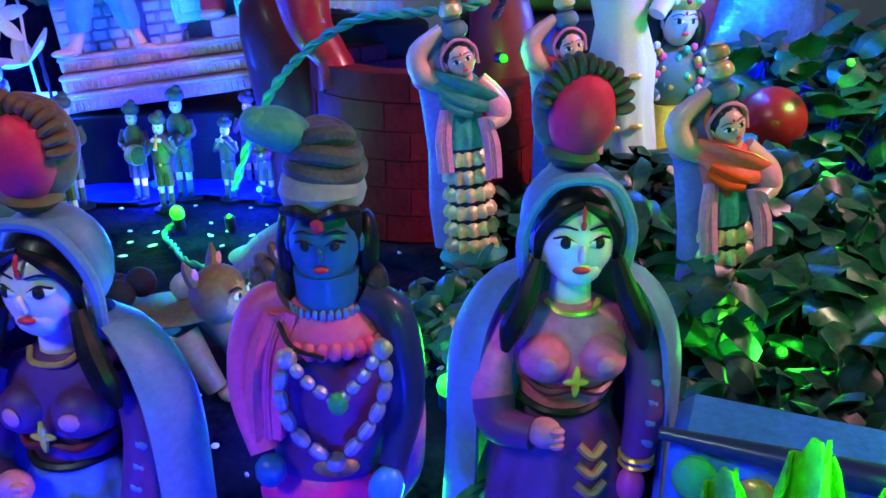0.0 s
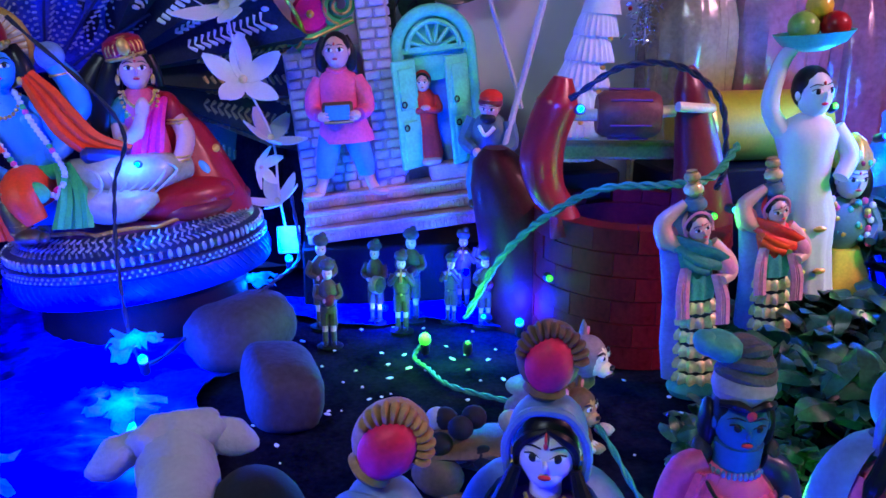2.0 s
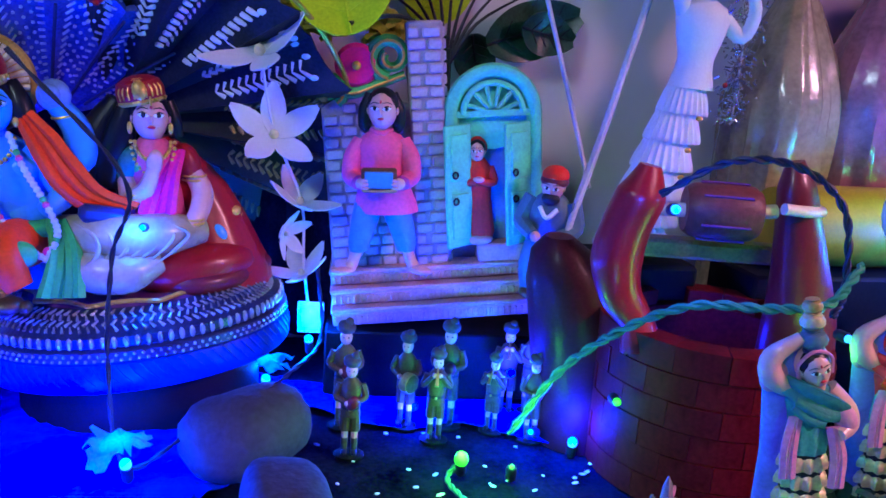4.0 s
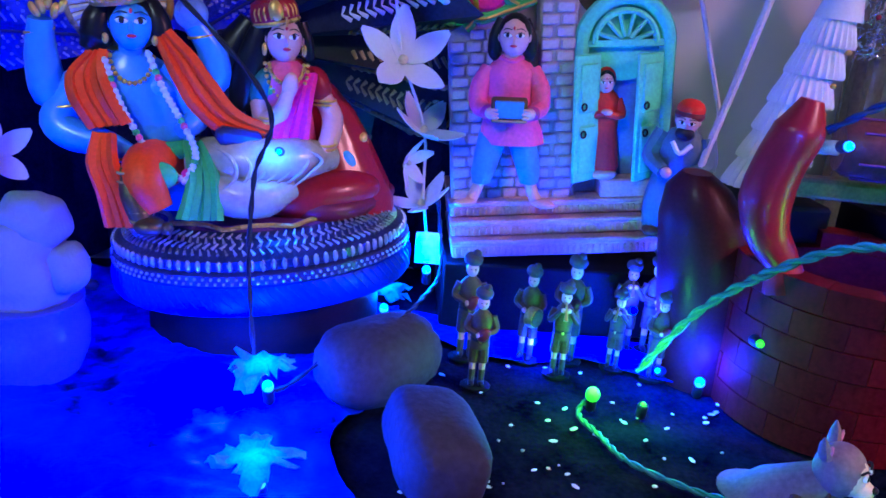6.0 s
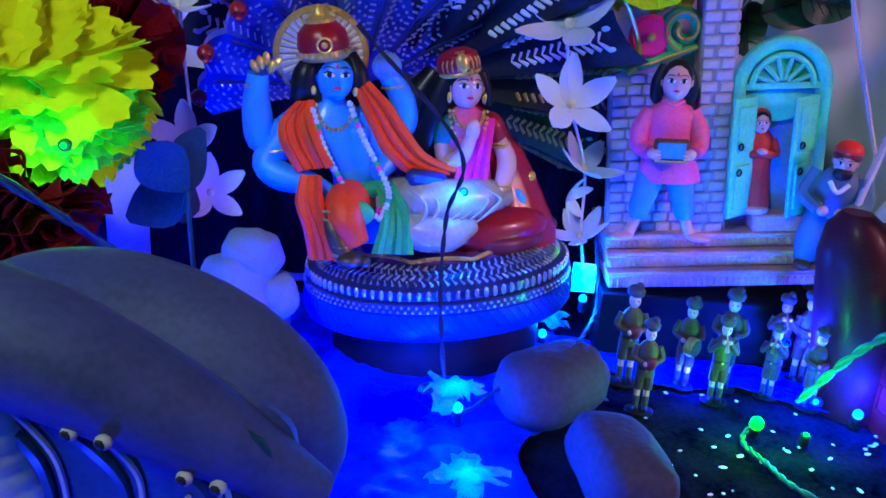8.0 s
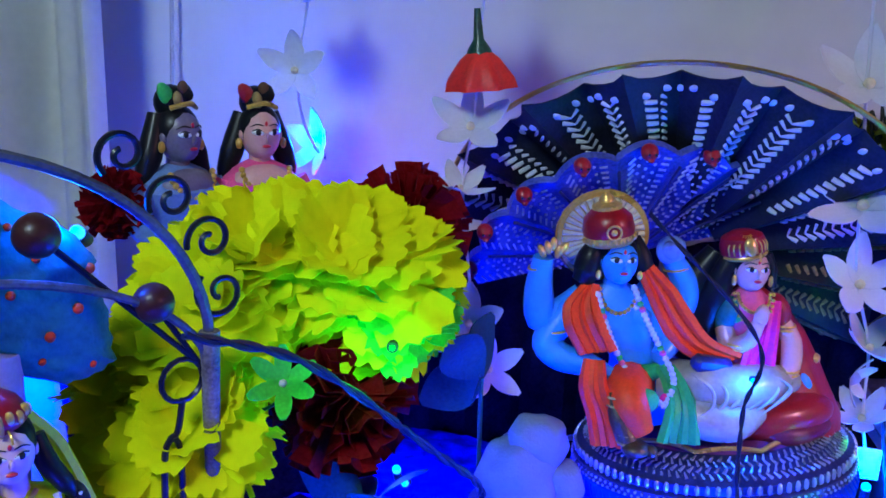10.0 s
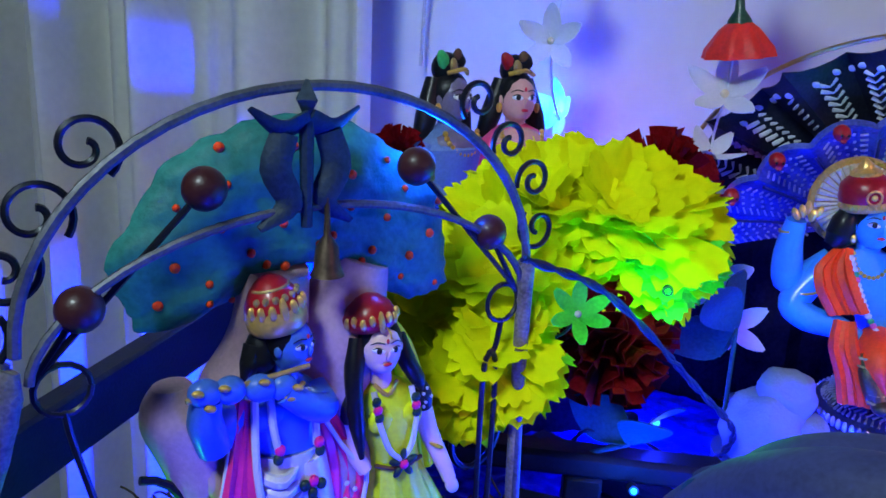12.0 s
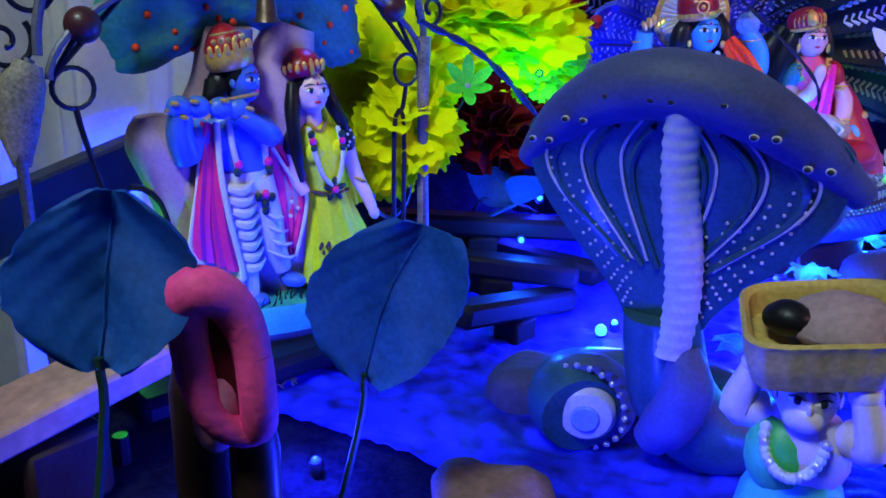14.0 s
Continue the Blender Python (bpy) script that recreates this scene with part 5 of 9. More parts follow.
def cloth_fan():
    """A pleated painted cloth fan that leans forward behind the idol."""
    f = thing("pleated_fan", None, None, pose(-0.556, 0.738, 0.237, 38, 0, 9), "big pleated black cloth fan painted with white strokes", "fan")
    n = 10
    a0, a1 = 168, -48
    R = 0.226

    def fn(u, v):
        q = u * n
        tri = abs((q % 1) - 0.5) * 2
        a = radians(a0 + (a1 - a0) * u)
        edge = 1.02 - 0.10 * math.sin(math.pi * (q % 1)) ** 0.7
        r = 0.05 + (R * edge - 0.05) * v
        return (r * math.cos(a), (0.5 - tri) * 0.030 * (0.3 + 0.7 * v), r * math.sin(a))

    for i in range(n):
        s = Shape().sheet(lambda u, v: fn((i + u * 0.9999) / n, v), 8, 10, 0, 0.0012)
        part("pleat", s, "fan_cloth" if i < 7 else "fan_brown", f)
    s = Shape()
    g = Shape()

    def mark(shape, u, v, du, dv, r0, r1):
        """One painted stroke from (u, v), du across and dv outwards in metres."""
        a = radians(a0 + (a1 - a0) * u)
        r = 0.05 + (R - 0.05) * v
        ends = []
        for k in (0.0, 0.5, 1.0):
            uu, vv = u - math.degrees(du * k / r) / (a0 - a1), v + dv * k / (R - 0.05)
            ends.append(Vector(fn(uu, vv)) + Vector((0, -0.0014, 0)))
        shape.tube(ends, [r0, (r0 + r1) * 0.62, r1], 0, 6, 0.6, k=2)

    for i in range(n):
        shape = s if i < 7 else g
        for j in range(12):
            v = 0.36 + 0.50 * j / 11
            w = 0.0075 * (0.45 + 0.55 * v)
            style = i % 2
            for side in (0.26, 0.74):
                u = (i + side) / n
                if style == 0:
                    # leaf-like chevrons on both flanks of the pleat
                    mark(shape, u, v, w, 0.006, 0.0007, 0.0020)
                    mark(shape, u, v, -w, 0.006, 0.0007, 0.0020)
                elif side < 0.5:
                    mark(shape, u, v, w * 1.3, 0.001, 0.0016, 0.0020)
                    mark(shape, u + 0.10 / n, v + 0.012, w * 0.6, 0.004, 0.0008, 0.0016)
                else:
                    mark(shape, u, v, -w * 1.2, 0.002, 0.0022, 0.0014)
        for side, v in ((0.16, 0.90), (0.36, 0.93), (0.50, 0.90), (0.64, 0.93), (0.84, 0.90)):
            p = Vector(fn((i + side) / n, v)) + Vector((0, -0.001, 0))
            shape.ball(p, (0.0040, 0.0012, 0.0034), 0, (0, 0, 0), 8, 5)
    tagged(part("stroke_pattern", s, "white_paint", f, "white painted strokes"), kind="stuff")
    tagged(part("gilt_pattern", g, "dull_gold", f, "gilt painted strokes"), kind="stuff")
    rim = [Vector((R * 0.985 * math.cos(radians(a)), 0.006, R * 0.985 * math.sin(radians(a)))) for a in range(168, -30, -4)]
    part("cane_rim", Shape().tube(rim, 0.0022, 0, 6, k=1), "brass", f, "thin golden cane rim")
    part("handle", Shape().tube([(0, 0.012, 0.06), (0, 0.012, -0.10), (0, 0.006, -0.19)], 0.006, 0, 8), "straw", f)


cloth_fan()



# ------------------------------------------------------------------ the toy house and its people
HOUSE = pose(-0.337, 0.712, 0.066, 0, -6, 11)
HB = 0.03            # depth from the lowest step's edge to the wall's face


def toy_house():
    h = thing("toy_house", None, None, HOUSE, "plaster toy house with brick wall and turquoise arched door", "toy house")
    W = 0.196
    for i, (z0, z1, y0) in enumerate(((0, 0.017, 0.0), (0.017, 0.033, 0.010), (0.033, 0.048, 0.020))):
        s = Shape().block((W / 2, y0 + 0.05, (z0 + z1) / 2 - 0.001), (W, 0.10, z1 - z0 - 0.004), 0, bev=0.12)
        s.block((W / 2, y0 + 0.049, z1 - 0.002), (W + 0.002, 0.102, 0.0045), 0, bev=0.3)
        for j in range(34):
            x = 0.004 + j * (W - 0.008) / 33
            s.block((x, y0 - 0.0005, (z0 + z1) / 2 - 0.002), (0.0022, 0.003, (z1 - z0) * 0.45), 0, (0, 0, 0), 0.3)
        part("step", s, "step_terracotta", h)
    s = Shape().block((0.133 + 0.038, 0.05, 0.056), (0.066, 0.06, 0.018), 0, bev=0.12)
    part("threshold", s, "step_terracotta", h)

    def panel(u, v):
        top = 0.196 + 0.014 * math.sin(math.pi * min(1, u * 1.05))
        return (0.002 + 0.080 * u, HB + 0.004, 0.046 + (top - 0.046) * v)

    wall = part("wall", Shape().sheet(panel, 16, 8, 0, 0.014), "mortar", h)
    part("backing", Shape().block((0.155, HB + 0.018, 0.12), (0.082, 0.010, 0.15), 0, bev=0.1), "mortar", h)
    pillar = part("pillar", Shape().block((0.097, HB + 0.010, 0.157), (0.032, 0.028, 0.222), 0, bev=0.08), "mortar", h)
    rnd = random.Random(7)
    meshes = []
    for w in (0.0155, 0.0125, 0.0095):
        b = Shape().block((0, 0, 0), (w, 0.004, 0.0088), 0, bev=0.3)
        meshes.append((w, b.mesh("brick", "brick_mauve")))

    def brick(w_me, x, y, z, parent, turn=0):
        ob = new("brick", w_me)
        ob.parent = parent
        ob.matrix_basis = pose(x, y, z, rnd.uniform(-2, 2), rnd.uniform(-2, 2), turn)

    for row in range(15):
        x = 0.004
        z = 0.052 + row * 0.0102
        while x < 0.072:
            w, me = meshes[(row + int(x * 1000)) % 2] if x < 0.06 else meshes[2]
            if z < 0.19 + 0.014 * math.sin(math.pi * min(1, x / 0.08)):
                brick(me, x + w / 2, HB + 0.0025, z, wall)
            x += w + 0.0018
    for row in range(21):
        z = 0.052 + row * 0.0103
        if row % 2:
            brick(meshes[0][1], 0.0895, HB - 0.0045, z, pillar)
            brick(meshes[1][1], 0.1055, HB - 0.0045, z, pillar)
        else:
            brick(meshes[2][1], 0.0865, HB - 0.0045, z, pillar)
            brick(meshes[0][1], 0.1025, HB - 0.0045, z, pillar)
        brick(meshes[1][1], 0.1135, HB + 0.006, z, pillar, 90)
    # arched door frame
    cx, top, rw = 0.156, 0.185, 0.038
    ring = [(cx - rw, HB, 0.064)] + [(cx - rw * math.cos(radians(a)), HB, top + rw * math.sin(radians(a))) for a in range(0, 181, 10)] + [(cx + rw, HB, 0.064)]
    door = part("door_frame", Shape().tube(ring, 0.0078, 0, 10, 0.8, k=1), "turquoise", h, "turquoise arched door frame")
    inner = [(cx - rw * 0.72 * math.cos(radians(a)), HB - 0.003, top + rw * 0.72 * math.sin(radians(a))) for a in range(0, 181, 10)]
    part("fanlight", Shape().lathe([(0.033, 0), (0.033, 0.006)], 0, c=(cx, HB + 0.009, top), n=36, rot=(90, 0, 0)).block((cx, HB + 0.002, top), (0.072, 0.012, 0.006), 0), "turquoise", h)
    part("arch_moulding", Shape().tube(inner, 0.0028, 0, 8, k=1), "turquoise", h)
    for a in (20, 48, 76, 104, 132, 160):
        c, q = math.cos(radians(a)), math.sin(radians(a))
        part("fanlight_bar", Shape().tube([(cx + 0.006 * c, HB - 0.003, top + 0.006 * q), (cx + 0.028 * c, HB - 0.003, top + 0.028 * q)], 0.0020, 0, 6), "turquoise", h)
    part("doorway", Shape().block((cx, HB + 0.012, 0.124), (0.062, 0.004, 0.118), 0, bev=0.1), "scarf_blue", h)
    for sx, x, ang in ((-1, cx - 0.022, 213), (1, cx + 0.033, 212)):
        leaf = part("door_leaf", Shape().block((0.015, 0, 0), (0.030, 0.004, 0.112), 0, bev=0.25), "turquoise", h, m=pose(x, HB - 0.004, 0.121, 0, 0, ang))
        for z in (-0.027, 0.027):
            part("door_panel", Shape().block((0.015, 0.0022, z), (0.020, 0.003, 0.042), 0, bev=0.3), "turquoise", leaf)
        for z in (-0.012, 0.012):
            ringp = [(0.022 + 0.003 * math.cos(q), 0.005, z + 0.003 * math.sin(q)) for q in np.linspace(0, 6.3, 10)]
            part("door_ring", Shape().tube(ringp, 0.0009, 0, 5, k=1), "iron", leaf, "small dark ring pull")
    # roof ornament
    rose = part("rosette", Shape().lathe([(0.0185, 0), (0.0195, 0.004), (0.016, 0.008), (0.004, 0.010)], 0, c=(0.036, HB + 0.006, 0.232), n=28, rot=(90, 0, 0)), "hot_pink", h, "pink round rosette")
    part("rosette_button", Shape().ball((0.036, HB - 0.006, 0.232), (0.004, 0.003, 0.004)), "gold", rose)

    def curl(cx_, cz, r0, turns, start, sg):
        return [(cx_ + sg * r0 * (1 - 0.72 * t) * math.cos(start + turns * t), HB + 0.004, cz + r0 * (1 - 0.72 * t) * math.sin(start + turns * t)) for t in np.linspace(0, 1, 22)]

    for pts, r in ((curl(0.066, 0.238, 0.019, 8.5, -1.4, -1), 0.0068), (curl(0.012, 0.212, 0.013, 8.0, -1.2, 1), 0.0055), ([(0.012, HB + 0.004, 0.216), (0.030, HB + 0.002, 0.208), (0.052, HB + 0.002, 0.214), (0.078, HB + 0.004, 0.222)], 0.006)):
        sc = part("scroll", Shape().tube(pts, [r, r * 0.8, r * 0.6], 0, 8, k=1 if len(pts) > 5 else 5), "green_paint", h, "glossy green scroll")
        part("gilt_line", Shape().tube([Vector(q) + Vector((0, -r * 0.95, 0.0)) for q in pts], r * 0.22, 0, 5, k=1 if len(pts) > 5 else 5), "gold", sc)
    return h


toy_house()
s = Shape().block((0.10, 0.055, -0.034), (0.215, 0.13, 0.064), 0, (0, 0, 0), 0.03)
thing("black_stand", s, "black_board", pose(-0.337, 0.714, 0.068, 0, 0, 11), "black box stand under the toy house", "stand")


def standing_boy(m):
    s = Doll()
    K = s.k
    for sx, x0, x1, y in ((-1, -0.010, -0.019, -0.004), (1, 0.009, 0.019, -0.001)):
        s.loft([(x1, y, 0.018, 0.0072, 0.0078), (x1 * 0.96, y, 0.026, 0.0092, 0.0092), ((x0 + x1) / 2, y, 0.042, 0.0108, 0.0105), (x0, 0, 0.060, 0.0118, 0.0105)], K("denim"), 20, 5, 0.04)
        s.tube([(x1, y, 0.022), (x1 + sx * 0.004, y, 0.010), (x1 + sx * 0.007, y - 0.002, 0.004)], [0.0048, 0.0046, 0.0052], K("skin"), 10)
        s.ball((x1 + sx * 0.012, y - 0.008, 0.0032), (0.0105, 0.0062, 0.0034), K("skin"), (0, 0, sx * -28), 14, 8)
    s.loft([(0.003, 0, 0.050, 0.0255, 0.0165), (0.0025, 0, 0.058, 0.0245, 0.0160), (0.001, -0.001, 0.074, 0.0195, 0.0150), (0.000, -0.001, 0.090, 0.0180, 0.0140), (0.000, 0, 0.104, 0.0200, 0.0130), (0.000, 0, 0.111, 0.0150, 0.0105), (0.000, 0, 0.117, 0.0065, 0.0065)], K("pink"), 32, 7, 0.025)
    s.tube([(-0.0085, -0.004, 0.1155), (0, -0.0095, 0.1130), (0.0085, -0.004, 0.1155)], 0.0018, K("pink"), 8)
    for sx in (-1, 1):
        s.tube([(sx * 0.0155, 0.001, 0.106), (sx * 0.0225, -0.003, 0.093), (sx * 0.0235, -0.008, 0.080), (sx * 0.0175, -0.019, 0.0765)], [0.0075, 0.0080, 0.0074, 0.0058], K("pink"), 14)
        s.ball((sx * 0.0140, -0.0245, 0.0765), (0.0052, 0.0042, 0.0046), K("skin"), nu=12, nv=8)
        for k in range(3):
            s.ball((sx * 0.0115, -0.0275, 0.0735 + 0.003 * k), (0.0034, 0.0018, 0.0014), K("skin"), nu=7, nv=5)
    s.block((-0.001, -0.0235, 0.0790), (0.0270, 0.0075, 0.0190), K("brown"), (12, 0, 0), 0.2)
    s.block((-0.001, -0.0272, 0.0800), (0.0215, 0.0030, 0.0135), K("denim"), (12, 0, 0), 0.2)
    s.tube([(-0.0135, -0.0280, 0.0715), (0.0, -0.0285, 0.0712), (0.0125, -0.0280, 0.0715)], 0.0010, K("tan"), 6)
    s.lathe([(0.0062, 0.112), (0.0058, 0.122)], K("skin"), n=14, c=(0, -0.002, 0))
    s.head((0.001, -0.006, 0.1310), 0.0122, "skin", "hair", turn=-6)
    for sx in (-1, 1):
        s.tube([(sx * 0.0080, 0.000, 0.1430), (sx * 0.0125, -0.001, 0.1310), (sx * 0.0130, -0.001, 0.1190), (sx * 0.0110, -0.003, 0.1140)], [0.0045, 0.0056, 0.0056, 0.0030], K("hair"), 12)
    return s.done("boy_figurine", m, "plaster boy in pink shirt holding a small box")


def red_lady(m):
    s = Doll()
    K = s.k
    s.ball((0, -0.004, 0.004), (0.012, 0.008, 0.005), K("skin"))
    s.lathe([(0.011, 0.004), (0.0125, 0.010, 0.05), (0.010, 0.04, 0.05), (0.0115, 0.055), (0.012, 0.066), (0.006, 0.074)], K("bright_red"), n=26, ridges=9, sy=0.75)
    s.head((0, -0.003, 0.080), 0.0072, "skin", "hair")
    s.ball((0, 0.0026, 0.0825), (0.0084, 0.0072, 0.0098), K("bright_red"))
    for sx in (-1, 1):
        s.tube([(sx * 0.010, 0, 0.066), (sx * 0.013, -0.004, 0.054), (0.0, -0.011, 0.056)], [0.004, 0.004, 0.003], K("bright_red"), 8)
    s.ball((0.001, -0.011, 0.057), (0.005, 0.003, 0.003), K("skin"))
    return s.done("lady_figurine", m, "tiny plaster lady in red robe in the doorway")


def old_man(m):
    s = Doll()
    K = s.k
    for sx in (-1, 1):
        s.tube([(sx * 0.008, 0.002, 0.058), (sx * 0.011, -0.004, 0.03), (sx * 0.010, 0.0, 0.008)], [0.012, 0.012, 0.010], K("slate_blue"), 10)
        s.ball((sx * 0.010, -0.006, 0.004), (0.008, 0.012, 0.005), K("brown"))
    s.ball((0, -0.004, 0.076), (0.021, 0.017, 0.028), K("slate_blue"), (18, 0, 0))
    for sx in (-1, 1):
        s.tube([(sx * 0.018, -0.006, 0.094), (sx * 0.024, -0.012, 0.072), (sx * 0.010, -0.026, 0.064)], [0.008, 0.008, 0.006], K("slate_blue"), 8)
        s.ball((sx * 0.007, -0.029, 0.064), 0.005, K("skin"), nu=8, nv=6)
    s.tube([(-0.008, -0.023, 0.09), (0, -0.027, 0.082), (0.008, -0.023, 0.09)], 0.0022, K("eye_white"), 6)
    s.head((0.0, -0.016, 0.108), 0.0105, "skin", "", bindi=False, tilt=12)
    s.ball((0, -0.021, 0.098), (0.0085, 0.006, 0.006), K("ink"))
    s.ball((0, -0.012, 0.1175), (0.0122, 0.0125, 0.0085), K("bright_red"), (12, 0, 0))
    s.lathe([(0.0115, 0.110), (0.0128, 0.113), (0.0118, 0.116)], K("maroon"), c=(0, -0.013, 0), n=20)
    return s.done("old_man_figurine", m, "stooping plaster old man in slate clothes and red cap")


standing_boy(HOUSE @ pose(0.048, 0.013, 0.048, 0, 3, -4) @ Matrix.Scale(1.12, 4))
red_lady(HOUSE @ pose(0.141, 0.030, 0.065, 0, 0, -10) @ Matrix.Scale(1.08, 4))
old_man(HOUSE @ pose(0.192, 0.004, 0.017, 0, 9, -24))


def bandsman(kind):
    s = Doll()
    K = s.k
    s.lathe([(0.0125, 0), (0.013, 0.002), (0.010, 0.004)], K("black_board"), n=16, sy=0.8)
    for sx in (-1, 1):
        s.tube([(sx * 0.0040, 0, 0.004), (sx * 0.0040, 0, 0.017)], [0.0026, 0.0030], K("dark_khaki"), 8, k=1)
        s.tube([(sx * 0.0040, 0, 0.016), (sx * 0.0040, 0, 0.026)], [0.0026, 0.0029], K("skin"), 8, k=1)
        s.tube([(sx * 0.0040, 0, 0.024), (sx * 0.0036, 0, 0.042)], [0.0046, 0.0048], K("khaki"), 9, k=1)
        s.ball((sx * 0.0042, -0.003, 0.005), (0.0027, 0.0052, 0.0024), K("ink"), nu=8, nv=5)
    s.loft([(0, 0, 0.037, 0.0086, 0.0066), (0, 0, 0.044, 0.0078, 0.0060), (0, 0, 0.054, 0.0088, 0.0066), (0, 0, 0.063, 0.0096, 0.0062), (0, 0, 0.068, 0.0060, 0.0048), (0, 0, 0.071, 0.0028, 0.0028)], K("khaki"), 18)
    s.lathe([(0.0078, 0.0435), (0.0083, 0.0450), (0.0078, 0.0465)], K("ink"), n=16, sy=0.78)
    s.ball((0, -0.0080, 0.0450), (0.0014, 0.0008, 0.0014), K("brass"), nu=6, nv=5)
    s.ball((0, -0.0004, 0.0765), (0.0048, 0.0052, 0.0064), K("skin"), nu=12, nv=9)
    s.ball((0, -0.0054, 0.0755), (0.0009, 0.0012, 0.0013), K("skin"), nu=6, nv=5)
    for sx in (-1, 1):
        s.ball((sx * 0.0019, -0.0050, 0.0775), (0.0008, 0.0005, 0.0006), K("ink"), nu=5, nv=4)
    s.ball((0, 0.0002, 0.0845), (0.0074, 0.0074, 0.0054), K("turban_slate"), (0, 8, 0), 16, 10, 0.10, 300.0)
    s.ball((0.0022, -0.0008, 0.0895), (0.0034, 0.0040, 0.0032), K("turban_slate"), (0, 14, 0), 10, 7)
    up = 0.068 if kind == "fife" else 0.052
    for sx in (-1, 1):
        s.tube([(sx * 0.0088, 0, 0.065), (sx * 0.0118, -0.0025, 0.055), (sx * 0.0032, -0.0095, up)], [0.0032, 0.0029, 0.0021], K("khaki"), 8)
        s.ball((sx * 0.0026, -0.0108, up), 0.0023, K("skin"), nu=7, nv=5)
    if kind == "drum":
        s.lathe([(0.0086, -0.004), (0.0091, 0), (0.0086, 0.004)], K("dull_gold"), c=(0.006, -0.010, 0.047), n=22, rot=(90, 20, 70))
        s.lathe([(0.0078, -0.0046), (0.0078, 0.0046)], K("brown"), c=(0.006, -0.010, 0.047), n=22, rot=(90, 20, 70))
    elif kind == "fife":
        s.tube([(0, -0.0055, 0.0735), (0, -0.0120, 0.068), (0, -0.0175, 0.061)], [0.0008, 0.0011, 0.0020], K("brass"), 7)
    else:
        s.ball((0.002, -0.0100, 0.052), (0.0052, 0.0038, 0.0066), K("maroon"), (0, 30, 0), 10, 7)
    return s


SPOTS = (("pipes", -0.297, 0.605, 8, 0.96), ("drum", -0.261, 0.664, -14, 0.98), ("fife", -0.233, 0.645, 4, 0.93), ("fife", -0.186, 0.672, -20, 0.88), ("pipes", -0.152, 0.664, 12, 0.92),
         ("pipes", -0.312, 0.652, 10, 1.12), ("pipes", -0.226, 0.674, -6, 1.14), ("fife", -0.175, 0.712, 0, 1.05), ("pipes", -0.153, 0.716, 16, 1.08))
first = {}
for kind, x, y, rz, big in SPOTS:
    where = pose(x, y, 0, 0, 0, rz) @ Matrix.Scale(big, 4)
    if kind not in first:
        d = bandsman(kind)
        first[kind] = d.done("bandsman_figurine", where, f"small khaki clay bandsman in turban playing {kind}", "figurine", "clay band")
    else:
        copy_thing(first[kind], where)


# ------------------------------------------------------------------ stones, well and animals
def stone(name, m, size, key, lump, label, seed, e=0.62):
    s = Shape().ball((0, 0, 0), 1.0, 0, (0, 0, 0), 26, 18)
    out = []
    for q in s.v:
        w = Vector([math.copysign(abs(c) ** e, c) for c in q])
        w = Vector((w.x * size[0], w.y * size[1], w.z * size[2]))
        w *= 1 + lump * noise.noise(w * 28 + Vector((seed, 0, 0))) + 0.3 * lump * noise.noise(w * 90)
        out.append(w)
    s.v = out
    return thing(name, s, key, m, label, "stone", "grey stones")


stone("stone", pose(-0.372, 0.572, 0.029, 8, -4, 44), (0.052, 0.035, 0.030), "rock", 0.16, "smooth rounded grey stone on blue sheet", 1.0, 0.86)
stone("stone", pose(-0.312, 0.480, 0.024, -6, 4, -66), (0.047, 0.028, 0.024), "rock", 0.12, "squarish grey stone lying on its side", 5.0, 0.55)


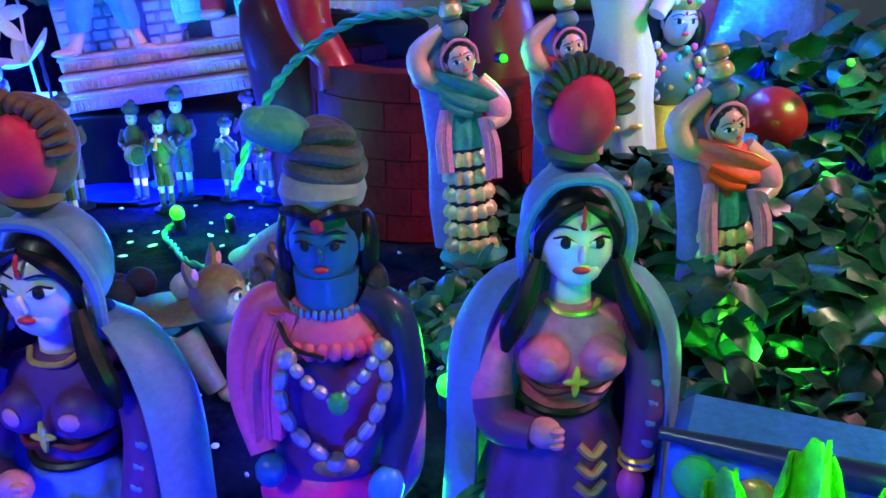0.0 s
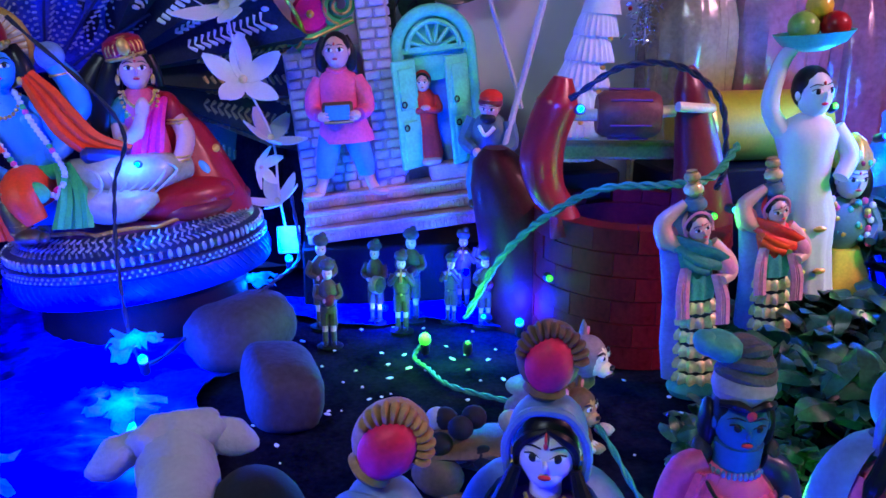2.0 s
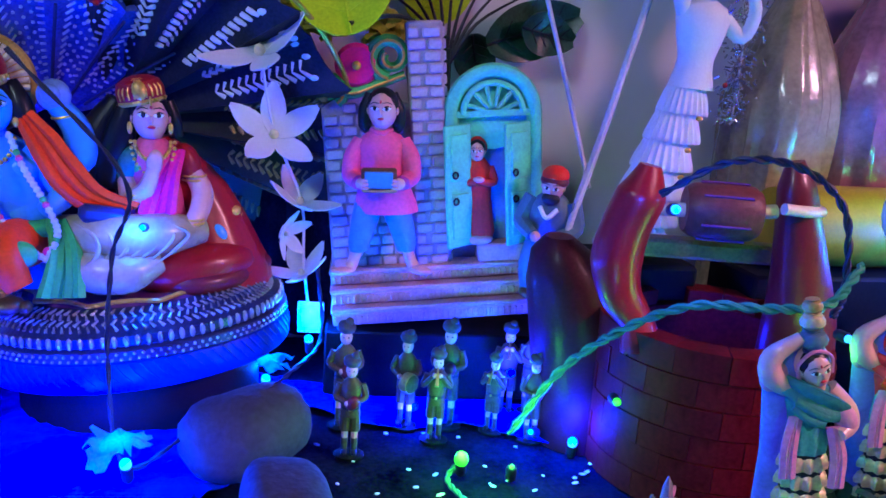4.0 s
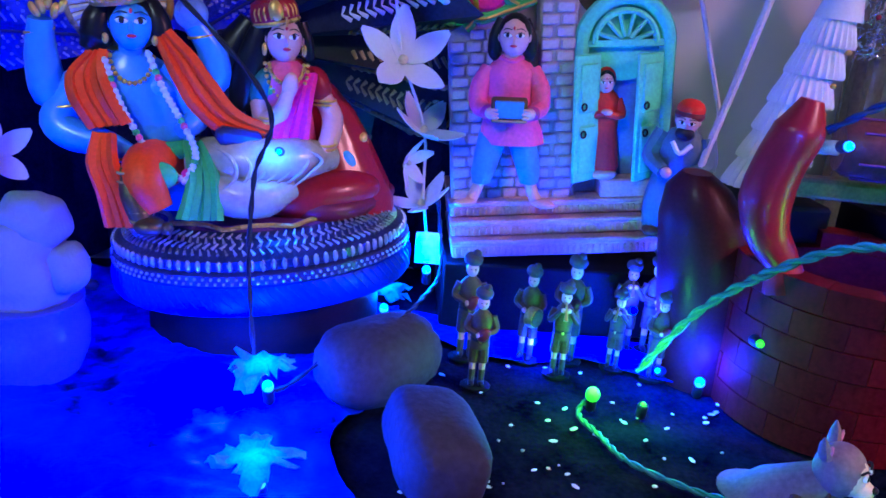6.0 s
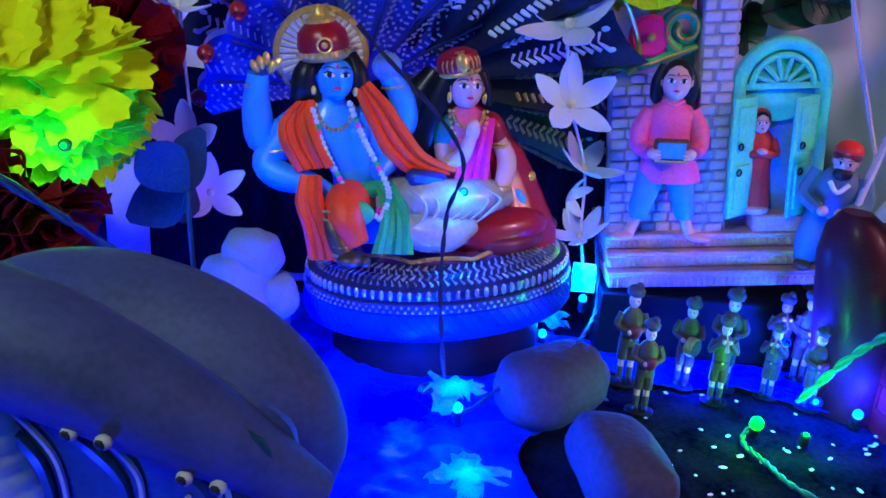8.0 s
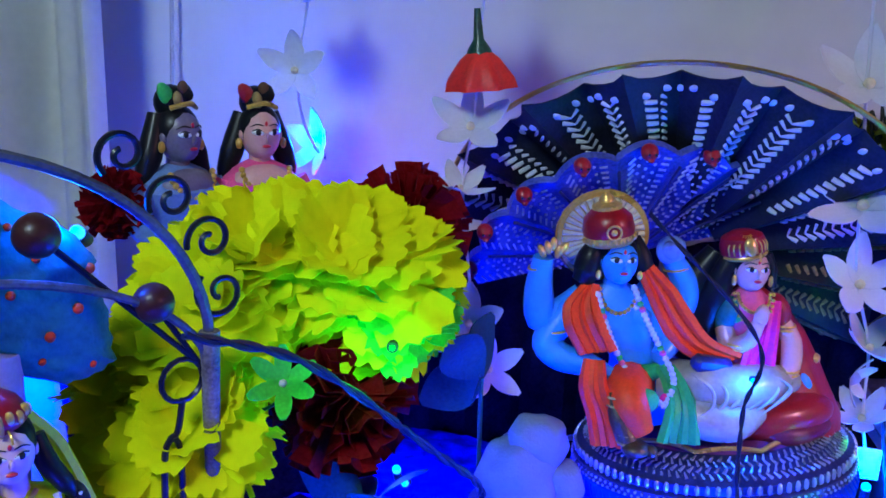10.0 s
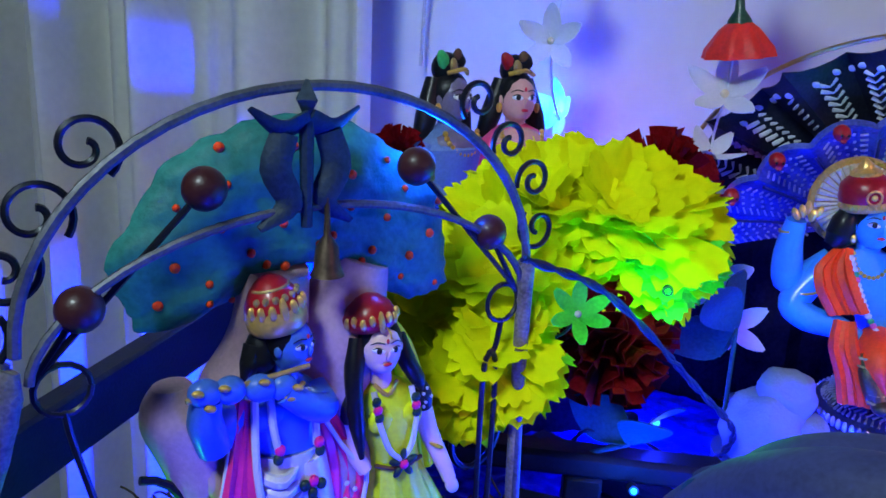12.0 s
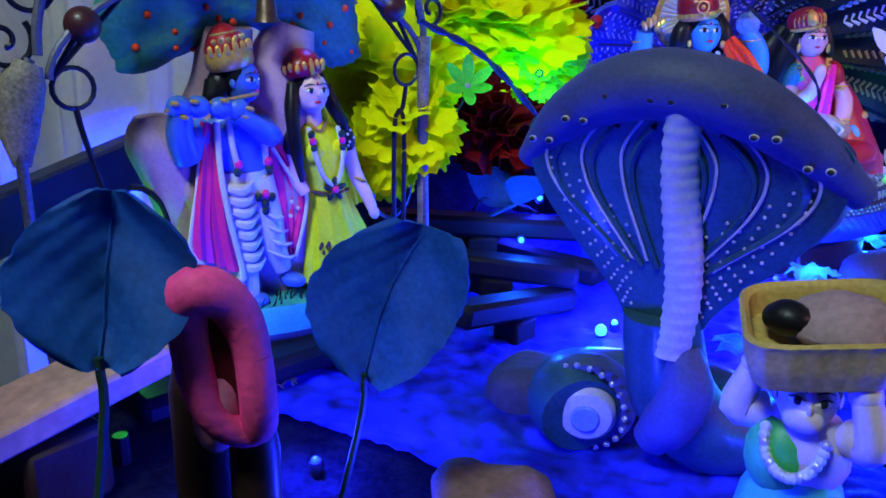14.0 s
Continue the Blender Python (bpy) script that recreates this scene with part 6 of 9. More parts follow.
def wishing_well():
    cx, cy, R, H = -0.014, 0.662, 0.092, 0.128
    w = thing("toy_well", None, None, pose(cx, cy, 0), "glossy red toy brick well with roller and bucket posts", "well")
    wall = part("wall", Shape().lathe([(R - 0.0012, 0), (R - 0.0012, H - 0.014), (R - 0.024, H - 0.014), (R - 0.024, 0.02)], 0, n=64), "brick_red", w)
    rows, cnt = 6, 15
    hgt = H / rows
    for j in range(rows):
        s = Shape()
        step = 2 * math.pi / cnt
        vs = []
        for r in (R - 0.022, R + 0.0008):
            for z in (0.0004, hgt - 0.0004):
                for k in range(4):
                    a = (k / 3 - 0.5) * (step - 0.007)
                    vs.append((r * math.cos(a), r * math.sin(a), z))
        fs = []
        for k in range(3):
            fs += [[8 + k, 8 + k + 1, 12 + k + 1, 12 + k], [4 + k, 12 + k, 12 + k + 1, 4 + k + 1], [k + 1, k, 4 + k, 4 + k + 1], [k, k + 1, 8 + k + 1, 8 + k]]
        fs += [[0, 8, 12, 4], [3, 7, 15, 11]]
        s.add(vs, fs, 0)
        me = s.mesh("brick", "brick_red")
        rnd = random.Random(j)
        for i in range(cnt):
            a = 360 / cnt * (i + 0.5 * (j % 2))
            if j == rows - 1 and i in (12, 13, 14, 0, 1, 4):
                continue
            ob = new("brick", me)
            ob.parent = wall
            ob.matrix_basis = pose(0, 0, j * hgt, 0, 0, a) @ pose(rnd.uniform(-0.0008, 0.0008), 0, 0)
    left = [(-0.064, -0.046, 0.112), (-0.070, -0.044, 0.132), (-0.084, -0.043, 0.152), (-0.090, -0.042, 0.178), (-0.086, -0.042, 0.204), (-0.078, -0.042, 0.228), (-0.074, -0.042, 0.250)]
    part("post", Shape().tube(left, [0.018, 0.0135, 0.0175, 0.0215, 0.0205, 0.0205, 0.0090], 0, 28, 0.85, k=8), "red", w, "glossy red curved post")
    right = [(0.066, 0.0, 0.09), (0.064, 0.0, 0.13), (0.058, 0.0, 0.17), (0.050, 0.0, 0.21), (0.044, 0.0, 0.238), (0.040, 0.0, 0.256)]
    part("post", Shape().tube(right, [0.036, 0.033, 0.026, 0.020, 0.0165, 0.008], 0, 24, 0.80, k=6), "maroon", w, "dark red tapering post")
    # Shadow on this shoulder is put into its darker red.
    part("shoulder", Shape().loft([(-0.100, 0.024, 0.0, 0.036, 0.040), (-0.102, 0.024, 0.05, 0.038, 0.040), (-0.108, 0.024, 0.10, 0.040, 0.038), (-0.118, 0.022, 0.14, 0.036, 0.034), (-0.126, 0.020, 0.165, 0.026, 0.026), (-0.130, 0.019, 0.178, 0.012, 0.014)], 0, 32), "well_maroon", w, "swelling dark red shoulder")
    part("shoulder", Shape().ball((0.074, 0.030, 0.090), (0.024, 0.046, 0.058), 0, (0, -8, 0), 24, 16, 0.05, 40.0), "maroon", w, "swelling dark red shoulder")
    roller = part("roller", Shape().lathe([(0.017, -0.028), (0.021, -0.022), (0.022, 0.0), (0.021, 0.022), (0.017, 0.028)], 0, c=(-0.012, -0.012, 0.215), n=20, rot=(0, 90, 0)), "roller_brown", w, "dark red-brown wooden roller")
    for a in (40, 90, 140, 200, 250, 290, 330):
        c, q = math.cos(radians(a)), math.sin(radians(a))
        part("groove", Shape().tube([(-0.030, -0.012 + 0.0222 * c, 0.215 + 0.0222 * q), (0.006, -0.012 + 0.0222 * c, 0.215 + 0.0222 * q)], 0.0011, 0, 5), "purple", roller)
    part("axle", Shape().tube([(-0.072, -0.016, 0.214), (-0.012, -0.012, 0.215), (0.066, 0.004, 0.219)], 0.0055, 0, 10), "cream", w)
    part("crank", Shape().tube([(0.066, 0.000, 0.219), (0.046, -0.022, 0.222), (0.028, -0.030, 0.224)], 0.0045, 0, 10), "cream", w)
    part("ledge", Shape().block((-0.006, 0.026, 0.176), (0.15, 0.02, 0.016), 0, (0, 0, 3), 0.2), "tan", w)


wishing_well()


def crouching_animal(m, coat, muzzle, label, spots=False, scale=1.0, lift=0.0, mane="", length=1.0):
    s = Doll()
    K = s.k
    s.at = Matrix.Scale(scale, 4)
    f = length
    s.loft([(0, 0.098 * f, 0.028, 0.004, 0.004), (0, 0.090 * f, 0.030, 0.018, 0.018), (0, 0.070 * f, 0.033, 0.0245, 0.0265), (0, 0.045 * f, 0.036, 0.0240, 0.0265), (0, 0.020 * f, 0.042 + 0.3 * lift, 0.0225, 0.0265), (0, 0.002, 0.044 + 0.7 * lift, 0.0165, 0.0200), (0, -0.008, 0.050 + lift, 0.0120, 0.0130)], K(coat), 22)
    s.ball((0, -0.012, 0.054 + lift), (0.0165, 0.0150, 0.0165), K(coat), nu=18, nv=12)
    s.ball((0, -0.0185, 0.053 + lift), (0.0125, 0.0095, 0.0130), K(muzzle), nu=16, nv=10)
    s.ball((0, -0.0260, 0.0465 + lift), (0.0082, 0.0070, 0.0060), K(muzzle), nu=14, nv=9)
    s.ball((0, -0.0325, 0.0490 + lift), (0.0032, 0.0020, 0.0022), K("ink"), nu=8, nv=5)
    s.tube([(-0.006, -0.0300, 0.0430 + lift), (0, -0.0335, 0.0445 + lift), (0.006, -0.0300, 0.0430 + lift)], 0.0008, K("ink"), 5)
    for sx in (-1, 1):
        s.tube([(sx * 0.0095, -0.004, 0.064 + lift), (sx * 0.0125, -0.003, 0.071 + lift), (sx * 0.0140, -0.002, 0.077 + lift)], [0.0056, 0.0042, 0.0008], K(coat), 9, 0.7)
        s.ball((sx * 0.0118, -0.0068, 0.0690 + lift), (0.0026, 0.0014, 0.0044), K("pink_soft"), (0, sx * 20, 0), 8, 6)
        s.ball((sx * 0.0058, -0.0270, 0.0575 + lift), (0.0030, 0.0014, 0.0022), K("eye_white"), (0, 0, sx * 15), 8, 5)
        s.ball((sx * 0.0055, -0.0280, 0.0575 + lift), (0.0015, 0.0010, 0.0018), K("ink"), nu=8, nv=5)
        s.tube([(sx * 0.0028, -0.0275, 0.0600 + lift), (sx * 0.006, -0.0268, 0.0620 + lift), (sx * 0.0095, -0.0245, 0.0605 + lift)], 0.0008, K("ink"), 5)
        s.tube([(sx * 0.014, 0.004, 0.034), (sx * 0.0155, -0.008, 0.016), (sx * 0.015, -0.014, 0.005)], [0.0095, 0.0070, 0.0060], K(coat), 10)
        for q in (-1, 0, 1):
            s.ball((sx * 0.015 + q * 0.0036, -0.024, 0.004), (0.0026, 0.0075, 0.0038), K(muzzle), nu=8, nv=6)
        s.ball((sx * 0.0195, 0.070 * f, 0.018), (0.0100, 0.0190, 0.0165), K(coat))
        s.ball((sx * 0.0225, 0.052 * f, 0.0045), (0.0058, 0.0125, 0.0042), K(coat), nu=10, nv=7)
    s.tube([(0, 0.090 * f, 0.024), (0.014, 0.102 * f, 0.014), (0.030, 0.096 * f, 0.008), (0.036, 0.08 * f, 0.010)], [0.005, 0.004, 0.0035, 0.005], K(coat), 8)
    if mane:
        for j in range(26):
            a = 2.4 * j
            rr = 0.0150 + 0.003 * math.sin(j * 1.7)
            s.ball((rr * math.cos(a), 0.000 + 0.010 * (j % 3), 0.052 + lift + rr * math.sin(a) * 0.9 - 0.003 * (j % 3)), (0.0050, 0.0085, 0.0060), K(mane), (30 * math.sin(a), 0, 20 * math.cos(a)), 8, 6)
    if spots:
        for i in range(12):
            a = 0.5 + 2.1 * math.sin(i * 2.4)
            s.ball((0.0160 * math.sin(a), 0.012 + 0.0062 * i, 0.036 + 0.0185 * math.cos(a)), (0.0084, 0.0090, 0.0084), K("fur_black" if i % 3 else "cobra_belly"), nu=12, nv=8)
    return s.done("crouching_animal_figurine", m, label, "animal figurine")


crouching_animal(pose(-0.088, 0.456, 0.0, 0, 0, 60), "lion_rose", "cream", "small crouching clay lioness with pale face and pink ears", scale=0.95, lift=0.016, length=0.40)
crouching_animal(pose(-0.0925, 0.434, 0, 0, 0, 50), "brown", "tan", "brown crouching clay lion cub on black cloth", scale=0.80, lift=-0.006, mane="brown", length=0.35)
crouching_animal(pose(-0.125, 0.372, 0.0, 0, 0, 75), "lion_tan", "tan", "tan spotted clay calf lying on black cloth", True, 0.95, length=0.8)


def cow(m):
    s = Doll()
    K = s.k
    W, B = K("fur_white"), K("fur_black")
    s.ball((0, 0.02, 0.030), (0.034, 0.050, 0.030), W, lump=0.06)
    s.ball((0.029, 0.022, 0.043), (0.023, 0.034, 0.027), B, nu=24, nv=16, lump=0.06)
    s.tube([(0, -0.010, 0.040), (0, 0.030, 0.046), (0, 0.062, 0.056)], [0.022, 0.020, 0.017], W, 16)
    s.ball((-0.026, 0.030, 0.034), (0.014, 0.020, 0.020), B)
    s.ball((0, -0.034, 0.036), (0.022, 0.026, 0.024), W, lump=0.06)
    s.ball((0.0, 0.066, 0.054), (0.019, 0.022, 0.022), W, nu=22, nv=14, lump=0.14, freq=90.0)
    s.ball((0.0, 0.074, 0.068), (0.024, 0.013, 0.011), W, nu=22, nv=14, lump=0.30, freq=90.0)
    for sx in (-1, 1):
        s.ball((sx * 0.025, 0.076, 0.062), (0.015, 0.010, 0.0085), W, (0, sx * 28, 0), 18, 12, 0.22, 110.0)
        for y in (-0.03, 0.045):
            s.tube([(sx * 0.022, y, 0.022), (sx * 0.024, y - 0.004, 0.006)], [0.012, 0.011], W, 9)
    s.ball((0, 0.088, 0.048), (0.012, 0.012, 0.011), K("pink_soft"))
    return s.done("cow_figurine", m, "white fluffy toy cow with black patches", "animal figurine")


cow(pose(-0.286, 0.216, 0.003, 0, 0, 24) @ Matrix.Scale(1.18, 4))


def cotton_jar(m):
    """A clear jar with a rim, heaped with cotton wool."""
    g = thing("cotton_jar", None, None, m, "clear plastic jar heaped with white cotton wool", "jar")
    part("jar", Shape().lathe([(0.028, 0.0), (0.036, 0.004), (0.043, 0.022), (0.044, 0.040), (0.040, 0.054), (0.0415, 0.058), (0.0415, 0.061), (0.037, 0.061)], 0, n=40), "jar_clear", g, "glossy clear plastic jar")
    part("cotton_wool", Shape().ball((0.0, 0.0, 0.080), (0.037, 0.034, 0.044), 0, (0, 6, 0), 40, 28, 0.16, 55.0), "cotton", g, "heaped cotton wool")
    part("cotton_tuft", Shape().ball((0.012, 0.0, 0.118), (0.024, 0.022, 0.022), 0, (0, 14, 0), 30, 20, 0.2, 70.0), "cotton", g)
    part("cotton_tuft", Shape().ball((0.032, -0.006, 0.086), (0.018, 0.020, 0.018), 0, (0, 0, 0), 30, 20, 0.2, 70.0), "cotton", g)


cotton_jar(pose(-0.624, 0.520, 0.004, 0, 0, 20))


# ------------------------------------------------------------------ garlands and flowers
def petal_mesh(length, width, curl, key, notch=0.0):
    s = Shape()

    def fn(u, v):
        w = width * math.sin(math.pi * min(0.97, 0.06 + (0.91 if key == "petal_white" else 0.86) * v)) ** 0.8
        x = (u - 0.5) * 2 * w
        y = length * v * (1 - notch * (1 - abs(u - 0.5) * 2) * (v > 0.95))
        return (x, y, curl * v * v - 0.25 * width * (1 - (2 * u - 1) ** 2) * 0.6)

    s.sheet(fn, 4, 6, 0, 0.0006)
    return s.mesh("petal", key)


PETALS = {}


def flower(parent, m, count, length, width, curl, key, tilt, centre="cream", label=""):
    tag = (length, width, curl, key)
    if tag not in PETALS:
        PETALS[tag] = petal_mesh(*tag)
    f = part("flower", Shape().ball((0, 0, 0.001), (length * 0.10, length * 0.10, length * 0.12), 0, (0, 0, 0), 8, 6), centre, parent, label, m)
    for i in range(count):
        ob = new("petal", PETALS[tag])
        ob.parent = f
        ob.matrix_basis = pose(0, 0, 0, 0, 0, 360 / count * i + 7 * math.sin(i * 5)) @ pose(0, 0, 0, tilt + 6 * math.sin(i * 3.3), 0, 0)
    return f


def garland(pts, blooms, label, size=0.034):
    g = thing("flower_garland", None, None, Matrix(), label, "garland", "white flower garlands")
    part("stem", Shape().tube(pts, 0.0014, 0, 6), "petal_white", g)
    for (x, y, z), rx, rz, k in blooms:
        flower(g, pose(x, y, z, rx, 0, rz), 5, size * k * 1.06, size * k * 0.27, 0.011 * k, "petal_white", 10)
    return g


garland([(-0.425, 0.70, 0.62), (-0.412, 0.69, 0.42), (-0.402, 0.694, 0.312), (-0.394, 0.708, 0.243), (-0.374, 0.730, 0.178), (-0.370, 0.728, 0.120), (-0.362, 0.722, 0.075)],
        [((-0.410, 0.686, 0.405), 50, 10, 1.3), ((-0.400, 0.688, 0.308), 44, -15, 1.40), ((-0.392, 0.702, 0.239), 56, 24, 1.20), ((-0.374, 0.724, 0.178), 30, 60, 1.0), ((-0.370, 0.722, 0.112), 24, -40, 0.95), ((-0.384, 0.715, 0.150), 96, 70, 0.7)],
        "hanging garland of white cloth flowers beside the idol")
garland([(-0.87, 0.64, 0.75), (-0.878, 0.615, 0.50), (-0.886, 0.60, 0.40), (-0.892, 0.62, 0.345), (-0.905, 0.68, 0.30)],
        [((-0.878, 0.605, 0.462), 35, 0, 1.1), ((-0.886, 0.595, 0.395), 80, 20, 1.0), ((-0.905, 0.665, 0.318), 75, -20, 1.1)],
        "hanging garland of white cloth flowers against the wall")
g3 = garland([(-0.705, 0.63, 0.75), (-0.708, 0.612, 0.50), (-0.711, 0.607, 0.43), (-0.715, 0.612, 0.36), (-0.722, 0.612, 0.30), (-0.70, 0.585, 0.22), (-0.685, 0.57, 0.15)],
             [((-0.709, 0.612, 0.470), 20, 0, 1.35), ((-0.715, 0.606, 0.355), 50, 15, 1.1), ((-0.722, 0.605, 0.300), 20, 50, 0.9), ((-0.690, 0.560, 0.195), 70, 10, 1.0), ((-0.672, 0.565, 0.155), 60, 40, 0.9)],
             "hanging garland of white flowers with one red bloom")
bell = part("red_bloom", Shape().lathe([(0.030, -0.020, 0.10), (0.0285, -0.012, 0.07), (0.017, 0.004, 0.04), (0.007, 0.012)], 0, n=40, ridges=8), "bright_red", g3, "red bell-shaped bloom", pose(-0.709, 0.605, 0.408, 6, -4, 0))
part("calyx", Shape().lathe([(0.0115, 0.004, 0.1), (0.010, 0.012), (0.0045, 0.020), (0.0025, 0.045)], 0, n=20, ridges=5), "leaf_green", bell)


def ruffled_flowers():
    """Yellow paper blooms massed in an arch."""
    g = thing("yellow_flower_bunch", None, None, Matrix(), "arched bunch of ruffled yellow artificial flowers", "flowers")
    rnd = random.Random(11)
    path = smooth([(-0.772, 0.318, 0.182), (-0.800, 0.350, 0.222), (-0.808, 0.398, 0.256), (-0.776, 0.434, 0.262), (-0.730, 0.450, 0.258), (-0.706, 0.452, 0.232)], 3)
    path += [Vector((-0.832, 0.330, 0.188)), Vector((-0.800, 0.312, 0.160))]
    face = Vector((0.45, -0.85, 0.30)).normalized()
    for i, c in enumerate(path):
        s = Shape()
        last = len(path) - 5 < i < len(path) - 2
        rad = 0.034 if last else (0.036 if i < 3 or i > 13 else (0.044 if i < 7 else 0.048))
        s.ball(c, rad * 0.70, 0, (0, 0, 0), 24, 16, 0.10, 90.0)
        for j in range(84):
            d = Vector((rnd.gauss(0, 1), rnd.gauss(0, 1), rnd.gauss(0, 1))).normalized()
            if d.dot(face) < -0.75:
                continue
            out = d - face * d.dot(face) * 0.75 + Vector((0, 0, -0.45))
            tang = (out - d * out.dot(d)).normalized()
            near = max(0.0, d.dot(face))
            lie = (tang * 0.62 + d * (0.55 + 0.25 * near) + Vector((rnd.uniform(-0.3, 0.3), rnd.uniform(-0.3, 0.3), rnd.uniform(-0.4, 0.2)))).normalized()
            side = lie.cross(d).normalized()
            up = side.cross(lie)
            base = c + d * rad * 0.56
            ln, w = rad * rnd.uniform(0.58, 0.92), rad * rnd.uniform(0.30, 0.50)
            cu, ph = rnd.uniform(-0.10, 0.30), rnd.uniform(0, 6)

            def fn(u, v):
                x = (u - 0.5) * 2 * w * (0.55 + 0.45 * math.sin(min(1, v * 1.25) * math.pi / 2))
                tooth = (0.20 * abs(math.sin(u * 9.5 + ph)) - 0.20 * (2 * u - 1) ** 2) * (v > 0.9)
                lift = cu * ln * v * v * 0.6 + 0.07 * w * math.sin(u * 9 + ph) * v
                return base + side * x + lie * ln * (v + tooth) + up * lift

            s.sheet(fn, 9, 4, 0, 0.0004)
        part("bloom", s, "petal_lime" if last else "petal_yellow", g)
    flower(g, pose(-0.727, 0.342, 0.214, 62, 0, 30), 6, 0.026, 0.0052, 0.006, "petal_lime", 24, label="small lime green bloom")
    part("stem", Shape().tube([(-0.727, 0.344, 0.213), (-0.745, 0.36, 0.19), (-0.775, 0.37, 0.17)], 0.0012, 0, 6), "leaf_green", g)
    return g


ruffled_flowers()


def red_bunch(m, rad, label, seed):
    g = thing("red_flower", None, None, m, label, "flower", "dark red flowers")
    rnd = random.Random(seed)
    s = Shape()
    for j in range(150):
        d = Vector((rnd.gauss(0, 1), rnd.gauss(0, 1), rnd.gauss(0, 1))).normalized()
        s.at = d.to_track_quat("Y", "Z").to_matrix().to_4x4() @ pose(0, 0, 0, rnd.uniform(-14, 14), rnd.uniform(0, 360), 0)
        ln, w = rad * rnd.uniform(0.8, 1.05), rad * rnd.uniform(0.2, 0.32)
        s.sheet(lambda u, v: ((u - 0.5) * 2 * w * (0.3 + 0.7 * v), ln * (0.3 + 0.7 * v), 0.25 * w * math.sin(u * 7 + j) * v), 4, 3, 0, 0.0005)
    part("petals", s, "petal_red", g)
    part("calyx", Shape().ball((0, 0, 0), rad * 0.35, 0), "petal_red", g)


red_bunch(pose(-0.735, 0.425, 0.170), 0.055, "large dark red artificial flower below yellow blooms", 3)
red_bunch(pose(-0.752, 0.560, 0.270), 0.055, "dark red artificial flower behind the yellow bunch", 5)
red_bunch(pose(-0.960, 0.445, 0.285), 0.030, "small red artificial flower by the busts", 8)


# ------------------------------------------------------------------ the two busts at the wall
def bust(m, skin, robe, cap, label):
    s = Doll()
    K = s.k
    s.lathe([(0.040, 0), (0.042, 0.01), (0.036, 0.03, 0.04), (0.030, 0.09, 0.04), (0.026, 0.125), (0.036, 0.155), (0.040, 0.175), (0.026, 0.190), (0.010, 0.197)], K(robe), n=36, ridges=10, sy=0.72)
    s.ball((0, -0.010, 0.178), (0.030, 0.018, 0.016), K(skin))
    s.lathe([(0.0105, 0.186), (0.0095, 0.205)], K(skin), n=16)
    for sx in (-1, 1):
        s.tube([(sx * 0.034, 0, 0.178), (sx * 0.046, -0.006, 0.150), (sx * 0.030, -0.026, 0.130)], [0.012, 0.011, 0.008], K(robe), 10)
        s.tube([(sx * 0.013, 0.008, 0.238), (sx * 0.019, 0.007, 0.218), (sx * 0.024, 0.006, 0.203), (sx * 0.030, 0.006, 0.186), (sx * 0.034, 0.004, 0.176)], [0.008, 0.010, 0.0105, 0.008, 0.002], K("hair"), 12)
        s.ball((sx * 0.0205, -0.006, 0.212), (0.003, 0.003, 0.005), K("gold"), nu=8, nv=6)
    for j in range(15):
        a = math.pi * j / 14
        s.ball((0.022 * math.cos(a), -0.018 - 0.008 * math.sin(a), 0.190 - 0.020 * math.sin(a)), 0.0028, K("gold"), nu=7, nv=5)
    s.head((0, -0.004, 0.220), 0.0190, skin, "hair")
    s.ball((-0.002, 0.004, 0.248), (0.0150, 0.0130, 0.0150), K("hair"))
    s.ball((-0.011, -0.002, 0.254), (0.0068, 0.0045, 0.0120), K(cap), (0, -34, 0))
    s.ball((-0.004, -0.008, 0.250), (0.0045, 0.0030, 0.0080), K("dull_gold"), (0, -10, 0))
    s.ball((0.006, -0.004, 0.256), (0.0070, 0.0060, 0.0075), K("hair"), lump=0.3, freq=150)
    s.ball((0.002, -0.007, 0.261), (0.0050, 0.0030, 0.0055), K("brown"))
    s.tube([(-0.014, -0.010, 0.244), (0, -0.0175, 0.248), (0.013, -0.010, 0.244)], 0.0022, K("gold"), 6)
    return s.done("bust_figurine", m, label, "figurine", "pair of crowned dolls")


thing("cloth_block", Shape().block((0, 0, 0.058), (0.26, 0.13, 0.116), 0, (0, 0, 0), 0.06), "dark_cloth", pose(-0.925, 0.535, 0, 0, 0, 48), "block draped with dark cloth under two dolls", "stand")
bust(pose(-0.940, 0.498, 0.118, 0, 0, 80), "dark_skin", "scarf_blue", "green_paint", "dark-faced painted doll with green plume in hair")
bust(pose(-0.905, 0.566, 0.118, 0, 0, 54), "skin", "pink", "red", "fair painted doll with flowers in black hair")



# ------------------------------------------------------------------ the garden swing and its couple
SW0, SW1 = Vector((-0.862, 0.008, 0)), Vector((-0.752, 0.300, 0))


def swing_place(u, v, z):
    """u along the swing from its left post (0) to its right (1), v towards the viewer."""
    d = SW1 - SW0
    nrm = Vector((d.y, -d.x, 0)).normalized()
    return SW0 + d * u + nrm * v + Vector((0, 0, z))


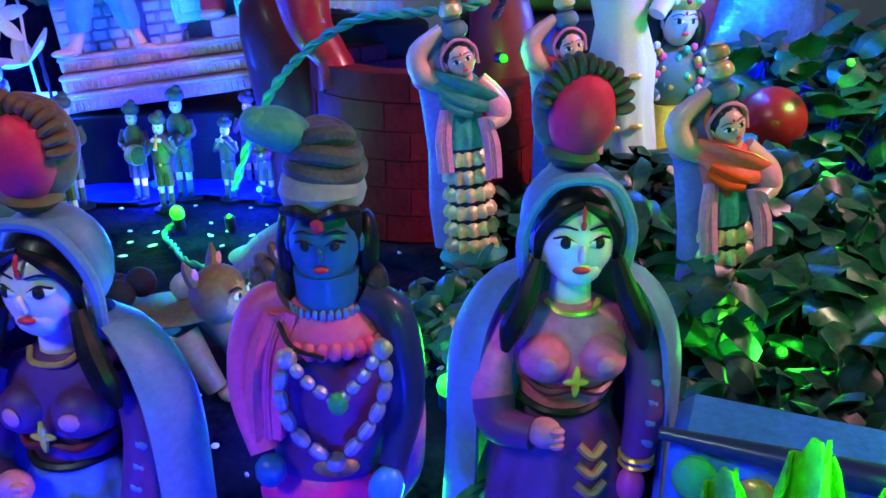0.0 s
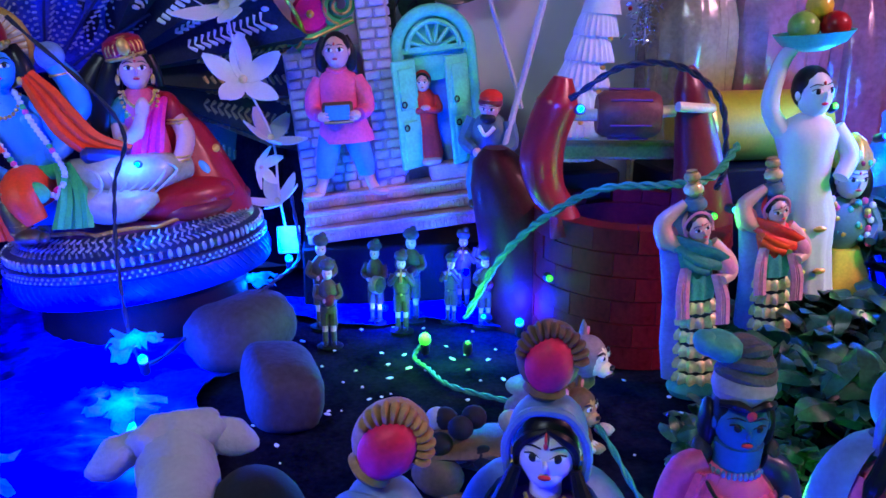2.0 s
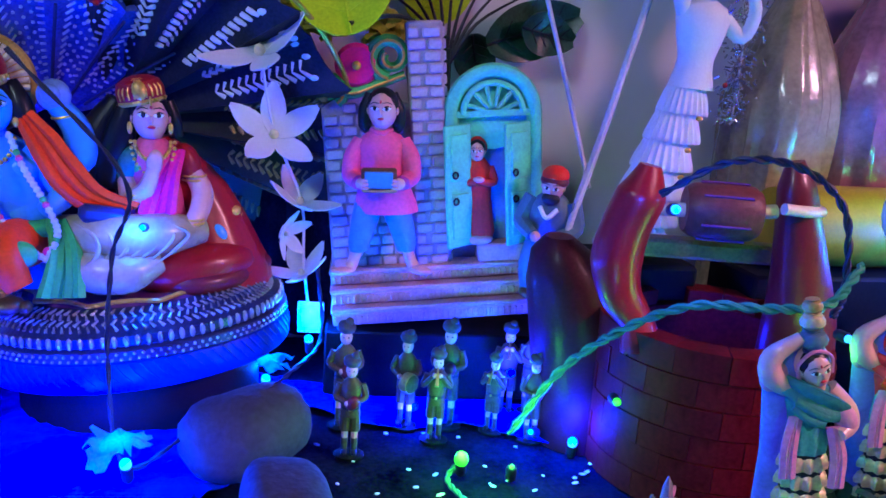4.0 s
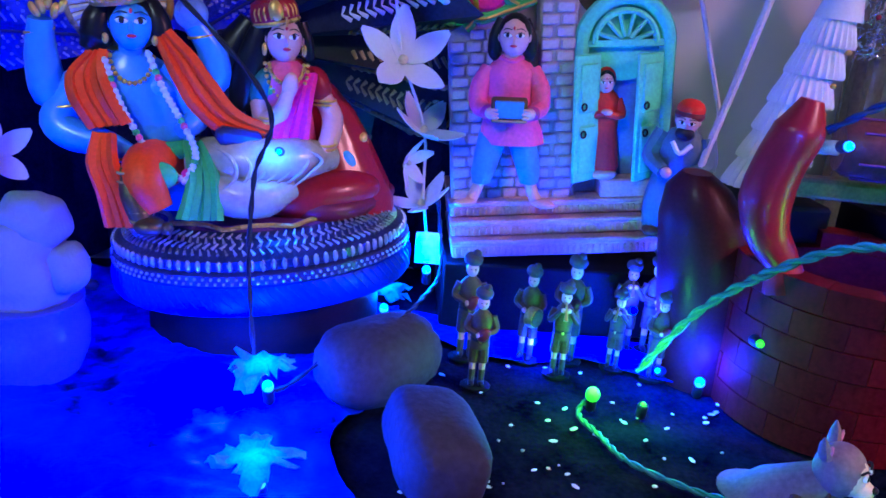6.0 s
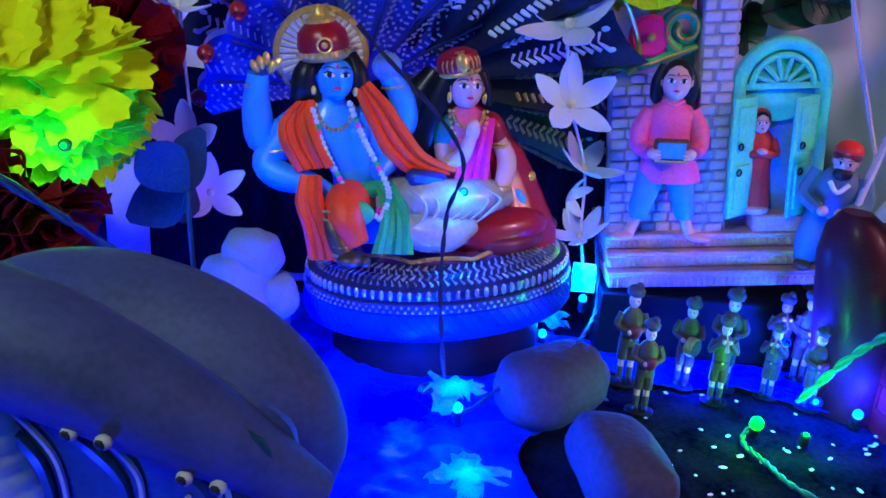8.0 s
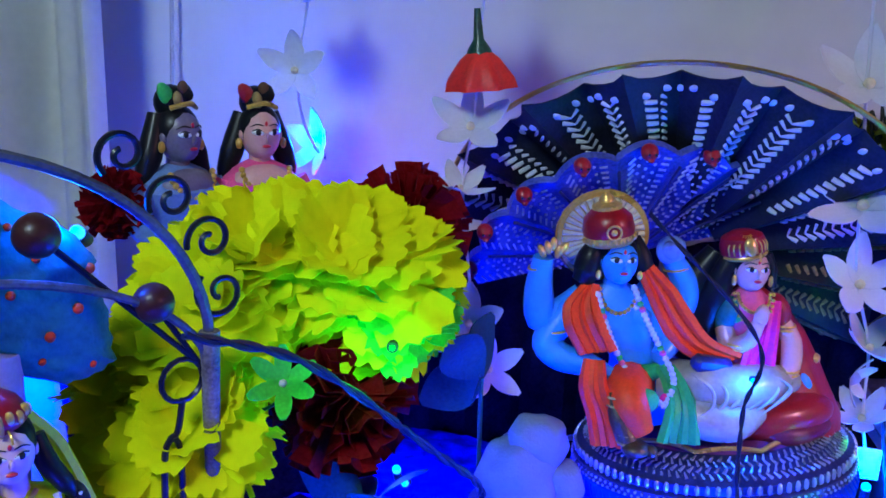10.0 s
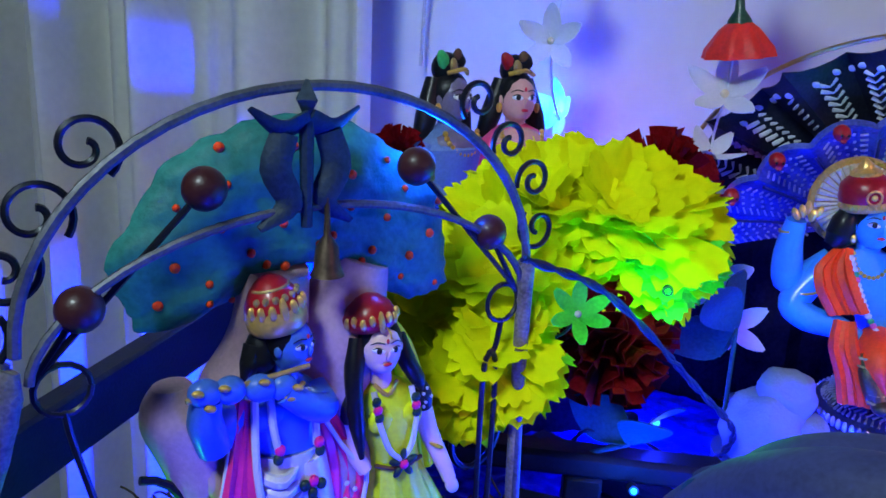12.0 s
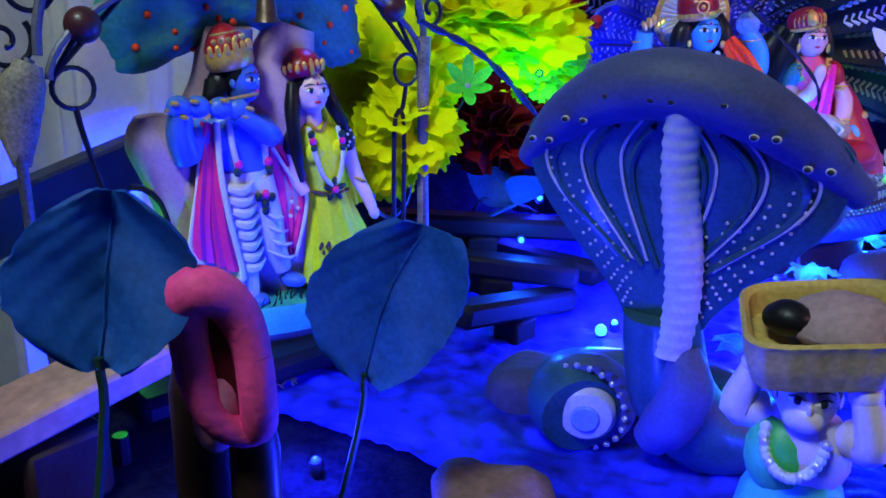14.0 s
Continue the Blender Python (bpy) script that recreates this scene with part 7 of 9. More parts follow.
def swing():
    g = thing("toy_swing", None, None, Matrix(), "black wrought iron toy swing with scrolls and beads", "swing")
    P = swing_place
    J, top = 0.250, 0.367

    def arch(j, t, mid, half, z_pow=1.0):
        return [P(mid - half * math.cos(a), 0.002, j + (t - j) * math.sin(a) ** z_pow) for a in np.linspace(0, math.pi, 29)]

    part("outer_arch", Shape().tube(arch(J, top, 0.535, 0.475), 0.0030, 0, 8, k=1), "steel", g)
    part("inner_arch", Shape().tube(arch(0.236, 0.305, 0.54, 0.465, 1.15), 0.0024, 0, 8, k=1), "steel", g)
    for foot in ([(0.046, 0.248), (0.014, 0.222), (0.006, 0.15), (0.020, 0.0)], [(1.010, J + 0.004), (1.010, 0.20), (1.012, 0.15), (1.022, 0.0)]):
        near = foot[0][0] < 0.5
        post = part("post", Shape().tube([P(u, 0.002 * k, z) for k, (u, z) in enumerate(foot)], 0.0034, 0, 10), "steel", g)
        wound = [(0.044, 0.246), (0.030, 0.236), (0.016, 0.222), (0.010, 0.204), (0.008, 0.186)] if near else [(1.010, J + 0.006), (1.010, J - 0.03), (1.011, J - 0.09), (1.014, J - 0.15), (1.018, J - 0.20)]
        part("tape", Shape().tube([P(u, 0.002, z) for u, z in wound], [0.0075, 0.0125, 0.0135, 0.0105, 0.0050] if near else [0.0060, 0.0052, 0.0046, 0.0046, 0.0044], 0, 14, 0.6 if near else 1.0), "tape", post, "wound beige tape")
    for u, z in ((0.15, 0.267), (0.339, 0.318), (0.73, 0.322), (0.91, 0.278)):
        b = Vector(P(u, 0.0, z))
        root = P(0.085 if u < 0.5 else 0.99, 0, J - 0.012)
        rod = part("bead_rod", Shape().tube([root, b], 0.0017, 0, 6), "iron", g)
        part("bead", Shape().ball(b, 0.0110, 0, nu=18, nv=12), "bead_brown", rod, "dark brown wooden bead")

    def scroll(u, z, r, sg, start):
        pts = []
        for t in np.linspace(0, 1, 34):
            rr = r * (1 - 0.80 * t)
            a = start + sg * 8.2 * t
            pts.append(P(u, 0, z) + (SW1 - SW0).normalized() * rr * math.cos(a) + Vector((0, 0, rr * math.sin(a))))
        return pts

    for u, z, r, sg, st in ((0.170, 0.340, 0.0165, 1, -0.9), (0.100, 0.312, 0.0170, 1, -0.7), (0.055, 0.288, 0.0160, -1, 0.4), (0.005, 0.258, 0.0170, -1, 0.7),
                            (0.868, 0.358, 0.0135, -1, 3.9), (0.950, 0.333, 0.0140, -1, 3.6), (1.020, 0.308, 0.0145, -1, 3.4), (1.040, 0.277, 0.0165, 1, 2.4)):
        part("scroll", Shape().tube(scroll(u, z, r, sg, st), 0.0018, 0, 6, k=1), "iron", g)
    # emblem at the crown
    s = Shape()
    c = P(0.505, 0.004, 0.330)
    ax = (SW1 - SW0).normalized()
    s.lathe([(0.001, -0.010), (0.0075, 0.0), (0.001, 0.010)], 0, c=c + Vector((0, 0, 0.030)), n=4)
    for sg in (-1, 1):
        s.tube([c + Vector((0, 0, 0.020)), c + ax * sg * 0.014 + Vector((0, 0, 0.016)), c + ax * sg * 0.030 + Vector((0, 0, 0.026))], [0.008, 0.007, 0.002], 0, 8, 0.4)
        s.tube([c + ax * sg * 0.012 + Vector((0, 0, 0.014)), c + ax * sg * 0.017 + Vector((0, 0, -0.004)), c + ax * sg * 0.010 + Vector((0, 0, -0.022)), c + ax * sg * 0.026 + Vector((0, 0, -0.034))], [0.007, 0.008, 0.007, 0.002], 0, 8, 0.4)
    s.tube([c + Vector((0, 0, 0.02)), c + Vector((0, 0, -0.035))], [0.004, 0.003], 0, 8)
    part("emblem", s, "emblem_dark", g, "dull dark iron emblem")
    # bell that hangs from the inner arch
    part("bell", Shape().lathe([(0.0095, -0.012), (0.0075, -0.008), (0.006, 0.004), (0.002, 0.010), (0.0012, 0.030)], 0, c=P(0.54, 0.006, 0.280), n=16), "bronze", g, "small dark bronze bell")
    # hooks, hangers and the seat
    for u in (0.119, 0.957):
        ring = [P(u, 0, 0.230) + ax * 0.0125 * math.cos(a) + Vector((0, 0, 0.0125 * math.sin(a))) for a in np.linspace(0, 6.283, 16)]
        hook = part("hook", Shape().tube(ring, 0.0016, 0, 6, k=1), "iron", g)
        if u < 0.5:
            part("hanger", Shape().tube([P(u, 0, 0.219), P(u + 0.01, 0, 0.200), P(u + 0.06, 0, 0.13), P(u + 0.11, 0.0, 0.045)], 0.0019, 0, 6), "iron", hook)
        else:
            part("hanger", Shape().tube([P(u, 0, 0.219), P(u - 0.012, 0, 0.200), P(u - 0.028, 0, 0.196), P(u - 0.040, 0, 0.180), P(u - 0.040, 0, 0.10), P(u - 0.035, 0, 0.045)], 0.0019, 0, 6), "iron", hook)
            part("link", Shape().tube([P(u - 0.028, 0, 0.198), P(u - 0.008, 0, 0.185), P(u - 0.008, 0, 0.10), P(u - 0.015, 0, 0.045)], 0.0019, 0, 6), "iron", hook)
    mid_ = P(0.56, -0.004, 0.026)
    ang = math.degrees(math.atan2(ax.y, ax.x))
    part("seat", Shape().block(mid_, (0.27, 0.11, 0.020), 0, (0, 0, ang), 0.3), "black_lacquer", g, "black lacquered seat")
    for u in (0.04, 0.96):
        rail = [P(0.24 if u < 0.5 else u, -0.025, 0.125) + Vector((0, 0, 0.034 * math.cos(a) * (1 - a / 12))) + ax * (0.028 * math.sin(a) * (1 - a / 12)) for a in np.linspace(0, 7.5, 26)]
        part("side_scroll", Shape().tube(rail, 0.0024, 0, 6, k=1), "iron", g)
    for u, v in ((0.08, 0.05), (0.92, 0.05), (0.08, -0.03), (0.92, -0.03)):
        part("foot", Shape().tube([P(u, v, 0.02), P(u, v, 0.0)], 0.005, 0, 8), "iron", g)


swing()


def couple_under_tree(m):
    """Faces -y; stands on its oval base."""
    s = Doll()
    K = s.k
    s.lathe([(0.93, 0.0), (0.99, 0.003), (1.0, 0.018), (0.96, 0.024), (0.6, 0.025)], K("aqua"), n=48, sx=0.088, sy=0.041, c=(0.017, 0, 0))
    s.lathe([(1.0, -0.002), (1.02, 0.002), (1.0, 0.004)], K("navy"), n=48, sx=0.088, sy=0.041, c=(0.017, 0, 0))
    rnd = random.Random(2)
    for i in range(90):
        a, f = rnd.uniform(3.3, 6.1), rnd.uniform(0.45, 0.9)
        q = (0.010 + 0.082 * f * math.cos(a), 0.040 * f * math.sin(a), 0.024)
        s.tube([q, (q[0] + rnd.uniform(-0.002, 0.002), q[1] - 0.002, 0.031)], [0.0008, 0.0002], K("leaf_dark"), 4)
    # trunk and crown of the tree behind
    s.tube([(-0.030, 0.016, 0.02), (-0.046, 0.016, 0.06), (-0.044, 0.016, 0.11), (-0.050, 0.018, 0.135), (-0.030, 0.016, 0.17), (-0.026, 0.010, 0.215)], [0.026, 0.024, 0.026, 0.022, 0.022, 0.018], K("trunk_pink"), 14)
    s.tube([(0.010, 0.018, 0.02), (0.006, 0.018, 0.10), (0.012, 0.016, 0.17), (0.024, 0.010, 0.215)], [0.030, 0.034, 0.030, 0.016], K("trunk_pink"), 14)
    s.tube([(-0.082, 0.010, 0.158), (-0.080, 0.010, 0.142), (-0.066, 0.010, 0.110), (-0.058, 0.010, 0.070), (-0.060, 0.008, 0.020)], [0.010, 0.0195, 0.0215, 0.0200, 0.0230], K("trunk_pink"), 18, k=6)
    s.tube([(-0.070, -0.004, 0.122), (-0.064, -0.008, 0.105), (-0.058, -0.009, 0.085)], [0.004, 0.007, 0.004], K("trunk_pink"), 10)

    def crown(u, v, sg):
        a = 2 * math.pi * u
        edge = 1 + 0.085 * noise.noise(Vector((2.6 * math.cos(a), 2.6 * math.sin(a), 1.0))) + 0.050 * noise.noise(Vector((7 * math.cos(a), 7 * math.sin(a), 4.0)))
        x, h = (0.095 * edge * v * math.copysign(abs(math.cos(a)) ** 0.72, math.cos(a)), v * math.copysign(abs(math.sin(a)) ** 0.80, math.sin(a)) * edge)
        z = 0.232 + (0.060 if h > 0 else 0.016 + 0.026 * min(1, abs(x) / 0.07)) * h - 2.8 * x * x
        depth = 0.020 * math.sqrt(max(0, 1 - v ** 3)) + 0.004 * noise.noise(Vector((x * 45, z * 45, sg)))* (1 - v ** 6) + 0.0016 * noise.noise(Vector((x * 160, z * 160, sg))) * (1 - v ** 6)
        return (x - 0.009, 0.020 + sg * depth, z)

    s.sheet(lambda u, v: crown(u, 1 - v, -1), 110, 24, K("teal_paint"))
    s.sheet(lambda u, v: crown(u, v, 1), 110, 10, K("teal_paint"))
    for i in range(30):
        u, v = (i * 0.382) % 1.0, math.sqrt((i + 0.5) / 31)
        s.ball(crown(u, v * 0.96, -1), 0.0024 + 0.0005 * math.sin(i * 3.1), K("orange"), nu=8, nv=6)
    # the flute player
    blue = K("deep_blue_skin")
    s.loft([(-0.027, -0.006, 0.112, 0.0175, 0.0120), (-0.027, -0.006, 0.122, 0.0175, 0.0125), (-0.029, -0.007, 0.138, 0.0215, 0.0130), (-0.031, -0.006, 0.149, 0.0235, 0.0110), (-0.030, -0.006, 0.156, 0.0170, 0.0090), (-0.028, -0.008, 0.162, 0.0070, 0.0070), (-0.027, -0.010, 0.170, 0.0062, 0.0062)], blue, 28)
    for x in (-0.040, -0.020):
        s.ball((x, -0.0155, 0.143), (0.0105, 0.0045, 0.0085), blue)
    s.loft([(-0.035, -0.008, 0.036, 0.0085, 0.0085), (-0.037, -0.009, 0.060, 0.0105, 0.0110), (-0.036, -0.010, 0.085, 0.0135, 0.0130), (-0.030, -0.008, 0.105, 0.0190, 0.0140), (-0.0275, -0.007, 0.119, 0.0188, 0.0135)], K("dhoti_silver"), 26)
    s.tube([(-0.018, -0.008, 0.112), (-0.013, -0.012, 0.085), (-0.010, -0.014, 0.064), (-0.003, -0.014, 0.044)], [0.0130, 0.0115, 0.0098, 0.0068], K("dhoti_silver"), 16)
    for j in range(8):
        z, x0 = 0.116 - 0.0080 * j, -0.0485 + 0.0009 * j
        s.tube([(x0, -0.010, z), (x0 + 0.006, -0.0205, z - 0.0060), (x0 + 0.014, -0.0235, z - 0.0078), (x0 + 0.023, -0.0205, z - 0.0030)], [0.0012, 0.0036, 0.0042, 0.0012], K("dhoti_silver"), 8)
    for j in range(4):
        s.tube([(-0.020 + 0.001 * j, -0.0200, 0.092 - 0.010 * j), (-0.012 + 0.002 * j, -0.0255, 0.086 - 0.010 * j), (-0.003 + 0.003 * j, -0.0190, 0.084 - 0.010 * j)], [0.0008, 0.0018, 0.0008], K("dhoti_silver"), 6)
    s.ribbon([(-0.030, -0.0190, 0.062), (-0.034, -0.0215, 0.046), (-0.0365, -0.0225, 0.027)], [0.008, 0.014, 0.019], K("dhoti_silver"), (1, 0, 0.15), 5, 0.0016)
    s.ball((0.002, -0.0200, 0.0365), (0.0075, 0.0110, 0.0055), blue, (0, 0, 20))
    s.ball((-0.026, -0.0200, 0.0275), (0.0075, 0.0110, 0.0050), blue)
    # arms raised to the flute
    s.tube([(-0.050, -0.006, 0.150), (-0.0625, -0.010, 0.140), (-0.0670, -0.014, 0.132)], [0.0092, 0.0105, 0.0088], blue, 14)
    s.tube([(-0.0675, -0.014, 0.132), (-0.0735, -0.021, 0.150), (-0.0730, -0.025, 0.164)], [0.0092, 0.0088, 0.0072], blue, 14)
    s.tube([(-0.012, -0.006, 0.150), (-0.010, -0.017, 0.143), (-0.022, -0.026, 0.150), (-0.036, -0.028, 0.161)], [0.0085, 0.0085, 0.0072, 0.0062], blue, 14)
    for x, z, rx in ((-0.0745, 0.1675, 0.0085), (-0.0625, 0.1668, 0.0080), (-0.0475, 0.1650, 0.0085), (-0.0360, 0.1635, 0.0075)):
        s.ball((x, -0.0270, z), (rx, 0.0065, 0.0072), blue, (0, 10, 0))
    for x, z in ((-0.0790, 0.1700), (-0.0735, 0.1615), (-0.0665, 0.1705), (-0.0470, 0.1700), (-0.0340, 0.1590), (-0.0300, 0.1640)):
        s.ball((x, -0.0325, z), (0.0032, 0.0022, 0.0018), K("gold"), (0, 15, 0), 8, 6)
    s.tube([(-0.084, -0.0285, 0.1655), (-0.022, -0.0275, 0.1725)], 0.0015, K("dull_gold"), 8)
    # pink shawl with a white border
    s.ribbon([(-0.0505, -0.0140, 0.153), (-0.0545, -0.0175, 0.118), (-0.0565, -0.0200, 0.086), (-0.0545, -0.0215, 0.058)], [0.008, 0.015, 0.026, 0.034], K("shawl_pink"), (1, 0, -0.55), 4, 0.0022)
    s.tube([(-0.0480, -0.0190, 0.155), (-0.0485, -0.0225, 0.120), (-0.0455, -0.0250, 0.090), (-0.0400, -0.0260, 0.060), (-0.0380, -0.0255, 0.046)], 0.0021, K("white_paint"), 7)
    s.tube([(-0.0560, -0.0150, 0.148), (-0.0625, -0.0175, 0.118), (-0.0700, -0.0195, 0.086), (-0.0715, -0.0205, 0.070), (-0.0570, -0.0250, 0.0530), (-0.0380, -0.0255, 0.0450)], 0.0015, K("white_paint"), 7)
    s.ribbon([(-0.0060, -0.0130, 0.134), (0.0035, -0.0135, 0.112), (0.0065, -0.0140, 0.088), (0.0020, -0.0145, 0.054)], [0.006, 0.018, 0.022, 0.012], K("shawl_pink"), (1, 0, 0.15), 3, 0.0020)
    s.tube([(-0.0080, -0.0165, 0.134), (0.0010, -0.0185, 0.118), (0.0100, -0.0180, 0.106), (0.0165, -0.0170, 0.098), (0.0140, -0.0180, 0.080), (0.0050, -0.0185, 0.050)], 0.0014, K("white_paint"), 7)
    for x, z in ((0.004, 0.094), (0.009, 0.089), (0.003, 0.084)):
        s.ball((x, -0.0185, z), (0.0016, 0.0010, 0.0016), K("white_paint"), nu=6, nv=5)
    # garland, sash flowers
    s.tube([(-0.0400, -0.0200, 0.156), (-0.0395, -0.0225, 0.140), (-0.0360, -0.0215, 0.124)], 0.0021, K("white_paint"), 7)
    s.tube([(-0.0205, -0.0190, 0.156), (-0.0165, -0.0215, 0.140), (-0.0150, -0.0205, 0.124)], 0.0021, K("white_paint"), 7)
    for x, z, key in ((-0.036, 0.126, "hot_pink"), (-0.037, 0.121, "leaf_dark"), (-0.0145, 0.126, "hot_pink"), (-0.014, 0.121, "leaf_dark"), (-0.0175, 0.1035, "hot_pink"), (-0.0225, 0.1020, "leaf_dark"), (-0.0130, 0.1010, "leaf_dark"), (-0.0180, 0.0965, "leaf_dark"), (-0.0180, 0.0920, "leaf_dark")):
        s.ball((x, -0.0230, z), (0.0030, 0.0022, 0.0034), K(key), nu=8, nv=6)
    s.tube([(-0.036, -0.0150, 0.158), (-0.028, -0.0185, 0.1535), (-0.020, -0.0150, 0.158)], 0.0014, K("gold"), 6)
    # head turned to the lady, tall red crown with gilt
    s.head((-0.0265, -0.0145, 0.1800), 0.0120, "deep_blue_skin", "hair", turn=32, long=1.22)
    s.ball((-0.0400, -0.0070, 0.1760), (0.0090, 0.0095, 0.0140), K("hair"), (0, 12, 0))
    s.tube([(-0.0440, -0.0080, 0.180), (-0.0475, -0.0100, 0.170), (-0.0505, -0.0100, 0.162)], [0.006, 0.0055, 0.002], K("hair"), 9)
    keep = s.at.copy()
    s.at = keep @ pose(-0.0315, -0.0095, 0.1890, -3, -11, 0)
    s.lathe([(0.0135, -0.001), (0.0158, 0.002), (0.0160, 0.007), (0.0148, 0.012)], K("gold"), n=30, ridges=15)
    s.lathe([(0.0150, 0.010), (0.0148, 0.014), (0.0118, 0.0200), (0.0072, 0.0255), (0.0024, 0.0285)], K("red"), n=26)
    for q in range(7):
        a = radians(205 + 22 * q)
        s.ball((0.0150 * math.cos(a), 0.0150 * math.sin(a), 0.0125), (0.0022, 0.0016, 0.0040 if q != 3 else 0.0070), K("gold"), nu=8, nv=6)
        s.ball((0.0128 * math.cos(a + 0.2), 0.0128 * math.sin(a + 0.2), 0.0180), (0.0020, 0.0016, 0.0022), K("dull_gold"), nu=7, nv=5)
    s.tube([(0.0095 * math.cos(a), 0.0095 * math.sin(a), 0.0222) for a in np.linspace(3.3, 6.1, 8)], 0.0010, K("dull_gold"), 6)
    s.at = keep
    # the lady in lime
    lime = K("lime_paint")
    s.loft([(0.0500, -0.010, 0.0240, 0.0350, 0.0210), (0.0495, -0.010, 0.0300, 0.0365, 0.0215), (0.0475, -0.010, 0.0450, 0.0325, 0.0200), (0.0440, -0.009, 0.0640, 0.0260, 0.0175), (0.0400, -0.008, 0.0840, 0.0195, 0.0145), (0.0375, -0.008, 0.0980, 0.0158, 0.0125)], lime, 60, 13, 0.045)
    s.loft([(0.0500, -0.010, 0.0225, 0.0356, 0.0216), (0.0500, -0.010, 0.0262, 0.0374, 0.0226), (0.0498, -0.010, 0.0300, 0.0372, 0.0222)], K("dull_gold"), 60, 13, 0.045)
    rnd = random.Random(6)
    for q in range(9):
        a, z = radians(222 + 12 * q), 0.040 + 0.022 * rnd.random()
        f = (z - 0.024) / 0.074
        for e in range(3):
            x = 0.050 - 0.0125 * f + (0.0365 - 0.021 * f) * math.cos(a + 0.05 * e) * 1.02
            s.ball((x, -0.010 + (0.0225 - 0.009 * f) * math.sin(a + 0.05 * e) * 1.03, z + 0.004 * math.sin(e * 2.5)), (0.0015, 0.0012, 0.0019), K("leaf_dark" if q > 3 else "brown"), nu=6, nv=5)
    for x in (0.040, 0.054):
        s.ball((x, -0.0290, 0.0215), (0.0062, 0.0095, 0.0042), K("lady_skin"))
    s.loft([(0.0375, -0.008, 0.0960, 0.0160, 0.0125), (0.0360, -0.009, 0.1080, 0.0155, 0.0125), (0.0330, -0.010, 0.1240, 0.0185, 0.0135), (0.0310, -0.009, 0.1380, 0.0205, 0.0115), (0.0300, -0.009, 0.1450, 0.0150, 0.0090), (0.0285, -0.010, 0.1490, 0.0066, 0.0066)], lime, 28)
    s.loft([(0.0275, -0.011, 0.1440, 0.0068, 0.0066), (0.0265, -0.012, 0.1580, 0.0056, 0.0056)], K("lady_skin"), 16)
    for x in (0.0240, 0.0415):
        s.ball((x, -0.0185, 0.1275), (0.0085, 0.0050, 0.0085), lime)
    s.tube([(0.0220, -0.0165, 0.0990), (0.0360, -0.0215, 0.0965), (0.0530, -0.0150, 0.0970)], 0.0013, K("brown"), 6)
    for cx, cz, tilt in ((0.0080, 0.1370, 14), (0.0535, 0.1345, -14)):
        s.ball((cx, -0.0120, cz), (0.0062, 0.0070, 0.0118), K("ink"), (0, tilt, 0))
        for q in range(6):
            s.ball((cx + 0.0032 * math.cos(q * 2.2), -0.0190 + 0.0006 * (q % 2), cz - 0.007 + 0.0028 * q), 0.0011, K("white_paint"), nu=5, nv=4)
    s.tube([(0.0550, -0.0110, 0.1260), (0.0600, -0.0130, 0.1080), (0.0655, -0.0200, 0.0920), (0.0685, -0.0235, 0.0820)], [0.0060, 0.0056, 0.0048, 0.0040], K("lady_skin"), 12)
    s.ball((0.0695, -0.0245, 0.0785), (0.0042, 0.0036, 0.0055), K("lady_skin"), (0, -25, 0))
    s.tube([(0.0078, -0.0110, 0.1280), (0.0090, -0.0140, 0.1120), (0.0150, -0.0190, 0.0990)], [0.0056, 0.0052, 0.0042], K("lady_skin"), 12)
    for x, z in ((0.0615, 0.1035), (0.0675, 0.0860)):
        s.ball((x, -0.0180, z), (0.0055, 0.0050, 0.0013), K("gold"), (0, 25, 0), 10, 6)
    # garland of white threads with rosettes
    s.tube([(0.0190, -0.0190, 0.1460), (0.0205, -0.0235, 0.1300), (0.0270, -0.0235, 0.1120), (0.0350, -0.0225, 0.1030)], 0.0017, K("white_paint"), 6)
    s.tube([(0.0430, -0.0180, 0.1450), (0.0440, -0.0230, 0.1290), (0.0420, -0.0230, 0.1120), (0.0365, -0.0225, 0.1030)], 0.0017, K("white_paint"), 6)
    for x, z, key in ((0.0195, 0.1370, "hot_pink"), (0.0185, 0.1420, "leaf_dark"), (0.0205, 0.1320, "leaf_dark"), (0.0435, 0.1355, "hot_pink"), (0.0430, 0.1405, "leaf_dark"), (0.0440, 0.1310, "leaf_dark"), (0.0370, 0.1000, "hot_pink")):
        s.ball((x, -0.0238, z), (0.0029, 0.0020, 0.0029), K(key), nu=8, nv=6)
    for q in range(5):
        a = radians(90 + 72 * q)
        s.ball((0.0370 + 0.0056 * math.cos(a), -0.0228, 0.1000 + 0.0056 * math.sin(a)), (0.0042, 0.0018, 0.0022), K("leaf_dark"), (0, -90 - 72 * q, 0), 8, 6)
    s.tube([(0.0205, -0.0160, 0.1490), (0.0275, -0.0195, 0.1430), (0.0350, -0.0160, 0.1490)], 0.0013, K("gold"), 6)
    # hair, veil, head and low crown
    s.tube([(0.0120, -0.0110, 0.176), (0.0090, -0.0150, 0.162), (0.0075, -0.0180, 0.150), (0.0090, -0.0200, 0.128), (0.0120, -0.0200, 0.108)], [0.0050, 0.0058, 0.0050, 0.0046, 0.0016], K("hair"), 10)
    s.tube([(0.0370, -0.0110, 0.174), (0.0410, -0.0150, 0.160), (0.0475, -0.0170, 0.148), (0.0510, -0.0160, 0.140)], [0.0046, 0.0052, 0.0046, 0.0016], K("hair"), 10)
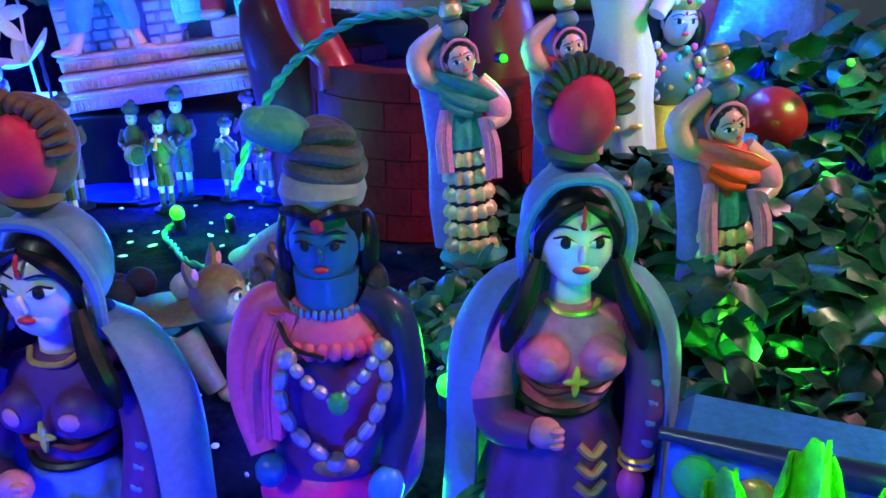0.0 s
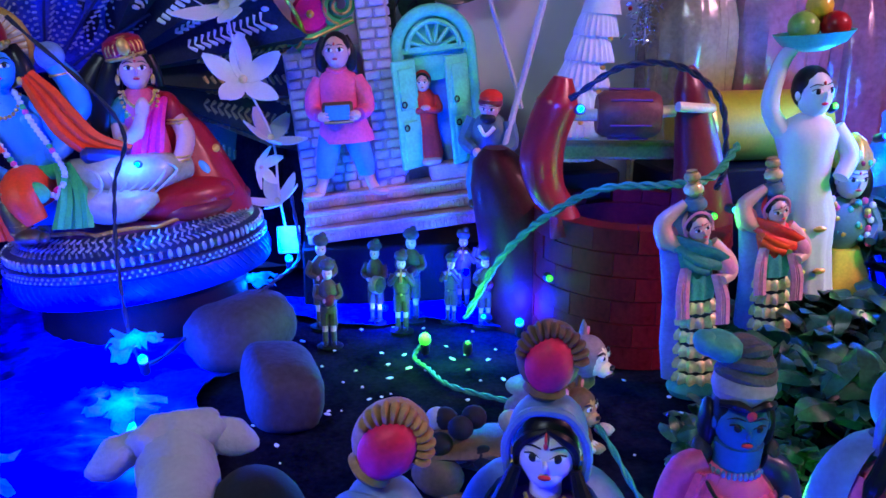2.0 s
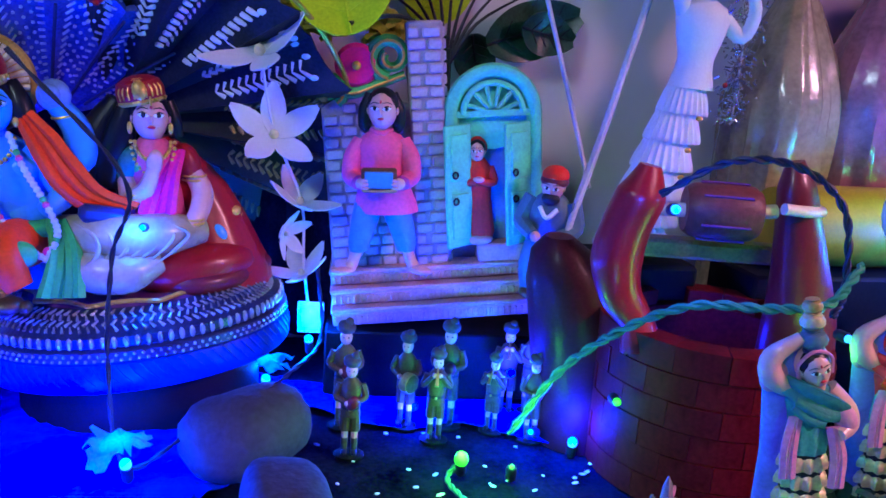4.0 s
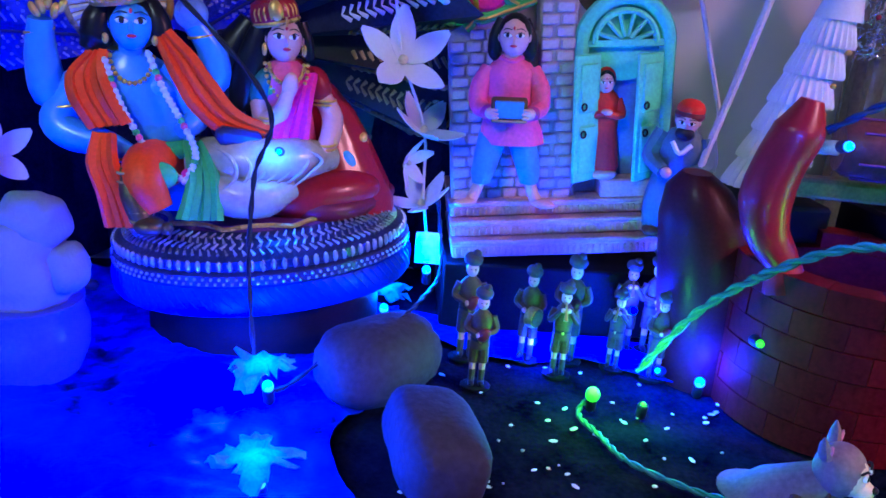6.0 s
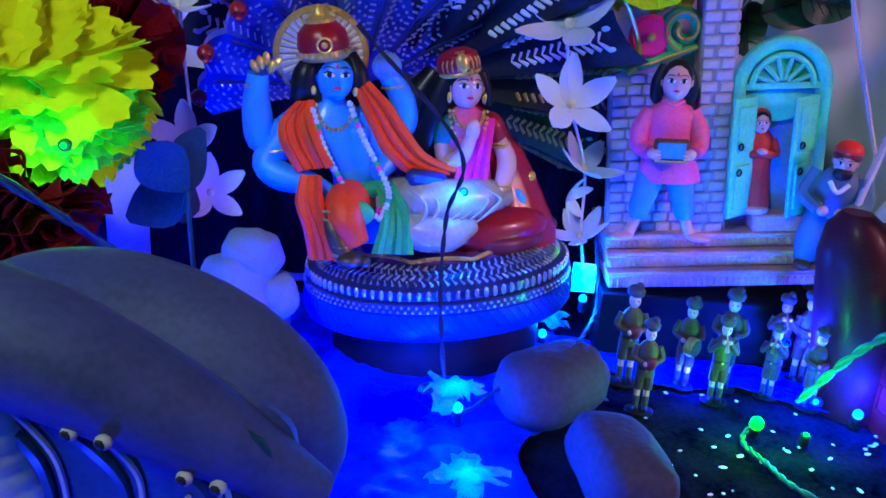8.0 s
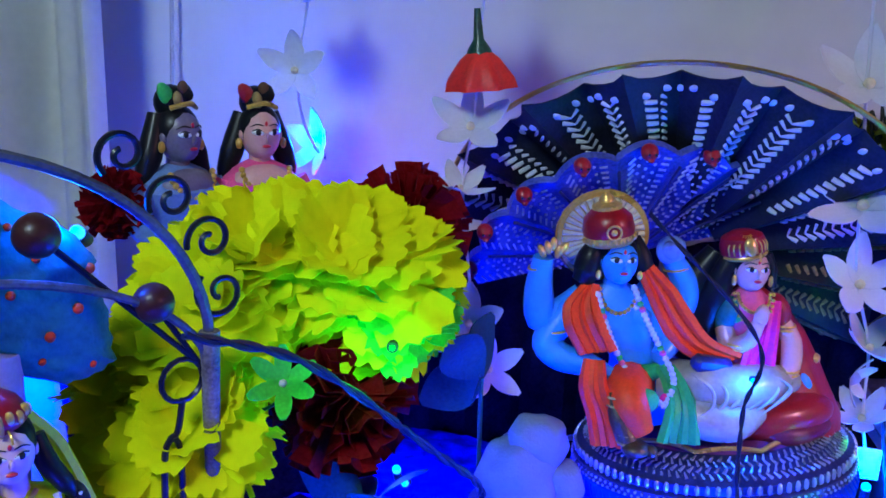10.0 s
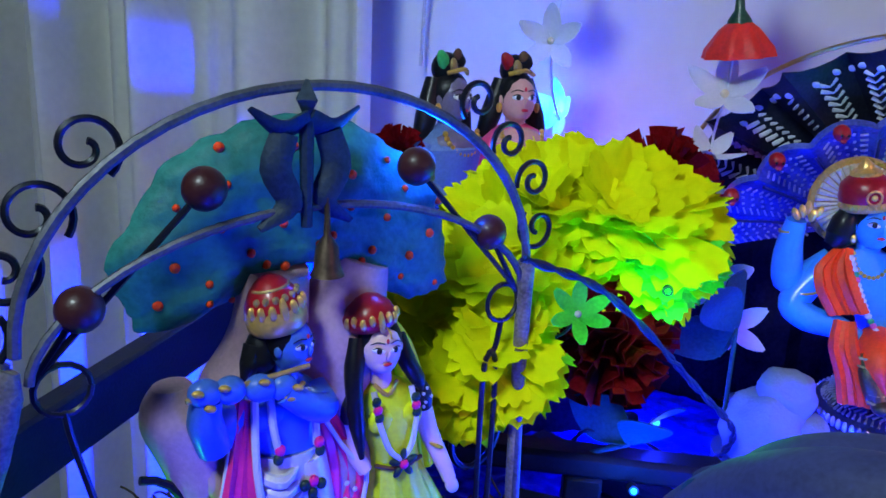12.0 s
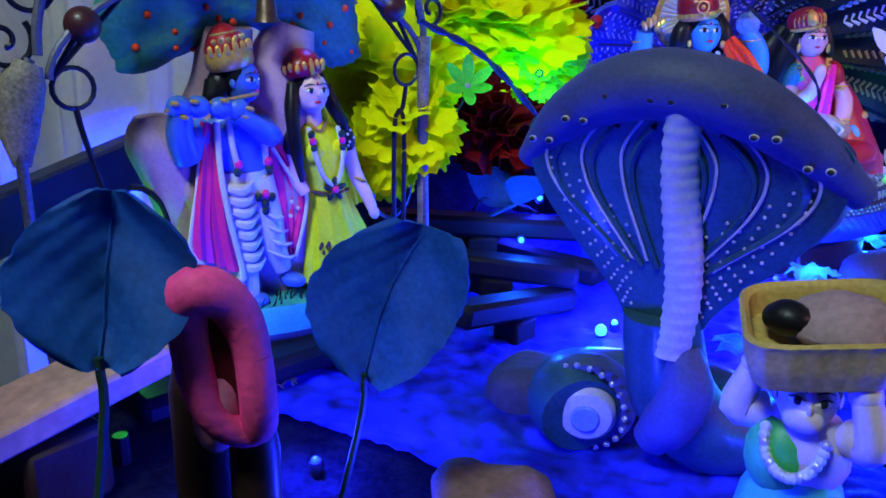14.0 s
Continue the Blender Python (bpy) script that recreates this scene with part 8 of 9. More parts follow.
    s.ribbon([(0.0330, 0.0010, 0.180), (0.0440, 0.0010, 0.162), (0.0540, 0.0000, 0.135), (0.0620, -0.0010, 0.105), (0.0670, -0.0020, 0.080)], [0.010, 0.016, 0.016, 0.018, 0.020], lime, (1, 0, 0.3), 3, 0.0015)
    s.head((0.0245, -0.0150, 0.1705), 0.0124, "lady_skin", "hair", turn=-6, long=1.2)
    s.ball((0.0245, -0.0065, 0.1730), (0.0140, 0.0105, 0.0150), K("hair"))
    s.tube([(0.0225, -0.0135, 0.1875), (0.0240, -0.0258, 0.1835), (0.0243, -0.0282, 0.1795)], 0.0006, K("gold"), 5)
    keep = s.at.copy()
    s.at = keep @ pose(0.0205, -0.0098, 0.1818, -5, -6, 0)
    s.lathe([(0.0125, -0.001), (0.0152, 0.002), (0.0156, 0.006), (0.0122, 0.0125), (0.0065, 0.0170), (0.0015, 0.0185)], K("red"), n=26)
    for q in range(9):
        a = radians(195 + 19 * q)
        s.ball((0.0152 * math.cos(a), 0.0152 * math.sin(a), 0.0050 + 0.0016 * (q % 2)), (0.0020, 0.0015, 0.0034 if q != 4 else 0.0065), K("gold"), nu=7, nv=5)
    s.at = keep
    return s.done("couple_under_tree_statue", m, "painted plaster flute player and lady under a teal tree", "statue")


ANG = math.degrees(math.atan2(SW1.y - SW0.y, SW1.x - SW0.x))
couple_under_tree(Matrix.Translation(swing_place(0.585, -0.018, 0.037)) @ pose(0, 0, 0, 0, 0, ANG - 5) @ Matrix.Scale(1.06, 4))

# dark shelf rail and stray straw behind the swing
s = Shape().block((0, 0, 0), (0.80, 0.022, 0.050), 0, (0, 0, 0), 0.14)
rail = thing("dark_rail", None, None, pose(-1.040, 0.200, 0.120, 0, -5, 104.2), "dark wooden chair rail behind the swing", "chair rail")
part("bar", s, "rail_navy", rail)
for x in (-0.36, 0.36):
    part("upright", Shape().block((x, 0.006, -0.447), (0.03, 0.03, 0.845), 0, (0, 0, 0), 0.1), "rail_navy", rail)
rnd = random.Random(21)
s = Shape()
for i in range(320):
    u = rnd.uniform(0.18, 0.36) if rnd.random() < 0.8 else rnd.uniform(0.95, 1.03)
    c = swing_place(u, rnd.uniform(-0.085, -0.055) if u < 0.5 else rnd.uniform(-0.04, 0.02), rnd.uniform(0.0, 0.03))
    d = Vector((rnd.uniform(-1, 1), rnd.uniform(-1, 1), rnd.uniform(0.2, 1.6))) * 0.022
    s.tube([c, c + d * 0.7 + Vector((rnd.uniform(-0.006, 0.006), 0, 0)), c + d], 0.0007, 0, 4, k=3)
for i in range(90):
    c = Vector((rnd.uniform(-0.845, -0.775), rnd.uniform(0.118, 0.150), 0.003))
    d = Vector((rnd.uniform(-1, 1), rnd.uniform(-1, 1), rnd.uniform(0.1, 0.7))) * 0.020
    s.tube([c, c + d * 0.6 + Vector((0, 0, 0.006)), c + d], 0.0007, 0, 4, k=3)
moss = Shape()
for i in range(900):
    here = rnd.random()
    c = Vector((-0.948, 0.172, 0.0)) if here < 0.5 else Vector((-0.762, 0.322, 0.0))
    c += Vector((rnd.gauss(0, 0.014), rnd.gauss(0, 0.014), rnd.uniform(0.0, 0.050)))
    d = Vector((rnd.uniform(-1, 1), rnd.uniform(-1, 1), rnd.uniform(-0.3, 1.2))) * 0.018
    moss.tube([c, c + d * 0.6 + Vector((rnd.uniform(-0.006, 0.006), 0, 0.003)), c + d], 0.0009, 0, 4, k=2)
thing("moss_tuft", moss, "moss_brown", Matrix(), "bristly dark brown dry moss beside the swing", "moss", kind="stuff")
thing("straw_tuft", s, "straw", Matrix(), "tufts of dry golden straw round the swing", "straw", kind="stuff")
s = Doll()
s.lathe([(0.020, 0), (0.030, 0.02), (0.032, 0.04), (0.027, 0.055), (0.025, 0.055), (0.027, 0.03)], s.k("maroon"), n=28)
s.lathe([(0.031, 0.034), (0.0335, 0.040), (0.031, 0.046)], s.k("gold"), n=28)
thing("straw_pot", s, s.names, pose(-0.902, 0.130, 0), "small maroon pot with gilt band beside the swing", "pot")


# ------------------------------------------------------------------ the cobra
def cobra(m):
    s = Doll()
    K = s.k

    def half(v):
        """Half width of the hood at height v (0 neck, 1 crown)."""
        return 0.022 + 0.066 * math.sin(min(1, v / 0.72) * math.pi / 2) ** 1.5 - (0.052 * max(0, (v - 0.80) / 0.20) ** 2.2)

    def fn(u, v):
        w = half(v)
        t = 2 * u - 1
        z = 0.100 + 0.146 * v
        y = 0.016 * t * t * (0.4 + v) - 0.034 * v * v - 0.004
        return (t * w, y, z + 0.010 * (1 - t * t) * v)

    s.sheet(fn, 40, 34, K("cobra_dark"), 0.012)

    def rear(u, v):
        q = Vector(fn(u, v))
        t = 2 * u - 1
        return q + Vector((0, 0.013 + 0.016 * (1 - t * t) * math.sin(math.pi * min(1, v + 0.15)), 0))

    s.sheet(rear, 40, 30, K("cobra_grey"), 0.004)
    # thick smooth crest along the upper rim, with small eyes
    crest = []
    for i in range(17):
        t = -1.06 + 2.12 * i / 16
        v = 0.985 - 0.33 * t * t
        crest.append(Vector((half(0.80) * 1.0 * t, -0.029 + 0.034 * t * t, 0.104 + 0.152 * v)))
    s.tube(crest, [0.008, 0.015, 0.0185, 0.0195, 0.0185, 0.015, 0.008], K("cobra_grey"), 20, k=2)
    s.ball((0, 0.047, 0.190), (0.087, 0.036, 0.058), K("cobra_grey"), (0, 0, 0), 36, 22)
    for i in range(7):
        t = -0.84 + 1.68 * i / 6
        q = Vector((half(0.80) * 1.0 * t, -0.029 + 0.034 * t * t, 0.104 + 0.152 * (0.985 - 0.33 * t * t)))
        for sx in (-1, 1):
            e = q + Vector((sx * 0.0052, -0.0158, -0.0035 - 0.004 * (i % 2)))
            s.ball(e, (0.0026, 0.0022, 0.0022), K("cobra_belly"), nu=8, nv=6)
            s.ball(e + Vector((0, -0.0013, 0)), (0.0019, 0.0012, 0.0016), K("ink"), nu=7, nv=5)
    # belly column with its plates
    col, rad = [], []
    for j in range(61):
        v = -0.06 + 1.05 * j / 60
        col.append((0.011 + 0.003 * math.sin(j * 0.10), -0.025 * max(0, v) ** 2 - 0.011, 0.100 + 0.148 * v))
        rad.append(0.0112 - 0.002 * abs(v - 0.4) + 0.0011 * (0.5 - (j % 3) / 2))
    s.tube(col, rad, K("cobra_belly"), 16, 0.75, k=1)
    # pale lines and dots
    for sg in (-1, 1):
        for base in (0.28, 0.55, 0.82):
            pts = []
            for q in np.linspace(0, 1, 9):
                v = 0.30 + 0.56 * q
                t = base * (0.62 + 0.42 * math.sin(q * 2.4)) - (0.10 * max(0, q - 0.8) / 0.2)
                pts.append(Vector(fn(0.5 + sg * t / 2, v)) + Vector((0, -0.0012, 0)))
            s.tube(pts, 0.0010, K("cobra_belly"), 5)
            s.tube([q + Vector((sg * -0.006, 0.0004, -0.004)) for q in pts], 0.0020, K("cobra_dark"), 5)
        for i in range(7):
            for j in range(16):
                t, v = 0.22 + 0.10 * i, 0.10 + 0.045 * j + 0.02 * (i % 2)
                if t * half(v) < 0.017 or v > 0.42 + 0.05 * i:
                    continue
                s.ball(Vector(fn(0.5 + sg * t / 2, v)) + Vector((0, -0.0006, 0)), 0.0011, K("cobra_belly"), nu=5, nv=4)
    # neck and coils
    s.tube([(0, 0.004, 0.112), (0.002, 0.006, 0.09), (0.010, 0.010, 0.055), (0.030, 0.02, 0.03), (0.05, 0.05, 0.024), (0.02, 0.085, 0.022), (-0.03, 0.075, 0.022), (-0.058, 0.035, 0.030), (-0.050, 0.0, 0.036), (-0.038, -0.016, 0.036)], [0.023, 0.024, 0.026, 0.027, 0.026, 0.025, 0.026, 0.028, 0.030, 0.026], K("cobra_dark"), 18)
    s.lathe([(0.029, -0.012), (0.033, 0.0), (0.030, 0.012)], K("cobra_grey"), c=(-0.042, 0.006, 0.038), n=26, rot=(90, 0, 20))
    s.lathe([(0.019, 0.0), (0.019, 0.012), (0.016, 0.016), (0.011, 0.017)], K("cobra_belly"), c=(-0.040, -0.004, 0.038), n=22, rot=(90, 0, 20))
    s.lathe([(0.0095, 0.0), (0.0095, 0.0165), (0.008, 0.0185)], K("scarf_blue"), c=(-0.040, -0.0045, 0.037), n=18, rot=(90, 0, 20))
    for i in range(22):
        a = 2 * math.pi * i / 22
        s.ball((-0.042 + 0.029 * math.cos(a), -0.008, 0.038 + 0.029 * math.sin(a)), (0.0022, 0.0022, 0.0022), K("pewter"), nu=6, nv=5)
    s.tube([(0.014, -0.004, 0.092), (0.022, -0.010, 0.070), (0.014, -0.012, 0.046), (0.004, -0.008, 0.030)], [0.012, 0.016, 0.016, 0.012], K("cobra_grey"), 14)
    return s.done("cobra_statue", m, "hooded many-headed cobra statue of painted clay", "statue")


cobra(pose(-0.511, 0.166, 0.0, 0, 0, -4) @ Matrix.Diagonal((1.02, 0.97, 0.97, 1)))


def basket_man(m):
    s = Doll()
    K = s.k
    s.lathe([(0.030, 0), (0.032, 0.01, 0.04), (0.026, 0.045, 0.04), (0.020, 0.062)], K("aqua"), n=32, ridges=10, sy=0.8)
    s.ball((0, 0, 0.074), (0.024, 0.018, 0.026), K("pale_skin"))
    s.ball((-0.008, -0.006, 0.070), (0.018, 0.016, 0.022), K("green_paint"))
    for sx in (-1, 1):
        s.tube([(sx * 0.020, 0, 0.088), (sx * 0.032, -0.008, 0.090), (sx * 0.026, -0.008, 0.112)], [0.010, 0.009, 0.007], K("pale_skin"), 10)
        s.ball((sx * 0.025, -0.008, 0.115), (0.008, 0.007, 0.008), K("pale_skin"))
    for j in range(18):
        a = math.pi * j / 17
        s.ball((0.014 * math.cos(a), -0.017 - 0.006 * math.sin(a), 0.088 - 0.020 * math.sin(a)), 0.0030, K("petal_white" if j % 3 else "silver"), nu=6, nv=5)
    s.head((0, -0.006, 0.106), 0.0155, "pale_skin", "hair", turn=20)
    s.ball((0.002, -0.017, 0.098), (0.010, 0.006, 0.007), K("pale_skin"))
    # rounded square basket with a sleeping bundle
    rows = ((0.024, 0.118), (0.033, 0.122), (0.037, 0.132), (0.0392, 0.144), (0.0405, 0.147), (0.0385, 0.1485), (0.0355, 0.146), (0.0335, 0.134), (0.012, 0.131))

    def wall(u, v):
        a, f = 2 * math.pi * u, v * (len(rows) - 1)
        k = min(int(f), len(rows) - 2)
        r, z = (rows[k][q] + (rows[k + 1][q] - rows[k][q]) * (f - k) for q in (0, 1))
        c, d = math.cos(a), math.sin(a)
        r *= (abs(c) ** 5 + abs(d) ** 5) ** -0.2 * 0.93 * (1 + 0.012 * math.sin(u * 150) * (v < 0.5))
        x, y = r * c, 0.82 * r * d
        q = x * 0.41 + y * 0.91
        return (x * 0.91 - y * 0.41, q, z + 0.07 * x + 0.20 * q)

    s.sheet(wall, 96, 32, K("basket_tan"))
    s.ball((0.009, 0.002, 0.1430), (0.025, 0.021, 0.0125), K("bundle_mauve"), (12, 0, 0), 20, 12, 0.20, 70.0)
    s.ball((-0.014, -0.007, 0.1425), (0.013, 0.012, 0.0090), K("hair"), lump=0.15, freq=90)
    return s.done("basket_bearer_figurine", m, "clay man carrying a square tan basket on his head")


basket_man(pose(-0.424, 0.108, 0.0, 0, 0, -12))


# ------------------------------------------------------------------ leaves, plants and clutter
def big_leaf(m, length, width, key, label, fold=0.5, skew=0.0):
    g = thing("broad_leaf", None, None, m, label, "leaf", "broad cloth leaves")

    def fn(u, v):
        w = width * math.sin(math.pi * (0.04 + 0.93 * v)) ** 0.66 * (1 + 0.05 * noise.noise(Vector((v * 9, 2 * u, fold * 7))) + 0.012 * math.sin(v * 60))
        t = 2 * u - 1
        return (t * w + skew * length * v ** 3 * (0.6 + 0.4 * t), -fold * abs(t) * w * 0.5 + 0.10 * length * math.sin(v * 2.8) + 0.0030 * math.sin(v * 8 + 4 * t) + 0.0003 * math.sin(v * 31 + 17 * abs(t)), length * v - 0.05 * length * skew * t)

    blade = part("blade", Shape().sheet(fn, 24, 48, 0, 0.0012), key, g)
    vein = Shape().tube([Vector(fn(0.5, v)) + Vector((0, -0.001, 0)) for v in np.linspace(0, 0.97, 10)], [0.0005, 0.0002], 0, 5, k=1)
    part("vein", vein, key, blade)
    part("stalk", Shape().tube([(0, 0, 0.004), (0.003, 0.004, -0.03), (0.0, 0.012, -0.175)], 0.0018, 0, 6), "leaf_dark", g)
    return g


big_leaf(pose(-0.638, -0.128, 0.166, -12, 8, 40), 0.060, 0.030, "leaf_blue", "broad blue-green cloth leaf standing by the swing", 0.7)
big_leaf(pose(-0.612, -0.006, 0.114, -10, 12, 24), 0.078, 0.034, "leaf_blue", "dark teal cloth leaf on a stalk", 0.6, 0.28)


def pink_shell(m):
    s = Doll()
    K = s.k
    ring = [((0.0115 + 0.002 * math.sin(2 * a)) * math.cos(a), 0.002 * math.sin(3 * a), 0.034 * math.sin(a)) for a in np.linspace(0, 2 * math.pi, 33)]
    s.tube(ring, [0.0076, 0.0098, 0.0086, 0.0070, 0.0080, 0.0076], K("shell_pink"), 14, k=1)
    s.lathe([(0.0125, 0), (0.012, -0.010), (0.008, -0.022), (0.001, -0.030)], K("pink_soft"), n=24, sx=1.1, sy=2.7, rot=(90, 0, 0))
    # Maroon lining puts the darkness of the hollow mouth into colour.
    s.lathe([(0.0105, -0.001), (0.009, -0.008), (0.005, -0.014), (0.001, -0.016)], K("maroon"), n=24, sx=1.0, sy=2.7, rot=(90, 0, 0), c=(0, -0.002, 0))
    s.ball((-0.010, 0.006, -0.022), (0.011, 0.012, 0.022), K("pink_soft"), (0, 20, 0))
    return s.done("pink_conch", m, "pink conch shell with dark open mouth", "shell")


pink_shell(pose(-0.614, -0.094, 0.160, 6, -14, 34) @ Matrix.Scale(0.92, 4))
for x, y, r, h in ((-0.652, -0.066, 0.015, 0.142), (-0.618, -0.076, 0.010, 0.128)):
    thing("wooden_peg", Shape().lathe([(r, 0), (r, h * 0.9), (r * 0.8, h)], 0, n=18), "dark_wood", pose(x, y, 0), "short dark wooden peg behind the leaves", "peg")
thing("brown_plank", Shape().block((0, 0, 0.0), (0.17, 0.05, 0.018), 0, (0, 0, 0), 0.15), "plank_pink", pose(-0.812, -0.030, 0.062, 0, -8, 78), "worn reddish wooden plank lying aslant", "plank")
thing("plank_prop", Shape().block((0, 0, 0.024), (0.05, 0.05, 0.048), 0, (0, 0, 0), 0.1), "dark_wood", pose(-0.812, -0.030, 0, 0, 0, 78), "dark wooden block propping the plank", "block")
stone("stone", pose(-0.565, 0.055, 0.02, 6, 0, 22), (0.035, 0.026, 0.022), "rock_brown", 0.25, "reddish brown stone behind the leaf", 3.0)
stone("stone", pose(-0.600, 0.215, 0.016, 0, 0, 10), (0.040, 0.030, 0.018), "rock", 0.2, "flat grey stone beside the cobra", 9.0)
s = Shape()
for k, (x, y, z, l, rz, ry) in enumerate(((-0.70, 0.36, 0.05, 0.15, 20, 4), (-0.735, 0.40, 0.075, 0.22, 28, 2), (-0.66, 0.31, 0.035, 0.16, 75, 10), (-0.72, 0.46, 0.03, 0.2, -12, 0))):
    thing("wood_offcut", Shape().block((0, 0, 0), (l, 0.028, 0.020), 0, (0, 0, 0), 0.2), "black_board", pose(x, y, z, 0, ry, rz), "dark painted wooden offcut among blue foil", "wood", "wood offcuts")
    thing("small_block", Shape().block((0, 0, z / 2 - 0.004), (0.03, 0.026, max(0.01, z - 0.012)), 0, (0, 0, 0), 0.1), "black_board", pose(x, y, 0, 0, 0, rz), "small black block under an offcut", "block", "slat blocks")


def spray(name, m, count, radius, height, leaf, key, label, seed, stalk="leaf_dark", low=0.0):
    """A low bushy plant: stems with many small leaves."""
    g = thing(name, None, None, m, label, "plant")
    rnd = random.Random(seed)
    stems, leaves = Shape(), Shape()
    for i in range(count):
        a, f = rnd.uniform(0, 6.283), math.sqrt(rnd.random())
        x, y = radius[0] * f * math.cos(a), radius[1] * f * math.sin(a)
        h = height * rnd.uniform(0.45, 1.0) * (1 - 0.35 * f)
        tip = Vector((x + rnd.uniform(-0.012, 0.012), y + rnd.uniform(-0.012, 0.012), low + h))
        if i % 3 == 0:
            stems.tube([(x * 0.8, y * 0.8, 0), (x, y, h * 0.6), tip], [0.0013, 0.0008], 0, 5, k=3)
        q = pose(0, 0, 0, rnd.uniform(-35, 40), rnd.uniform(-30, 30), rnd.uniform(0, 360))
        L, w = leaf * rnd.uniform(0.65, 1.05), leaf * rnd.uniform(0.30, 0.46)
        leaves.at = Matrix.Translation(tip) @ q
        leaves.sheet(lambda u, v: ((u - 0.5) * 2 * w * math.sin(math.pi * (0.05 + 0.92 * v)) ** 0.7, L * v, 0.25 * L * math.sin(v * 2.2) - 0.35 * w * abs(2 * u - 1)), 4, 5, 0, 0.0004)
    part("stem_growth", stems, stalk, g)
    part("foliage", leaves, key, g)
    return g


spray("bushy_plant", pose(0.230, 0.480, 0), 430, (0.16, 0.17), 0.085, 0.034, "leaf_green", "low bushy green plant with small round leaves", 31)
spray("bushy_plant", pose(0.360, 0.740, 0), 330, (0.18, 0.12), 0.150, 0.036, "leaf_green", "taller bushy green plant by the wall", 32)
spray("bushy_plant", pose(0.110, 0.610, 0), 240, (0.09, 0.07), 0.045, 0.020, "leaf_dark", "low dark green plant round the figurines", 33)
spray("bushy_plant", pose(0.030, 0.405, 0), 150, (0.055, 0.07), 0.030, 0.018, "leaf_green", "sparse low green leaves on black cloth", 34)
spray("bushy_plant", pose(0.135, 0.285, 0), 130, (0.075, 0.05), 0.045, 0.022, "leaf_dark", "dark low leaves in front of the bowl", 35)
spray("trailing_vine", pose(-0.365, 0.790, 0.345), 120, (0.06, 0.03), 0.09, 0.030, "leaf_yellow", "yellow-green trailing leaves above the house", 36, low=-0.05)


def broad_lime():
    g = thing("lime_leaf_spray", None, None, Matrix(), "spray of large lime green leaves behind the house", "plant")
    rnd = random.Random(5)
    for x, y, z, ry, L, w, key in ((-0.328, 0.700, 0.326, -14, 0.100, 0.046, "leaf_lime"), (-0.352, 0.720, 0.392, 16, 0.10, 0.042, "leaf_lime"), (-0.225, 0.875, 0.325, 70, 0.11, 0.030, "leaf_green"), (-0.240, 0.868, 0.335, 165, 0.055, 0.022, "leaf_green"),
                                  (-0.300, 0.872, 0.345, 35, 0.09, 0.035, "leaf_lime"), (-0.19, 0.875, 0.345, 100, 0.06, 0.022, "leaf_green")):
        m = pose(x, y, z, -14, ry, 10)
        s = Shape().sheet(lambda u, v: ((u - 0.5) * 2 * w * math.sin(math.pi * (0.04 + 0.93 * v)) ** 0.6, 0.012 * math.sin(v * 3) - 0.2 * w * abs(2 * u - 1), L * v), 10, 12, 0, 0.0008)
        leaf = part("leaf", s, key, g, m=m)
        vein = Shape().tube([(0, 0.010 * math.sin(v * 3) - 0.002, L * v) for v in np.linspace(0, 0.95, 8)], [0.0015, 0.0005], 0, 5, k=1)
        for v in np.linspace(0.2, 0.75, 4):
            for sg in (-1, 1):
                vein.tube([(0, -0.002 + 0.010 * math.sin(v * 3), L * v), (sg * w * 0.55, -0.004, L * (v + 0.1))], 0.0007, 0, 4)
        part("vein", vein, "ink" if key == "leaf_green" else key, leaf)
    s = Shape()
    for i in range(9):
        a = -0.9 + 1.8 * i / 8
        s.tube([(-0.262, 0.845, 0.30), (-0.262 + 0.03 * a, 0.85, 0.345), (-0.262 + 0.085 * a, 0.86, 0.385 + 0.03 * math.cos(a * 2))], [0.0025, 0.001], 0, 6)
    part("twig", s, "ink", g, "thin black twigs")
    part("stalk", Shape().tube([(-0.262, 0.846, 0.33), (-0.300, 0.77, 0.345), (-0.330, 0.702, 0.335)], 0.002, 0, 6), "leaf_dark", g)
    part("stem", Shape().tube([(-0.262, 0.846, 0.32), (-0.260, 0.852, 0.1), (-0.260, 0.85, 0.0)], 0.005, 0, 8), "leaf_dark", g)


broad_lime()


# planter and glowing leaves in the near right corner
g = thing("painted_planter", None, None, pose(0.146, 0.196, 0, 0, 0, -22), "low dark blue planter with gilt leaf ornaments", "planter")
part("tub", Shape().block((0, 0, 0.038), (0.150, 0.040, 0.076), 0, (0, 0, 0), 0.12), "planter_blue", g)
part("rim", Shape().tube([(-0.078, -0.020, 0.081), (-0.03, -0.022, 0.082), (0.03, -0.022, 0.083), (0.085, -0.020, 0.082)], [0.0020, 0.0046, 0.0052, 0.0045], 0, 12), "navy", g, "rounded dark blue rim")
for k in range(9):
    x = -0.066 + 0.0165 * k
    q = Shape().ball((x, -0.0215, 0.068 - 0.003 * (k % 2)), (0.0070, 0.0030, 0.0085), 0, (0, 40 * math.sin(k * 2.1), 0), 10, 7)
    part("gilt_leaf", q, "gold" if k % 3 else "green_paint", g)
